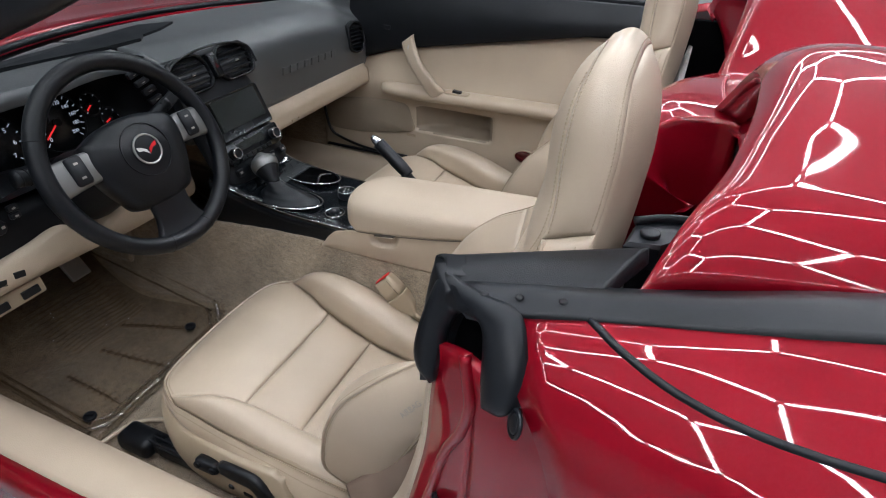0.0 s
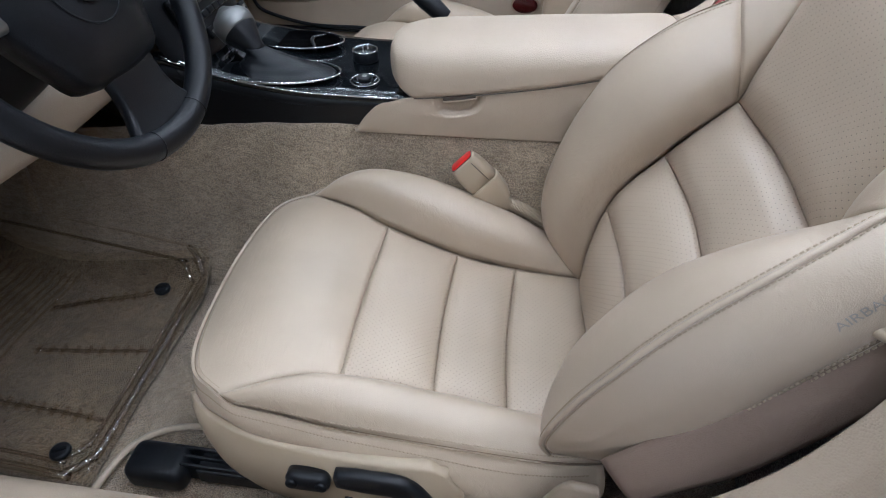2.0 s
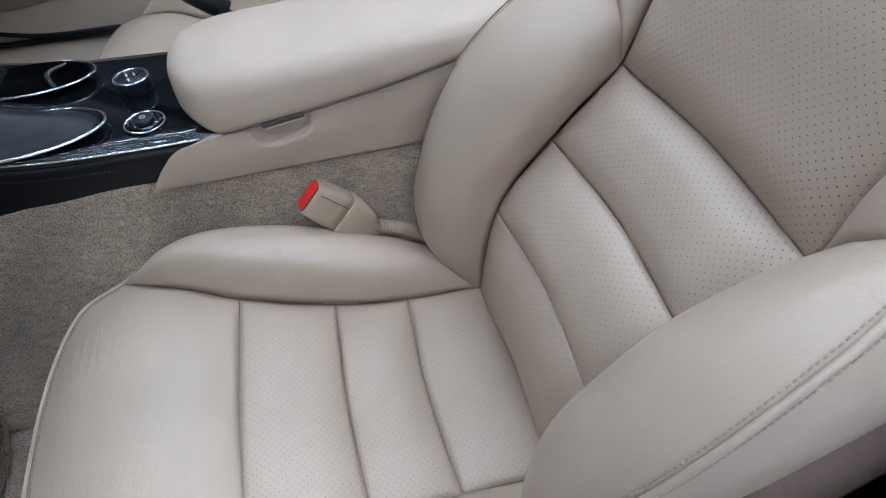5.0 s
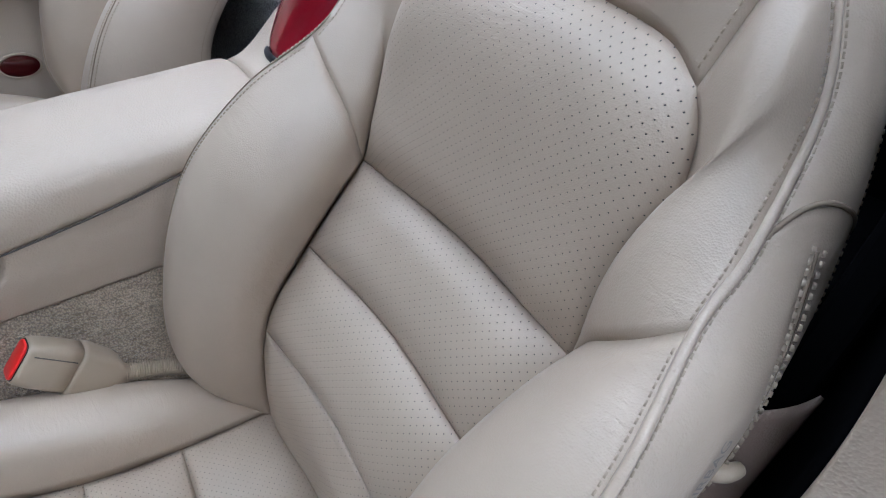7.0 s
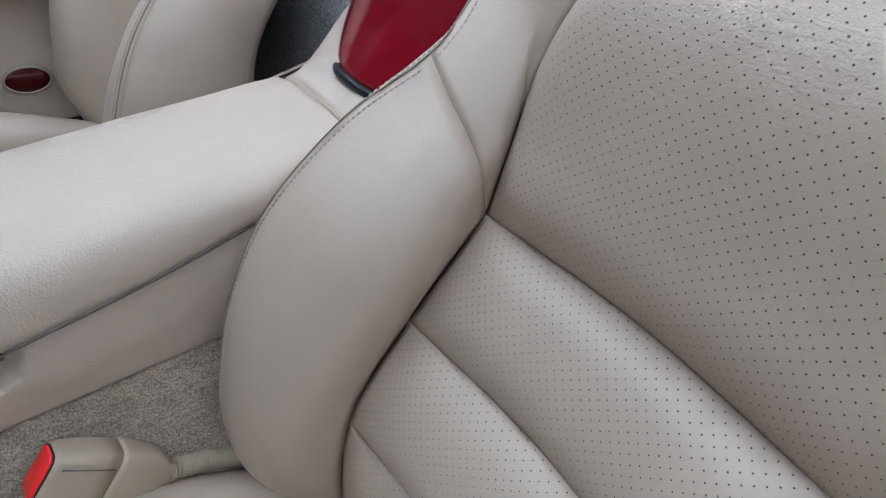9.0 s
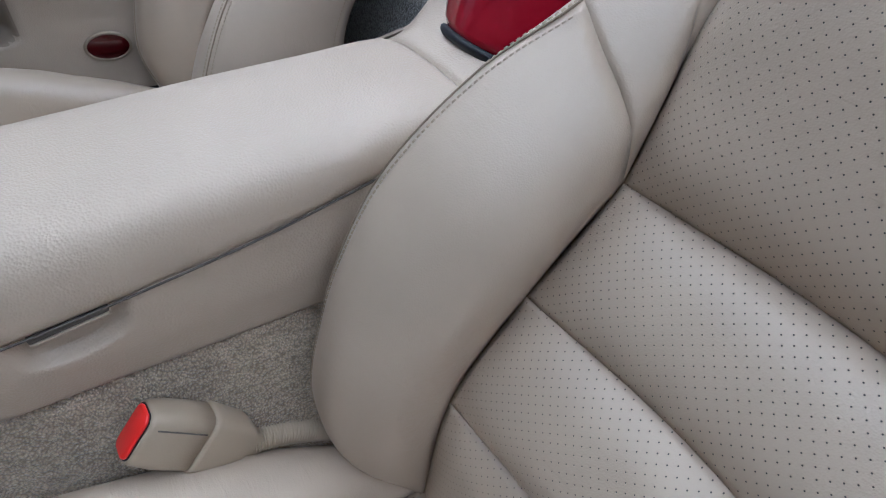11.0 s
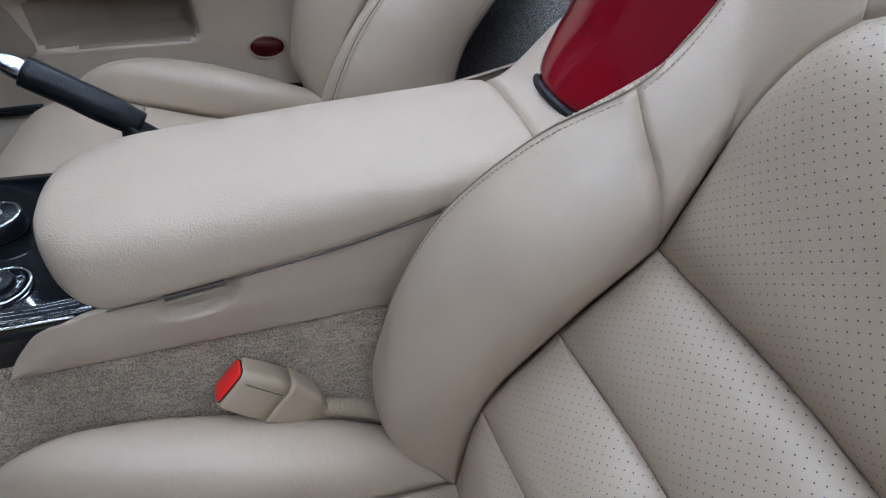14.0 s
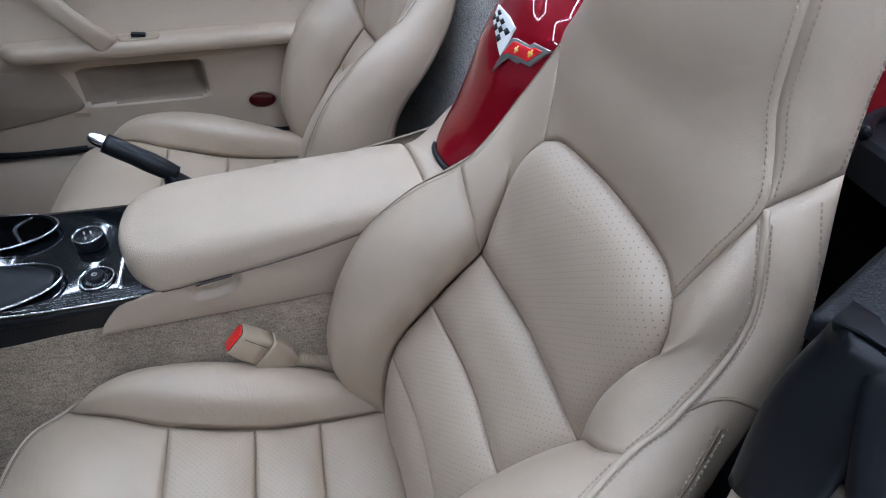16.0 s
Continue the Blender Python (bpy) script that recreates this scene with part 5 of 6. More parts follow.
rows_patch("column_surround", [[(-0.70, 0.53, 0.80), (-0.42, 0.60, 0.72), (-0.13, 0.50, 0.74)], [(-0.70, 0.475, 0.72), (-0.42, 0.50, 0.69), (-0.13, 0.47, 0.69)],
                               [(-0.70, 0.462, 0.63), (-0.42, 0.475, 0.62), (-0.13, 0.480, 0.60)]], 30, 20, M_BLACK, dash, "black lower dash panel", out=(0, -1, 0), sink=0.01)
# instrument cluster
cl = thing("instrument_cluster", (-0.37, 0.55, 0.70), "dark instrument cluster with round dials and red needles", "instrument cluster")
face = frame_pose((-0.342, 0.645, 0.763), (1, 0, 0), (0, 0.30, 1))
loft("cluster_bowl", [[face @ Vector((x * k, y * k, h)) for x, y in round_rect(0.44, 0.15, 0.06, 8)] for k, h in ((1.15, 0.14), (1.05, 0.06), (1.0, 0.0), (0.02, -0.001))], M_BLACK, cl, caps=False)


def gauge(dx, dy, r, turn, ticks, numerals=()):
    g = disc("dial", r, 0.006, face @ pose(dx, dy, 0.006), M_SATINBLACK, cl, "black dial with white ticks", bevel=0.001, seg=40)
    ring("dial_rim", r, 0.0022, face @ pose(dx, dy, 0.009), M_RUBBER, g)
    bm = bmesh.new()
    for k in range(ticks):
        a = radians(225 - 270 * k / (ticks - 1))
        ln = r * (0.14 if k % 2 == 0 else 0.08)
        corners = [(r * 0.93, -0.0008), (r * 0.93, 0.0008), (r * 0.93 - ln, 0.0008), (r * 0.93 - ln, -0.0008)]
        spin = face @ pose(dx, dy, 0.0095) @ pose(0, 0, 0, 0, 0, math.degrees(a))
        bm.faces.new([bm.verts.new(spin @ Vector((x, y, 0.0003))) for x, y in corners])
    part("dial_marks", bm, M_DIALGLOW, g, "white lit tick marks")
    for k, text in enumerate(numerals):
        a = radians(225 - 270 * k / (len(numerals) - 1))
        words("dial_numeral", text, r * (0.21 if len(text) < 3 else 0.17), face @ pose(dx + r * 0.65 * math.cos(a), dy + r * 0.65 * math.sin(a), 0.0095), M_DIALGLOW, g, 0.0003)
    box("needle", (r * 0.8, 0.0030, 0.002), face @ pose(dx, dy, 0.0125) @ pose(0, 0, 0, 0, 0, turn) @ pose(r * 0.32, 0, 0), M_AMBER, g, "glowing red needle", 0.0005)
    disc("needle_hub", r * 0.13, 0.006, face @ pose(dx, dy, 0.013), M_RUBBER, g, bevel=0.001, seg=20)


gauge(-0.098, -0.004, 0.064, 238, 15, ("0", "1", "2", "3", "4", "5", "6", "7"))
gauge(0.042, 0.0, 0.064, 215, 21, ("0", "20", "40", "60", "80", "100", "120", "140", "160", "180", "200"))
gauge(0.133, 0.012, 0.026, 215, 7)
gauge(0.163, -0.030, 0.024, 200, 7)
# switch column at the hood's end
for k in range(5):
    c = spline([(-0.195, 0.492, 0.862), (-0.172, 0.489, 0.825), (-0.150, 0.486, 0.775)], 5)[k]
    box("hood_switch", (0.030, 0.012, 0.0145), frame_pose(tuple(c), (1, -0.25, 0.35), (-0.4, 0.2, 1)), M_RUBBER, cl, bevel=0.002)
    box("switch_mark", (0.008, 0.001, 0.003), frame_pose(tuple(c + V(-0.001, -0.0065, 0)), (1, -0.25, 0.35), (-0.4, 0.2, 1)), M_GREYPRINT, cl, bevel=0)

# ---- centre stack ----
stack = thing("center_stack", (0.0, 0.42, 0.6), "black centre stack with air vents, screen and radio knobs", "center stack")
SA, SB = Vector((-0.002, 0.350, 0.598)), Vector((-0.002, 0.470, 0.865))
slope = (SB - SA).normalized()


def on_stack(x, s, h=0.0):
    """A pose on the stack's sloping face: x across, s metres up the slope, h proud."""
    return frame_pose(SA + slope * s, (1, 0, 0), slope) @ pose(x, 0, h)


P = np.zeros((20, 30, 3))
for i, u in enumerate(np.linspace(-1, 1, 20)):
    for j, s in enumerate(np.linspace(-0.02, 0.300, 30)):
        w = float(np.interp(s, [0, 0.06, 0.16, 0.22, 0.30], [0.125, 0.125, 0.128, 0.135, 0.13]))
        p = SA + slope * s
        P[i, j] = (p.x + u * w, p.y + 0.035 * abs(u) ** 5, p.z - 0.012 * abs(u) ** 5)
grid_mesh("stack_face", P, M_BLACK, stack, sink=0.03, out=(0, -1, 0.4))
scr = loft("screen_frame", [[on_stack(0.006 + x * k, 0.140 + y * k, h).translation for x, y in round_rect(0.184, 0.102, 0.008)] for k, h in ((1, -0.004), (1, 0.006), (0.97, 0.007), (0.94, 0.005))], M_SATINBLACK, stack, "satin black screen surround")
loft("screen", [[on_stack(0.006 + x, 0.148 + y, h).translation for x, y in round_rect(0.156, 0.074, 0.003)] for h in (0.002, 0.0072)], M_SCREEN, scr, "dark blank display glass", smooth=False)
loft("radio_panel", [[on_stack(x * k, 0.058 + y * k, h).translation for x, y in round_rect(0.198, 0.050, 0.008)] for k, h in ((1, -0.004), (1, 0.006), (0.97, 0.007))], M_SATINBLACK, stack)
loft("radio_display", [[on_stack(x - 0.012, 0.066 + y, h).translation for x, y in round_rect(0.10, 0.020, 0.002)] for h in (0.002, 0.0078)], M_SCREEN, stack, "dim grey display strip", smooth=False)
for dx in (-0.078, 0.070):
    k = disc("radio_knob", 0.0135, 0.018, on_stack(dx, 0.058, 0.014), M_RUBBER, stack, "black knob with chrome rim", bevel=0.002)
    ring("knob_rim", 0.0125, 0.0018, on_stack(dx, 0.058, 0.0235), M_CHROME, k, seg=28)
for k in range(6):
    box("radio_button", (0.016, 0.010, 0.005), on_stack(-0.055 + 0.0195 * k, 0.040, 0.008), M_RUBBER, stack, bevel=0.0015)
for k in range(5):
    box("climate_button", (0.019, 0.018, 0.007), on_stack(-0.085 + 0.041 * k, 0.012, 0.006), M_RUBBER, stack, bevel=0.002)
    box("button_mark", (0.008, 0.005, 0.0006), on_stack(-0.085 + 0.041 * k, 0.012, 0.0098), M_GREYPRINT, stack, bevel=0)
# vents
vent = thing("center_air_vents", (0.012, 0.45, 0.82), "twin black centre air vents with chrome tabs", "air vent")
for s in (-1, 1):
    loft("vent_bezel", [[on_stack(-0.006 + s * 0.073 + x * k, 0.254 + y * k + 0.010 * (1 - abs(s * x - 0.0) / 0.055) * (1 if y > 0 else 0), h).translation for x, y in round_rect(0.116, 0.074, 0.026, 6)]
                        for k, h in ((1.06, -0.004), (1.06, 0.010), (1.0, 0.012), (0.95, 0.010), (0.94, -0.012))], M_SATINBLACK, vent, caps=False)
    for k in range(5):
        box("vent_slat", (0.104 - 0.006 * abs(k - 2) ** 2, 0.0035, 0.016), on_stack(-0.006 + s * 0.073, 0.227 + 0.0135 * k, 0.002) @ pose(0, 0, 0, 25, 0, 0), M_RUBBER, vent, bevel=0.001)
    box("vent_tab", (0.014, 0.005, 0.010), on_stack(-0.006 + s * 0.073, 0.254, 0.012), M_CHROME, vent, "small chrome tab", 0.0015)
    box("vent_back", (0.110, 0.068, 0.004), on_stack(-0.006 + s * 0.073, 0.254, -0.010), M_BLACK, vent, bevel=0)
tube("vent_brow", [on_stack(-0.006 + x, y, 0.014).translation for x, y in ((-0.136, 0.235), (-0.128, 0.278), (-0.075, 0.297), (0.0, 0.303), (0.075, 0.297), (0.128, 0.278), (0.136, 0.235))], 0.003, M_SATINBLACK, vent, n=50)
hz = loft("hazard_switch", [[on_stack(-0.006 + x * k, 0.259 + y * k, h).translation for x, y in round_rect(0.024, 0.060, 0.006)] for k, h in ((1, 0.0), (1, 0.018), (0.85, 0.021))], M_SATINBLACK, vent, "satin black hazard switch pod")
prism("hazard_mark", [(-0.006, -0.005), (0.006, -0.005), (0, 0.006)], 0.001, on_stack(-0.006, 0.257, 0.0212), M_REDLENS, hz, "dark red triangle")
box("hazard_tab", (0.013, 0.004, 0.002), on_stack(-0.006, 0.283, 0.0215), M_CHROME, hz, bevel=0.0005)
# side vent at the passenger end
sv = frame_pose((0.625, 0.437, 0.775), (1, -0.25, 0), (0, 0.15, 1))
side_vent = thing("side_air_vent", (0.625, 0.437, 0.775), "black oval side air vent with slats", "air vent")
loft("vent_bezel", [[sv @ Vector((x * k, y * k, h)) for x, y in round_rect(0.062, 0.092, 0.029, 7)] for k, h in ((1.08, -0.01), (1.08, 0.006), (1, 0.008), (0.94, 0.006), (0.92, -0.012))], M_SATINBLACK, side_vent, caps=False)
for k in range(6):
    box("vent_slat", (0.050, 0.004, 0.014), sv @ pose(0, -0.03 + 0.012 * k, -0.002) @ pose(0, 0, 0, 25, 0, 0), M_RUBBER, side_vent, bevel=0.001)
box("vent_back", (0.055, 0.08, 0.004), sv @ pose(0, 0, -0.012), M_BLACK, side_vent, bevel=0)

# ---- steering wheel ----
HUB, WN = Vector((-0.361, 0.324, 0.776)), Vector((0, -0.905, 0.425))
wm = frame_pose(HUB, (1, 0, 0), (0, 0.425, 0.905))
wheel = thing("steering_wheel", tuple(HUB), "black leather steering wheel with silver spokes and round badge", "steering wheel")


def WP(x, y, h=0.0):
    return np.array(wm @ Vector((x, y, h)))


R = 0.180
a = np.linspace(0, 2 * math.pi, 96, endpoint=False)
tube("rim", [WP(R * math.cos(w), R * 0.985 * math.sin(w)) for w in a], 0.0165, M_BLACKLEATHER, wheel, "worn black leather rim", n=None, sides=16, closed=True)
for w in (28, 152, 255, 285):
    c, sn = math.cos(radians(w)), math.sin(radians(w))
    ring("rim_seam", 0.0168, 0.0008, frame_pose(WP(R * c, R * 0.985 * sn), (c, 0.905 * 0 + sn * 0.425, sn * 0.905), tuple(WN)), M_BLACK, wheel, seg=24, sides=5)
hub_out = [(-0.098, 0.050), (-0.05, 0.068), (0, 0.073), (0.05, 0.068), (0.098, 0.050), (0.104, 0.012), (0.094, -0.030), (0.078, -0.065), (0.060, -0.092), (0, -0.100), (-0.060, -0.092), (-0.078, -0.065), (-0.094, -0.030), (-0.104, 0.012)]
ho = spline([(x, y, 0) for x, y in hub_out + hub_out[:1]], 57)[:-1]
loft("hub_pad", [[WP(x * k, y * k, h) for x, y, _ in ho] for k, h in ((0.80, -0.045), (0.98, -0.026), (1.0, -0.004), (0.97, 0.008), (0.88, 0.016), (0.6, 0.024), (0.05, 0.027))], M_BLACKLEATHER, wheel, "black airbag hub pad")
ring("hub_ring_groove", 0.050, 0.0012, wm @ pose(0, 0.004, 0.0255), M_BLACK, wheel)
badge = disc("badge", 0.0275, 0.004, wm @ pose(0, 0.004, 0.0268), M_BLACK, wheel, "round black badge with silver rim and two crossed flags", bevel=0.001, seg=48)
ring("badge_rim", 0.0275, 0.0020, wm @ pose(0, 0.004, 0.0285), M_SILVER, badge)
for s, mt in ((-1, M_WHITE), (1, M_REDENAMEL)):
    prism("badge_flag", [(0, -0.009), (s * 0.010, 0.000), (s * 0.020, 0.002), (s * 0.022, 0.010), (s * 0.012, 0.007), (s * 0.003, 0.001)], 0.0012, wm @ pose(0, 0.003, 0.0289), mt, badge, bevel=0.0003)
for s in (-1, 1):
    arm = spline([(s * 0.092, 0.014, 0.002), (s * 0.115, 0.015, 0.003), (s * 0.140, 0.014, 0.002), (s * 0.172, 0.012, -0.001)], 14)
    loft("side_spoke", [[WP(x, y + dy * (1 + 0.12 * i / 13), h + dz) for dy, dz in round_rect(0.056, 0.015, 0.007, 3)] for i, (x, y, h) in enumerate(arm)], M_DARKSILVER, wheel, "dark satin silver spoke")
    pod = loft("switch_pod", [[WP(s * 0.127 + x * k, 0.017 + y * k, h) for x, y in round_rect(0.030, 0.052, 0.006)] for k, h in ((1, 0.004), (1, 0.0125), (0.88, 0.0150))], M_RUBBER, wheel, "black switch block")
    for dy in (-0.013, 0.013):
        box("switch_mark", (0.008, 0.004, 0.0006), wm @ pose(s * 0.127, 0.017 + dy, 0.0152), M_GREYPRINT, pod, bevel=0)
low = spline([(0.0, -0.075, 0.002), (0.0, -0.105, -0.001), (0.0, -0.135, -0.004), (0.0, -0.165, -0.004)], 14)
loft("lower_spoke", [[WP(x + dx, y, h + dz) for dx, dz in round_rect(0.092 - 0.010 * math.sin(math.pi * i / 13) + 0.045 * (i / 13) ** 3, 0.018, 0.008, 3)] for i, (x, y, h) in enumerate(low)], M_BLACKLEATHER, wheel, "black leather lower spoke")
# steering column with stalks
column = thing("steering_column", (-0.374, 0.42, 0.72), "black steering column shroud with stalks", "steering column")
tube("shroud", [WP(0, 0, -0.05), WP(0, -0.01, -0.12), WP(0, -0.015, -0.22)], [0.055, 0.065, 0.075], M_BLACK, column, n=12, sides=24)
st = tube("light_stalk", [WP(-0.05, 0.01, -0.075), WP(-0.11, 0.028, -0.072), WP(-0.185, 0.046, -0.070)], [0.008, 0.010, 0.012, 0.015, 0.015], M_RUBBER, column, "black indicator stalk", n=20, sides=14)
for k in range(3):
    ring("stalk_band", 0.0155, 0.0012, frame_pose(WP(-0.155 - 0.012 * k, 0.039 + 0.003 * k, -0.070), tuple(WP(0, 1, 0) - WP(0, 0, 0)), tuple(WN)), M_BLACK, st, seg=20, sides=5)
st = tube("wiper_stalk", [WP(0.05, 0.03, -0.075), WP(0.11, 0.055, -0.06), WP(0.155, 0.07, -0.05)], [0.007, 0.009, 0.011, 0.013], M_RUBBER, column, "black wiper stalk", n=20, sides=14)
box("stalk_paddle", (0.05, 0.024, 0.012), wm @ pose(0.160, 0.072, -0.048, 0, 0, 22), M_RUBBER, st, bevel=0.004)
# switch column, round vent and knobs at the driver's end
pod_m = frame_pose((-0.618, 0.478, 0.790), (1, -0.10, 0), (0.10, 0.16, 1))
pod = loft("end_pod", [[pod_m @ Vector((x * k, y * k, h)) for x, y in round_rect(0.110, 0.165, 0.028, 6)] for k, h in ((1.05, -0.03), (1.04, 0.0), (1.0, 0.006), (0.9, 0.008))], M_SATINBLACK, dash, "black switch panel at the dashboard's end")
for k in range(5):
    box("end_switch", (0.050, 0.020, 0.005), pod_m @ pose(0.018 - 0.003 * k, 0.056 - 0.027 * k, 0.010), M_RUBBER, pod, bevel=0.002)
    box("switch_mark", (0.009, 0.003, 0.0006), pod_m @ pose(0.022 - 0.003 * k, 0.056 - 0.027 * k, 0.0128), M_GREYPRINT, pod, bevel=0)
vent_m = frame_pose((-0.664, 0.458, 0.668), (1, -0.08, 0), (0, 0.10, 1))
loft("end_vent_bezel", [[vent_m @ Vector((x * k, y * k, h)) for x, y in round_rect(0.112, 0.088, 0.042, 8)] for k, h in ((1.06, -0.02), (1.06, 0.004), (1.0, 0.007), (0.92, 0.004), (0.90, -0.014), (0.05, -0.015))], M_SATINBLACK, dash, "black rounded air vent at the dashboard's end", caps=False)
for k in range(5):
    box("end_vent_slat", (0.094 - 0.008 * (k - 2) ** 2, 0.003, 0.012), vent_m @ pose(0, -0.028 + 0.014 * k, -0.004) @ pose(0, 0, 0, 25, 0, 0), M_RUBBER, dash, bevel=0.001)
knob = disc("headlamp_knob", 0.014, 0.014, frame_pose((-0.572, 0.470, 0.690), (1, 0, 0), (0, 0.2, 1)), M_RUBBER, dash, "black round lamp switch", bevel=0.003)
for dx, dz in ((-0.016, 0.008), (0.006, 0.0)):
    box("knob_mark", (0.006, 0.001, 0.005), pose(-0.572 + dx, 0.4625, 0.690 + dz), M_GREYPRINT, knob, bevel=0)
for dz in (0.0, 0.016):
    box("dash_switch", (0.020, 0.010, 0.012), pose(-0.532, 0.478, 0.694 + dz, -8, 0, 0), M_RUBBER, dash, bevel=0.003)
    box("switch_mark", (0.006, 0.001, 0.003), pose(-0.532, 0.4725, 0.694 + dz, -8, 0, 0), M_GREYPRINT, dash, bevel=0)
for x in (-0.618, -0.584):
    box("knee_switch", (0.021, 0.010, 0.013), pose(x, 0.446, 0.604, -8, 12, 0), M_RUBBER, dash, "small black switch", bevel=0.002)
# pedals in the driver footwell
pedals = thing("pedals", (-0.36, 0.82, 0.35), "silver and black drilled pedals", "pedals")
for x, w, h in ((-0.44, 0.085, 0.065), (-0.30, 0.055, 0.12)):
    box("pedal_pad", (w, 0.012, h), pose(x, 0.80, 0.36, -35, 0, 0), M_SILVER, pedals, bevel=0.004)
    tube("pedal_arm", [(x, 0.81, 0.37), (x, 0.86, 0.46), (x, 0.92, 0.58)], 0.008, M_BLACK, pedals, n=12)
# ---- passenger door ----
door = thing("passenger_door", (0.72, 0.1, 0.33), "closed passenger door with tan panel, armrest and black top", "car door")
XD = 0.70


def door_x(y, z):
    """The inner face: leans out a little towards the top and bows in at the armrest."""
    return XD + 0.03 * max(0, z - 0.62) / 0.3 - 0.012 * math.exp(-((z - 0.60) / 0.05) ** 2) + 0.02 * max(0, 0.50 - z) * 0


def split_z(y):
    return float(np.interp(y, [-0.45, -0.30, 0.0, 0.20, 0.33, 0.45, 0.62], [0.845, 0.836, 0.786, 0.752, 0.728, 0.690, 0.60]))


ys = np.linspace(-0.46, 0.64, 120)
P = np.array([[(door_x(y, z), y, z) for z in np.r_[np.linspace(0.345, 0.56, 54), np.linspace(0.565, split_z(y), 16)]] for y in ys])
for i in range(P.shape[0]):
    for j in range(P.shape[1]):
        x, y, z = P[i, j]
        # map pocket below the armrest
        inside = min(1, max(0, (y + 0.03) / 0.03)) * min(1, max(0, (0.270 - y) / 0.03)) * min(1, max(0, (z - 0.452 - 0.05 * max(0, -y / 0.05) ** 2 * 0.2) / 0.02)) * min(1, max(0, (0.552 - z) / 0.012))
        ramp_in = min(1, max(0, (0.285 - y) / 0.15))
        P[i, j, 0] = x + 0.075 * inside * ramp_in
# darker patch laid over the pocket's inside, painting the cavity's shade
near = (ys > -0.035) & (ys < 0.285)
low_ = [j for j in range(70) if 0.450 < P[60, j, 2] < 0.556]
shade_grid = P[near][:, low_].copy()
shade_grid[:, :, 0] -= np.where(shade_grid[:, :, 0] > XD + 0.006, 0.004, -0.004)
grid_mesh("pocket_shade", shade_grid, M_GRILLE, door, "darker tan patch for the shade inside the map pocket", sink=0.002, out=(-1, 0, 0))
grid_mesh("inner_panel", P, M_VINYL, door, "tan vinyl door panel with a map pocket", sink=0.015, out=(-1, 0, 0))
P = np.array([[(XD - 0.004 + 0.035 * t ** 2 - 0.008 * math.sin(math.pi * t), y, split_z(y) + 0.003 + (0.928 - split_z(y)) * t) for t in np.linspace(0, 1, 20)] for y in ys])
grid_mesh("upper_panel", P, M_BLACK, door, "black soft upper door panel", sink=0.015, out=(-1, 0, 0))
box("window_seal", (0.025, 1.10, 0.02), pose(XD + 0.055, 0.09, 0.932), M_RUBBER, door, bevel=0.006)
rows_patch("outer_skin", [[(0.79, 0.8, 0.93), (0.79, 0.1, 0.94), (0.77, -0.47, 0.95)], [(0.88, 0.8, 0.75), (0.88, 0.1, 0.75), (0.86, -0.47, 0.75)], [(0.88, 0.8, 0.35), (0.88, 0.1, 0.35), (0.86, -0.47, 0.35)]], 20, 20, M_PAINT, door, out=(1, 0, 0))
# armrest ledge
rg = []
for y in np.linspace(0.385, -0.44, 36):
    t = min(1.0, (0.385 - y) / 0.06)
    w = 0.058 * math.sqrt(max(0.02, t * (2 - t)))
    zc = 0.600 + 0.012 * (0.385 - y)
    h = 0.044 * (0.55 + 0.45 * math.sqrt(max(0.0, t * (2 - t))))
    rg.append([V(XD + 0.005, y, zc - h / 2), V(XD - w * 0.6, y, zc - h / 2), V(XD - w * 0.92, y, zc - h * 0.32), V(XD - w, y, zc + h * 0.05), V(XD - w * 0.93, y, zc + h * 0.36), V(XD - w * 0.7, y, zc + h * 0.48), V(XD - w * 0.3, y, zc + h * 0.5), V(XD + 0.005, y, zc + h * 0.5)])
loft("armrest", rg, M_VINYL, door, "tan padded armrest")
# pull handle
bar = spline([(XD - 0.016, 0.275, 0.775), (XD - 0.030, 0.262, 0.752), (XD - 0.052, 0.225, 0.700), (XD - 0.056, 0.175, 0.645), (XD - 0.046, 0.150, 0.612)], 26)
loft("pull_handle", [[p + V(dx * 0.8, dy * 0.8, -dy * 0.6) for dx, dy in round_rect(0.026, 0.052 - 0.010 * math.sin(math.pi * i / 25), 0.011, 4)] for i, p in enumerate(bar)], M_VINYL, door, "slanting tan pull handle")
disc("handle_screw", 0.009, 0.006, look((XD - 0.036, 0.257, 0.752), (-1.0, -0.5, 1.2)), M_SILVER, door, "round silver screw cap", bevel=0.001, seg=24)
box("release_button", (0.006, 0.026, 0.014), pose(XD - 0.005, 0.355, 0.80), M_RUBBER, door, bevel=0.002)
loft("window_switch_pocket", [[V(XD - 0.034 + x * k, 0.088 + y * k, h) for x, y in round_rect(0.030, 0.088, 0.010)] for k, h in ((1.0, 0.618), (1.0, 0.6262), (0.9, 0.6270), (0.8, 0.6255))], M_HARD, door)
box("window_switch", (0.016, 0.030, 0.008), pose(XD - 0.034, 0.088, 0.6295, 6, 0, 0), M_RUBBER, door, "black window switch", 0.002)
# speaker panel
sp = [(0.270, 0.50), (0.285, 0.545), (0.32, 0.556), (0.40, 0.556), (0.55, 0.535), (0.62, 0.50), (0.62, 0.42), (0.50, 0.412), (0.40, 0.424), (0.31, 0.440), (0.262, 0.455)]
so = spline([(y, z, 0) for y, z in sp + sp[:1]], 61)[:-1]
cy, cz = so[:, 0].mean(), so[:, 1].mean()
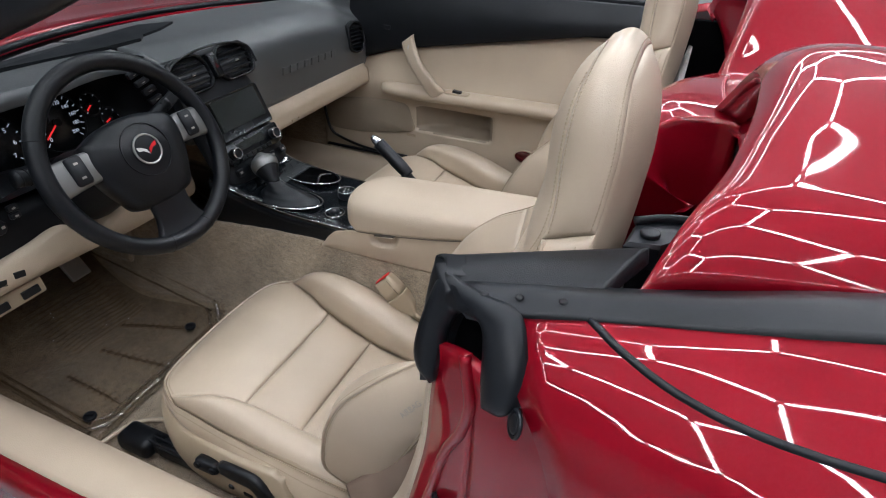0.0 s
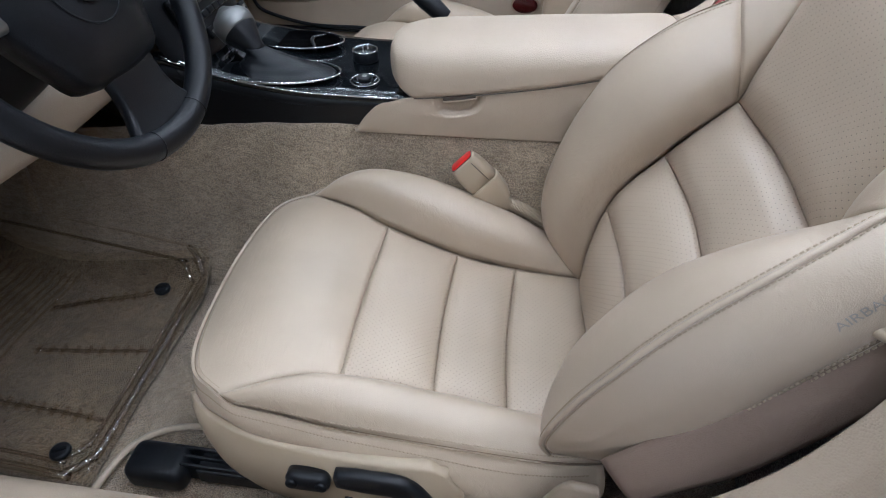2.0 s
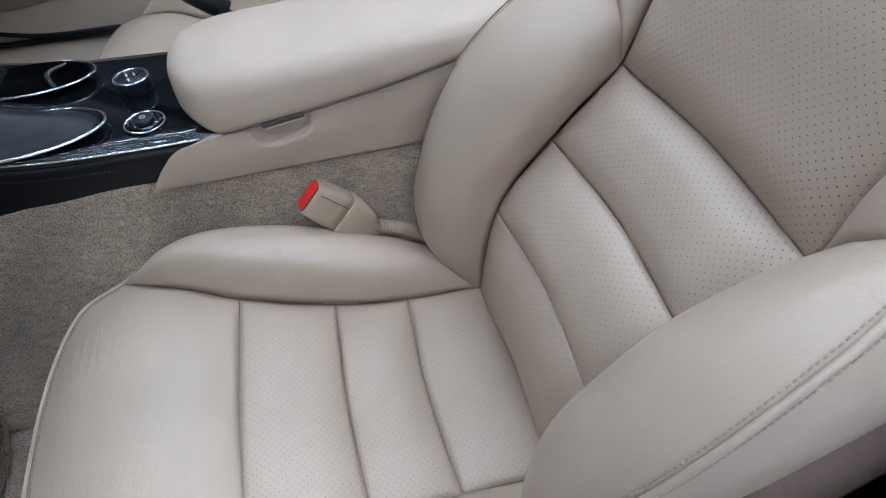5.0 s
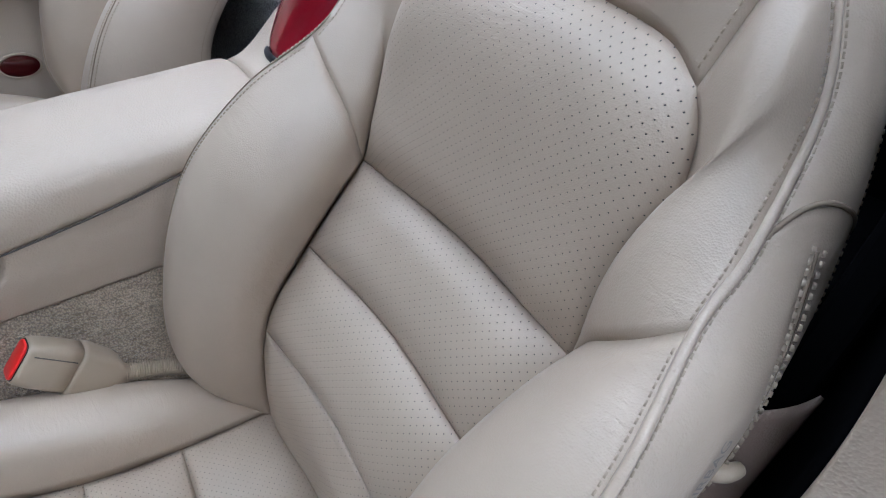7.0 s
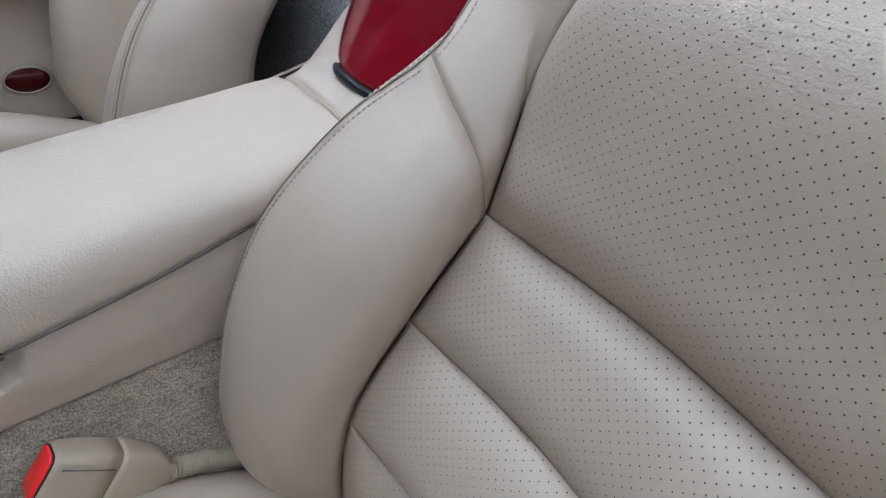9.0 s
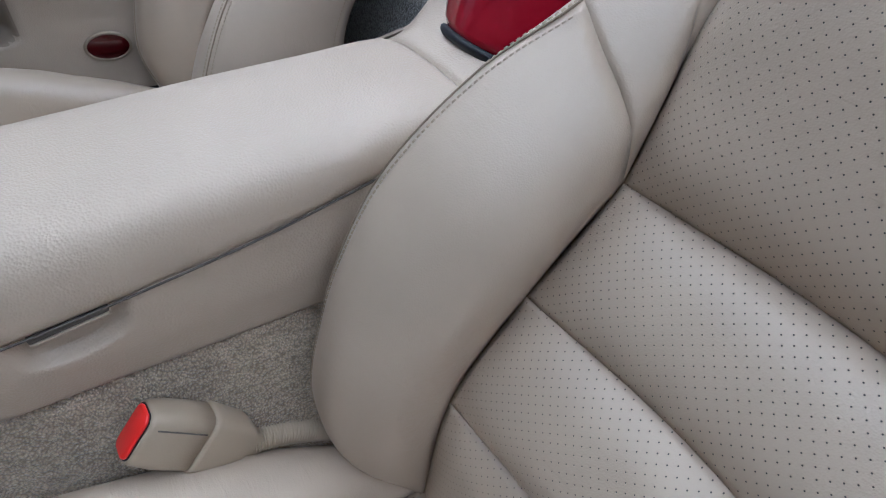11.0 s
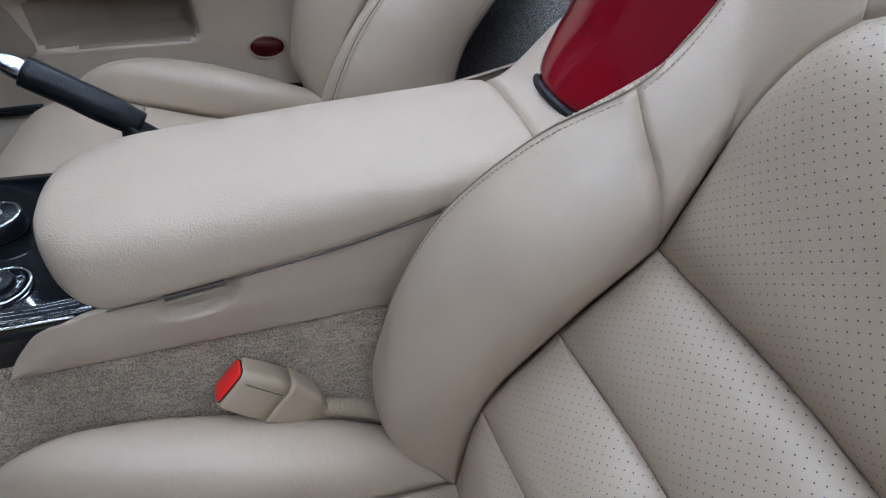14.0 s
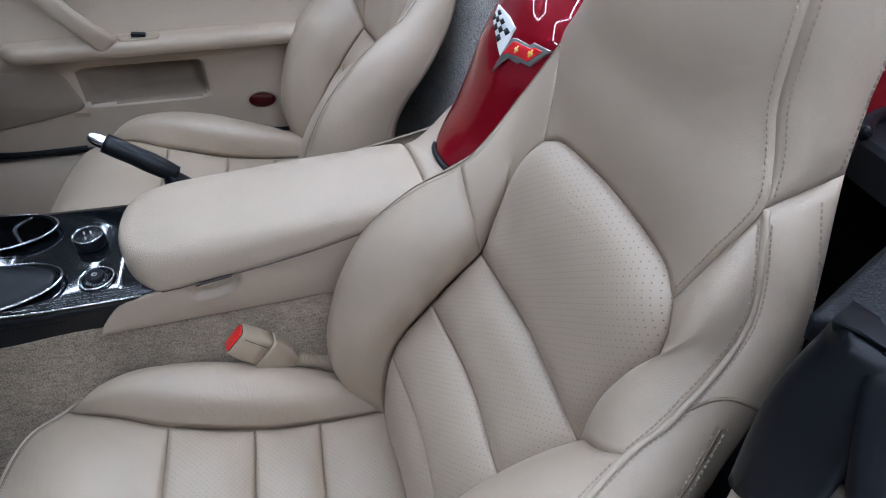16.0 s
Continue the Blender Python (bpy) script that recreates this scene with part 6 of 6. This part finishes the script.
loft("speaker_grille", [[V(XD + 0.006 - h, cy + (y - cy) * k, cz + (z - cz) * k) for y, z, _ in so] for k, h in ((1.0, 0.0), (1.0, 0.007), (0.985, 0.010), (0.95, 0.011), (0.5, 0.016), (0.02, 0.017))], M_GRILLE, door, "tan speaker grille")
box("speaker_badge", (0.003, 0.036, 0.010), pose(XD - 0.006, 0.272, 0.437), M_HARD, door, "small plain speaker badge", 0.001)
disc("courtesy_reflector", 0.035, 0.008, frame_pose((XD - 0.002, -0.152, 0.432), (0, 1, 0), (-0.1, 0, 1)) @ Matrix.Diagonal((1, 0.66, 1, 1)), M_REDLENS, door, "dark red round reflector", bevel=0.002)
ring("reflector_rim", 0.036, 0.003, frame_pose((XD - 0.004, -0.152, 0.432), (0, 1, 0), (-0.1, 0, 1)), M_HARD, door, squash=0.67)
tube("front_seal", [(0.69, 0.629, 0.50), (0.69, 0.627, 0.472), (0.69, 0.613, 0.41), (0.69, 0.578, 0.382), (0.69, 0.456, 0.354), (0.69, 0.289, 0.352)], 0.005, M_RUBBER, door, "black rubber door seal", n=50)
box("lower_seal", (0.036, 1.1, 0.007), pose(XD + 0.012, 0.09, 0.338), M_RUBBER, door, bevel=0.004)

# the driver's door is the same door mirrored, and stands wide open
open_door = copy_thing(door, pose(-0.80, 0.66, 0, 0, 0, -66) @ pose(0.80, -0.66, 0) @ Matrix.Diagonal((-1, 1, 1, 1)) @ pose(0.72, 0.1, 0.33))
tagged(open_door, "wide open red door with tan inner panel and black top", "car door")

# ---- sills and rear quarter trims ----
for s, nm in ((-1, "door_sill"), (1, "door_sill")):
    edge_x = 0.786 if s < 0 else 0.803
    sill = thing(nm, (s * 0.72, 0.1, 0.2), "tan moulded door sill beside the seat", "door sill", kind="structure")
    k = 1 if s < 0 else 0.985
    lower = 0.0 if s < 0 else 0.075
    yr = [1.0, 0.5, 0.1, -0.25, -0.40]
    rows_patch("sill_cover", [[(s * 0.648 * k, y, 0.19) for y in yr], [(s * 0.664 * k, y, 0.29 - 0.6 * lower) for y in yr], [(s * 0.684 * k, y, 0.366 - lower) for y in yr],
                              [(s * 0.715 * k, y, 0.398 - lower) for y in yr], [(s * (edge_x - 0.043) * k, y, 0.408 - lower) for y in yr], [(s * edge_x * k, y, 0.402 - lower) for y in yr]], 40, 30, M_VINYL, sill, out=(-s, 0, 0.8), sink=0.006)
quarter_trim = thing("quarter_trim", (-0.67, -0.40, 0.4), "tan curved trim behind the door opening", "trim panel")
def cut(r):
    return r[:4] + [(r[4][0], r[4][1], 0.80), (r[5][0] - 0.005, r[5][1], 0.85)]


inn = [(-0.658, -0.24, 0.372), (-0.672, -0.303, 0.445), (-0.676, -0.375, 0.56), (-0.672, -0.412, 0.70), (-0.660, -0.420, 0.82), (-0.650, -0.425, 0.91)]
mid_ = [(-0.715, -0.26, 0.398), (-0.712, -0.315, 0.45), (-0.699, -0.388, 0.56), (-0.694, -0.418, 0.70), (-0.686, -0.425, 0.82), (-0.675, -0.43, 0.91)]
out_ = [(-0.785, -0.28, 0.402), (-0.748, -0.335, 0.45), (-0.720, -0.390, 0.56), (-0.713, -0.425, 0.70), (-0.707, -0.436, 0.82), (-0.695, -0.44, 0.91)]
deep = [(-0.63, -0.34, 0.30), (-0.64, -0.44, 0.42), (-0.64, -0.48, 0.56), (-0.635, -0.50, 0.70), (-0.63, -0.50, 0.82), (-0.63, -0.50, 0.91)]
rows_patch("trim_skin", [cut(inn), cut(mid_), cut(out_)], 40, 24, M_VINYL, quarter_trim, out=(-0.3, 1, 0.2), sink=0.006)

# added black sheet that paints the shade between trim and seat back
inner_shade = thing("inner_quarter_shade", (-0.64, -0.5, 0.4), "matt black sheet for the shade behind the seat", "trim panel")
rows_patch("panel_skin", [[(p[0] + 0.0, p[1] - 0.16, p[2]) for p in deep], [(p[0], p[1] - 0.03, p[2]) for p in deep], [(p[0] + 0.004, p[1] - 0.012, p[2]) for p in inn]], 30, 14, M_DEEPSHADE, inner_shade, out=(1, 0.3, 0), sink=0.004)

# ---- rear pillar head, seals and mouldings ----
pillar = thing("pillar_trim", (-0.69, -0.47, 0.85), "black rubber seal and cap at the door opening's rear corner", "door seal")
cap = [[(-0.640, -0.425, 0.928), (-0.612, -0.50, 0.936), (-0.580, -0.602, 0.950)], [(-0.662, -0.437, 0.932), (-0.640, -0.51, 0.943), (-0.622, -0.590, 0.954)], [(-0.682, -0.452, 0.927), (-0.676, -0.51, 0.940), (-0.664, -0.575, 0.949)]]
rows_patch("top_cap", cap, 24, 16, M_BLACK, pillar, "satin black top cap", sink=0.016)
core = [[(-0.642, -0.445, 0.935), (-0.640, -0.440, 0.88), (-0.648, -0.438, 0.80)], [(-0.656, -0.420, 0.935), (-0.655, -0.411, 0.88), (-0.664, -0.409, 0.812)], [(-0.690, -0.448, 0.928), (-0.695, -0.428, 0.88), (-0.700, -0.424, 0.815)]]
rows_patch("seal_core", core, 16, 14, M_RUBBER, pillar, out=(0, 1, 0.3), sink=0.03)
# one moulded arch: front leg, top band and rear flap round a dark hollow
arch_out = [(-0.715, -0.441, 0.832), (-0.713, -0.427, 0.846), (-0.706, -0.421, 0.866), (-0.688, -0.423, 0.897), (-0.673, -0.429, 0.922), (-0.670, -0.439, 0.932), (-0.681, -0.459, 0.934), (-0.694, -0.485, 0.937), (-0.702, -0.508, 0.940), (-0.714, -0.523, 0.939), (-0.731, -0.533, 0.923), (-0.743, -0.539, 0.904), (-0.754, -0.538, 0.885)]
arch_in = [(-0.711, -0.446, 0.834), (-0.704, -0.448, 0.847), (-0.695, -0.450, 0.865), (-0.690, -0.451, 0.883), (-0.689, -0.454, 0.895), (-0.688, -0.459, 0.903), (-0.692, -0.470, 0.910), (-0.700, -0.481, 0.915), (-0.713, -0.489, 0.915), (-0.726, -0.494, 0.907), (-0.738, -0.498, 0.896), (-0.747, -0.501, 0.885), (-0.757, -0.506, 0.872)]
pillow("corner_seal", arch_out, arch_in, [arch_out[0], arch_in[0]], [arch_out[-1], (-0.760, -0.524, 0.873), arch_in[-1]], 0.011, M_RUBBER, pillar, (-1, 0.3, 0.5), "thick moulded rubber corner", n=90, m=18, sharp=(14, 3.0), sink=0.014, wrinkle=0.0008)
# back of the hollow, with its shading given as near-black colour
rows_patch("seal_hollow", [[(-0.671, -0.445, 0.905), (-0.671, -0.468, 0.915), (-0.690, -0.499, 0.922)], [(-0.675, -0.449, 0.866), (-0.668, -0.477, 0.87), (-0.698, -0.504, 0.894)], [(-0.694, -0.453, 0.827), (-0.698, -0.484, 0.842), (-0.718, -0.512, 0.863)]], 20, 14, M_DEEPSHADE, pillar, "matt black patch for the shade in the rubber corner's hollow", out=(-0.6, 0.8, 0), sink=0.012)
for p in ((-0.691, -0.512, 0.9415), (-0.689, -0.548, 0.9475), (-0.693, -0.482, 0.9365)):
    disc("seal_screw", 0.0040, 0.002, pose(*p), M_BLACK, pillar, bevel=0.001, seg=16)
belt = thing("belt_moulding", (-0.69, -1.2, 0.95), "black rubber moulding between deck and rear wing", "moulding")
rows_patch("moulding", [[(-0.668, -0.443, 0.924), (-0.655, -0.50, 0.935), (-0.655, -0.571, 0.946), (-0.646, -0.66, 0.964), (-0.633, -0.76, 0.985), (-0.60, -1.0, 1.010), (-0.57, -1.6, 1.0), (-0.52, -2.2, 0.95)],
                        [(-0.686, -0.448, 0.930), (-0.682, -0.50, 0.940), (-0.679, -0.571, 0.954), (-0.670, -0.66, 0.973), (-0.658, -0.76, 0.994), (-0.628, -1.0, 1.018), (-0.60, -1.6, 1.008), (-0.545, -2.2, 0.957)],
                        [(-0.706, -0.464, 0.924), (-0.708, -0.50, 0.932), (-0.702, -0.571, 0.946), (-0.701, -0.66, 0.967), (-0.694, -0.76, 0.990), (-0.656, -1.0, 1.012), (-0.628, -1.6, 1.002), (-0.573, -2.2, 0.95)]], 50, 12, M_RUBBER, belt, sink=0.02)
hinge = thing("deck_hinge", (-0.53, -0.6, 0.93), "black hinge of the folding top", "hinge")
plate = [(-0.555, -0.578), (-0.548, -0.612), (-0.515, -0.640), (-0.490, -0.648), (-0.488, -0.615), (-0.512, -0.583)]
loft("hinge_plate", [[V(x, y, z) for x, y in plate] for z in (0.905, 0.930)] + [[V(-0.519 + (x + 0.519) * 0.9, -0.613 + (y + 0.613) * 0.9, 0.934) for x, y in plate]], M_RUBBER, hinge, smooth=False)
tube("hinge_arm", [(-0.512, -0.583, 0.937), (-0.494, -0.612, 0.937), (-0.489, -0.650, 0.939)], 0.005, M_BLACK, hinge, "black steel hinge arm", n=16)
disc("hinge_pin", 0.010, 0.006, pose(-0.530, -0.600, 0.936), M_RUBBER, hinge, bevel=0.002)

# ---- windscreen, its frame and the bonnet beyond ----
screen = thing("windscreen", (0, 0.95, 0.92), "raked windscreen with black frame", "windscreen")
rows_patch("screen_glass", [[(-0.70, 0.54, 0.885), (-0.35, 0.76, 0.89), (0, 0.83, 0.892), (0.35, 0.76, 0.89), (0.72, 0.54, 0.885)], [(-0.60, 0.0, 1.165), (-0.3, 0.14, 1.19), (0.02, 0.19, 1.20), (0.34, 0.14, 1.19), (0.64, 0.0, 1.165)]], 30, 16, M_GLASS, screen, out=(0, 1, 0.5), sink=0.004)
for s in (-1, 1):
    tube("screen_pillar", [(s * 0.755 + 0.02, 0.62, 0.86), (s * 0.72 + 0.02, 0.30, 1.02), (s * 0.675 + 0.02, 0.05, 1.12), (s * 0.62 + 0.02, -0.03, 1.165)], 0.026, M_RUBBER, screen, "black windscreen pillar", n=20, sides=14)
tube("screen_header", [(-0.60, -0.03, 1.165), (0.02, 0.17, 1.20), (0.64, -0.03, 1.165)], 0.026, M_BLACK, screen, n=24, sides=14)
tube("screen_foot_seal", [(-0.70, 0.545, 0.885), (-0.35, 0.765, 0.89), (0, 0.835, 0.892), (0.35, 0.765, 0.89), (0.72, 0.545, 0.885)], 0.008, M_RUBBER, screen, "black lower screen seal", n=40)
bonnet = thing("bonnet", (0, 1.6, 0.85), "gloss red bonnet beyond the windscreen", "bonnet")
rows_patch("bonnet_skin", [[(-0.80, 0.62, 0.875), (0, 0.90, 0.885), (0.82, 0.62, 0.875)], [(-0.90, 1.3, 0.86), (0, 1.35, 0.88), (0.92, 1.3, 0.86)], [(-0.85, 2.3, 0.68), (0, 2.4, 0.70), (0.85, 2.3, 0.68)]], 40, 30, M_PAINT, bonnet, sink=0.02)
# ---- seat belt buckle ----
buckle = thing("seat_belt_buckle", (-0.158, -0.08, 0.42), "tan seat belt buckle with a red release button", "seat belt buckle")
bd = Vector((0.0, 0.71, 0.70)).normalized()
bm_pose = frame_pose((-0.159, -0.0765, 0.4695), tuple(bd), (0.16, -0.69, 0.70))


def buckle_ring(s, w, h, k=4):
    return [np.array(bm_pose @ Vector((s, y, z))) for y, z in round_rect(w, h, min(w, h) * 0.28, k)]


loft("shell", [buckle_ring(-0.108, 0.020, 0.018), buckle_ring(-0.096, 0.023, 0.020), buckle_ring(-0.090, 0.036, 0.024), buckle_ring(-0.080, 0.046, 0.028), buckle_ring(-0.060, 0.052, 0.031), buckle_ring(-0.052, 0.0545, 0.033), buckle_ring(-0.0478, 0.0545, 0.033), buckle_ring(-0.0472, 0.051, 0.030)], M_HARD, buckle, "tan plastic lower shell")
loft("upper_shell", [buckle_ring(-0.0465, 0.0520, 0.0305), buckle_ring(-0.03, 0.0520, 0.031), buckle_ring(-0.016, 0.0505, 0.031), buckle_ring(-0.002, 0.0465, 0.0295), buckle_ring(0.002, 0.0445, 0.0275), buckle_ring(0.0025, 0.041, 0.024)], M_HARD, buckle, "tan plastic upper shell")
loft("button_frame", [buckle_ring(0.0015, 0.0415, 0.0245), buckle_ring(0.0032, 0.041, 0.024)], M_RUBBER, buckle, "black rim round the button", smooth=False)
loft("release_button", [buckle_ring(0.0025, 0.0395, 0.0220), buckle_ring(0.0048, 0.039, 0.0215), buckle_ring(0.0056, 0.0365, 0.019)], M_RED, buckle, "red release button")
tube("shell_split", [bm_pose @ Vector((q, 0.0135, -0.0158)) for q in (-0.044, -0.03, -0.016, -0.004)], 0.0006, M_SEAM, buckle, "dark split line of the shell", n=16, sides=6)
stalk = spline([bm_pose @ Vector((-0.102, 0, 0)), (-0.160, -0.180, 0.388), (-0.163, -0.213, 0.372), (-0.168, -0.25, 0.352)], 225)
tube("stalk", stalk, [0.0098 + 0.0014 * math.sin(i * 1.257) for i in range(225)], M_HARD, buckle, "ribbed tan stalk", n=None, sides=12)

# ---- shoulder belt at the outer side of the seat ----
belt_s = thing("seat_belt", (-0.64, -0.33, 0.40), "brown-grey seat belt webbing along the seat's outer side", "seat belt")
lower_edge = spline([(-0.628, -0.288, 0.352), (-0.641, -0.301, 0.380), (-0.648, -0.306, 0.415), (-0.650, -0.322, 0.446), (-0.651, -0.365, 0.490), (-0.651, -0.394, 0.538), (-0.651, -0.430, 0.612), (-0.650, -0.462, 0.70)], 44)
upper_edge = spline([(-0.612, -0.240, 0.405), (-0.622, -0.252, 0.425), (-0.626, -0.266, 0.455), (-0.627, -0.290, 0.487), (-0.627, -0.320, 0.525), (-0.628, -0.350, 0.570), (-0.629, -0.385, 0.625), (-0.630, -0.415, 0.70)], 44)
P = np.array([[lower_edge[i] * (1 - t) + upper_edge[i] * t + V(-0.004 * math.sin(math.pi * t), 0, 0) for t in np.linspace(0, 1, 10)] for i in range(44)])
grid_mesh("webbing", P[6:], M_WEBBING, belt_s, sink=0.0025, out=(-1, 0.2, 0))
tube("belt_guide", [(-0.628, -0.400, 0.670), (-0.637, -0.400, 0.672), (-0.643, -0.406, 0.672), (-0.645, -0.415, 0.670)], [0.0045, 0.0055, 0.005, 0.004], M_HARD, belt_s, "cream plastic belt guide", n=20, sides=10)
sleeve = []
for t in np.linspace(0, 1, 14):
    c = V(-0.638, -0.220, 0.292) * (1 - t) + V(-0.630, -0.251, 0.404) * t
    w = (0.048 + 0.010 * math.sin(math.pi * min(1, t * 1.2))) * (1 if t < 0.85 else 1 - 0.35 * ((t - 0.85) / 0.15) ** 2) * (0.8 + 0.2 * min(1, t / 0.15))
    sleeve.append([c + V(-0.10, -0.94, 0.10) * a + V(-0.95, 0.10, 0.25) * b for a, b in round_rect(w, 0.013 - 0.005 * t, 0.0060 - 0.0023 * t, 5)])
loft("anchor_cover", sleeve, M_SLEEVE, belt_s, "tan leather sleeve over the belt anchor, colour darkened for shade")
disc("anchor_eye", 0.009, 0.003, look((-0.647, -0.222, 0.302), (-1.2, -0.1, 0.6)) @ Matrix.Diagonal((1.6, 0.7, 1, 1)), M_RUBBER, belt_s, "dark oval eye in the sleeve", bevel=0.0006)
box("anchor_bracket", (0.012, 0.03, 0.10), pose(-0.634, -0.218, 0.245), M_BLACK, belt_s, "black steel bracket", bevel=0.003)

# ---- floor mats ----
def floor_mat(x0, x1, y0, y1, z, label, pad):
    mat_ = thing("floor_mat", ((x0 + x1) / 2, (y0 + y1) / 2, z), label, "floor mat", "floor mats")

    def zz(x, y):
        return z + 0.065 * max(0, (0.275 - abs(x)) / 0.085) ** 2 + 0.13 * max(0, (y - 0.62) / 0.3) ** 2 + 0.004 * noise.noise(Vector((x * 9, y * 9, 3)))

    outline = [(x, y) for x, y in round_rect(x1 - x0, y1 - y0, 0.05, 6)]
    cx, cy = (x0 + x1) / 2, (y0 + y1) / 2
    n, m = 44, 44
    P = np.array([[(x, y, zz(x, y)) for y in np.linspace(y0, y1, m)] for x in np.linspace(x0, x1, n)])
    grid_mesh("carpet_mat", P - V(0, 0, 0.006), M_MATPILE, mat_, "worn tan carpet mat", sink=0.006, out=(0, 0, 1))
    P2 = P + V(0, 0, 0.006)
    grid_mesh("clear_sheet", P2, M_VINYLCLEAR, mat_, "clear vinyl cover sheet", sink=0.004, out=(0, 0, 1))
    for inset, rad in ((0.004, 0.0055), (0.022, 0.003)):
        loop = [(cx + x * (1 - 2 * inset / (x1 - x0)), cy + y * (1 - 2 * inset / (y1 - y0))) for x, y in outline]
        loop = spline([(x, y, zz(x, y) + 0.008) for x, y in loop + loop[:1]], 160)[:-1]
        tube("rim_bead", loop, rad, M_BEAD, mat_, n=None, sides=8, closed=True)
    side = -1 if x0 < 0 else 1
    for (xa, ya), (xb, yb) in (((0.268, 0.462), (0.329, 0.624)), ((0.396, 0.403), (0.418, 0.591)), ((0.526, 0.411), (0.517, 0.588))):
        pts = [(side * (xa + (xb - xa) * t), ya + (yb - ya) * t) for t in np.linspace(0, 1, 10)]
        rb = tube("rib", [(x, y, zz(x, y) + 0.009) for x, y in pts], 0.0035, M_BEAD, mat_, n=24, sides=6)
        for x, y in pts[1:]:
            box("rib_bridge", (0.018, 0.003, 0.006), pose(x, y, zz(x, y) + 0.010), M_VINYLCLEAR, rb, bevel=0)
    for k in range(14):
        y = y0 + 0.235 + 0.014 * k
        tube("heel_ridge", [(x, y + 0.02 * math.sin((x - x0) * 8), zz(x, y) + 0.008) for x in np.linspace(x0 + 0.16, x1 - 0.06, 8)], 0.002, M_VINYLCLEAR, mat_, n=20, sides=5)
    for gx, gy in pad:
        d = disc("mat_button", 0.014, 0.009, pose(gx, gy, zz(gx, gy) + 0.010), M_RUBBER, mat_, "black round mat fastener", bevel=0.003, seg=24)
        box("button_bar", (0.004, 0.020, 0.003), pose(gx, gy, zz(gx, gy) + 0.0155, 0, 0, 30), M_BLACK, d, bevel=0.0005)
    return mat_


floor_mat(-0.615, -0.19, 0.385, 0.90, 0.208, "clear ribbed vinyl sheet over a stained tan carpet mat", ((-0.262, 0.456), (-0.581, 0.44)))
floor_mat(0.19, 0.615, 0.385, 0.90, 0.208, "clear ribbed vinyl sheet over a tan carpet mat, unstained", ((0.262, 0.456), (0.581, 0.44)))
# cord edge of the carpet in front of the seat rail
cord = thing("carpet_edging", (-0.55, 0.3, 0.2), "pale bound edge of the carpet beside the seat rail", "carpet edging")
tube("cord", [(-0.625, 0.372, 0.202), (-0.59, 0.366, 0.202), (-0.553, 0.355, 0.202), (-0.525, 0.325, 0.202), (-0.510, 0.280, 0.202), (-0.505, 0.22, 0.202)], 0.005, M_VINYL, cord, n=40)

# ---- badge on the spine ----
badge2 = thing("crossed_flag_badge", (-0.03, -0.52, 0.82), "chrome-edged enamel badge of two crossed flags on the red spine", "badge")


def on_spine(u, s, lift):
    """A place above the spine's curved skin."""
    at, nrm = nearest_on(spine_skin, spine_point(u, s))
    return np.array(at) + np.array(nrm) * lift * (1 if nrm.y + nrm.z > 0 else -1)


def flag(name, outline, low, high, mat, label="", grow=1.0):
    o = np.array(outline, float)
    o = o.mean(0) + (o - o.mean(0)) * grow
    fine = np.vstack([o[k] + (o[(k + 1) % len(o)] - o[k]) * t for k in range(len(o)) for t in (0, 0.5)])
    mid_ = fine.mean(0)
    rings = [[on_spine(u, s, h) for u, s in mid_ + (fine - mid_) * k] for k, h in ((1, low), (1, high - 0.0008), (0.95, high), (0.5, high + 0.0006), (0.04, high + 0.001))]
    return loft(name, rings, mat, badge2, label, smooth=False)


CHECKED = [(0.50, 0.556), (0.22, 0.557), (0.0, 0.555), (-0.26, 0.540), (-0.29, 0.490), (-0.32, 0.438), (-0.10, 0.464), (0.08, 0.484), (0.40, 0.511)]
REDFLAG = [(-0.28, 0.384), (-0.30, 0.450), (-0.32, 0.510), (-0.42, 0.519), (-0.68, 0.526), (-0.70, 0.540), (-0.95, 0.544), (-0.82, 0.471), (-0.66, 0.465), (-0.62, 0.456), (-0.40, 0.453)]
FIELD = [(-0.32, 0.447), (-0.40, 0.504), (-0.48, 0.512), (-0.73, 0.518), (-0.76, 0.528), (-0.86, 0.529), (-0.77, 0.480), (-0.62, 0.477), (-0.42, 0.466)]
flag("flag_checked", CHECKED, -0.001, 0.0035, M_WHITE, "white flag with black checks")
for r in range(5):
    for c in range(3):
        if (r + c) % 2:
            continue

        def in_flag(a, b):
            # a along the flag, b across it
            return (-0.11 + 0.53 * a) * (1 - b) + (-0.25 + 0.55 * a) * b, (0.469 + 0.050 * a) * (1 - b) + (0.520 + 0.031 * a) * b

        a0, a1, b0, b1 = r / 5, (r + 0.95) / 5, c / 3, (c + 0.95) / 3
        flag("check", [in_flag(a0, b0), in_flag(a1, b0), in_flag(a1, b1), in_flag(a0, b1)], 0.003, 0.0052, M_RUBBER)
flag("flag_red", REDFLAG, -0.001, 0.0035, M_SILVER, "chrome-edged red flag")
flag("flag_field", FIELD, 0.003, 0.0052, M_REDENAMEL, "red enamel field")
for u, v in ((-0.54, 0.492), (-0.75, 0.506)):
    for du, dv in ((0.035, 0.005), (0.012, 0.013)):
        flag("emblem_mark", [(u - du, v - dv), (u + du, v - dv), (u + du, v + dv), (u - du, v + dv)], 0.005, 0.0062, M_GOLD)
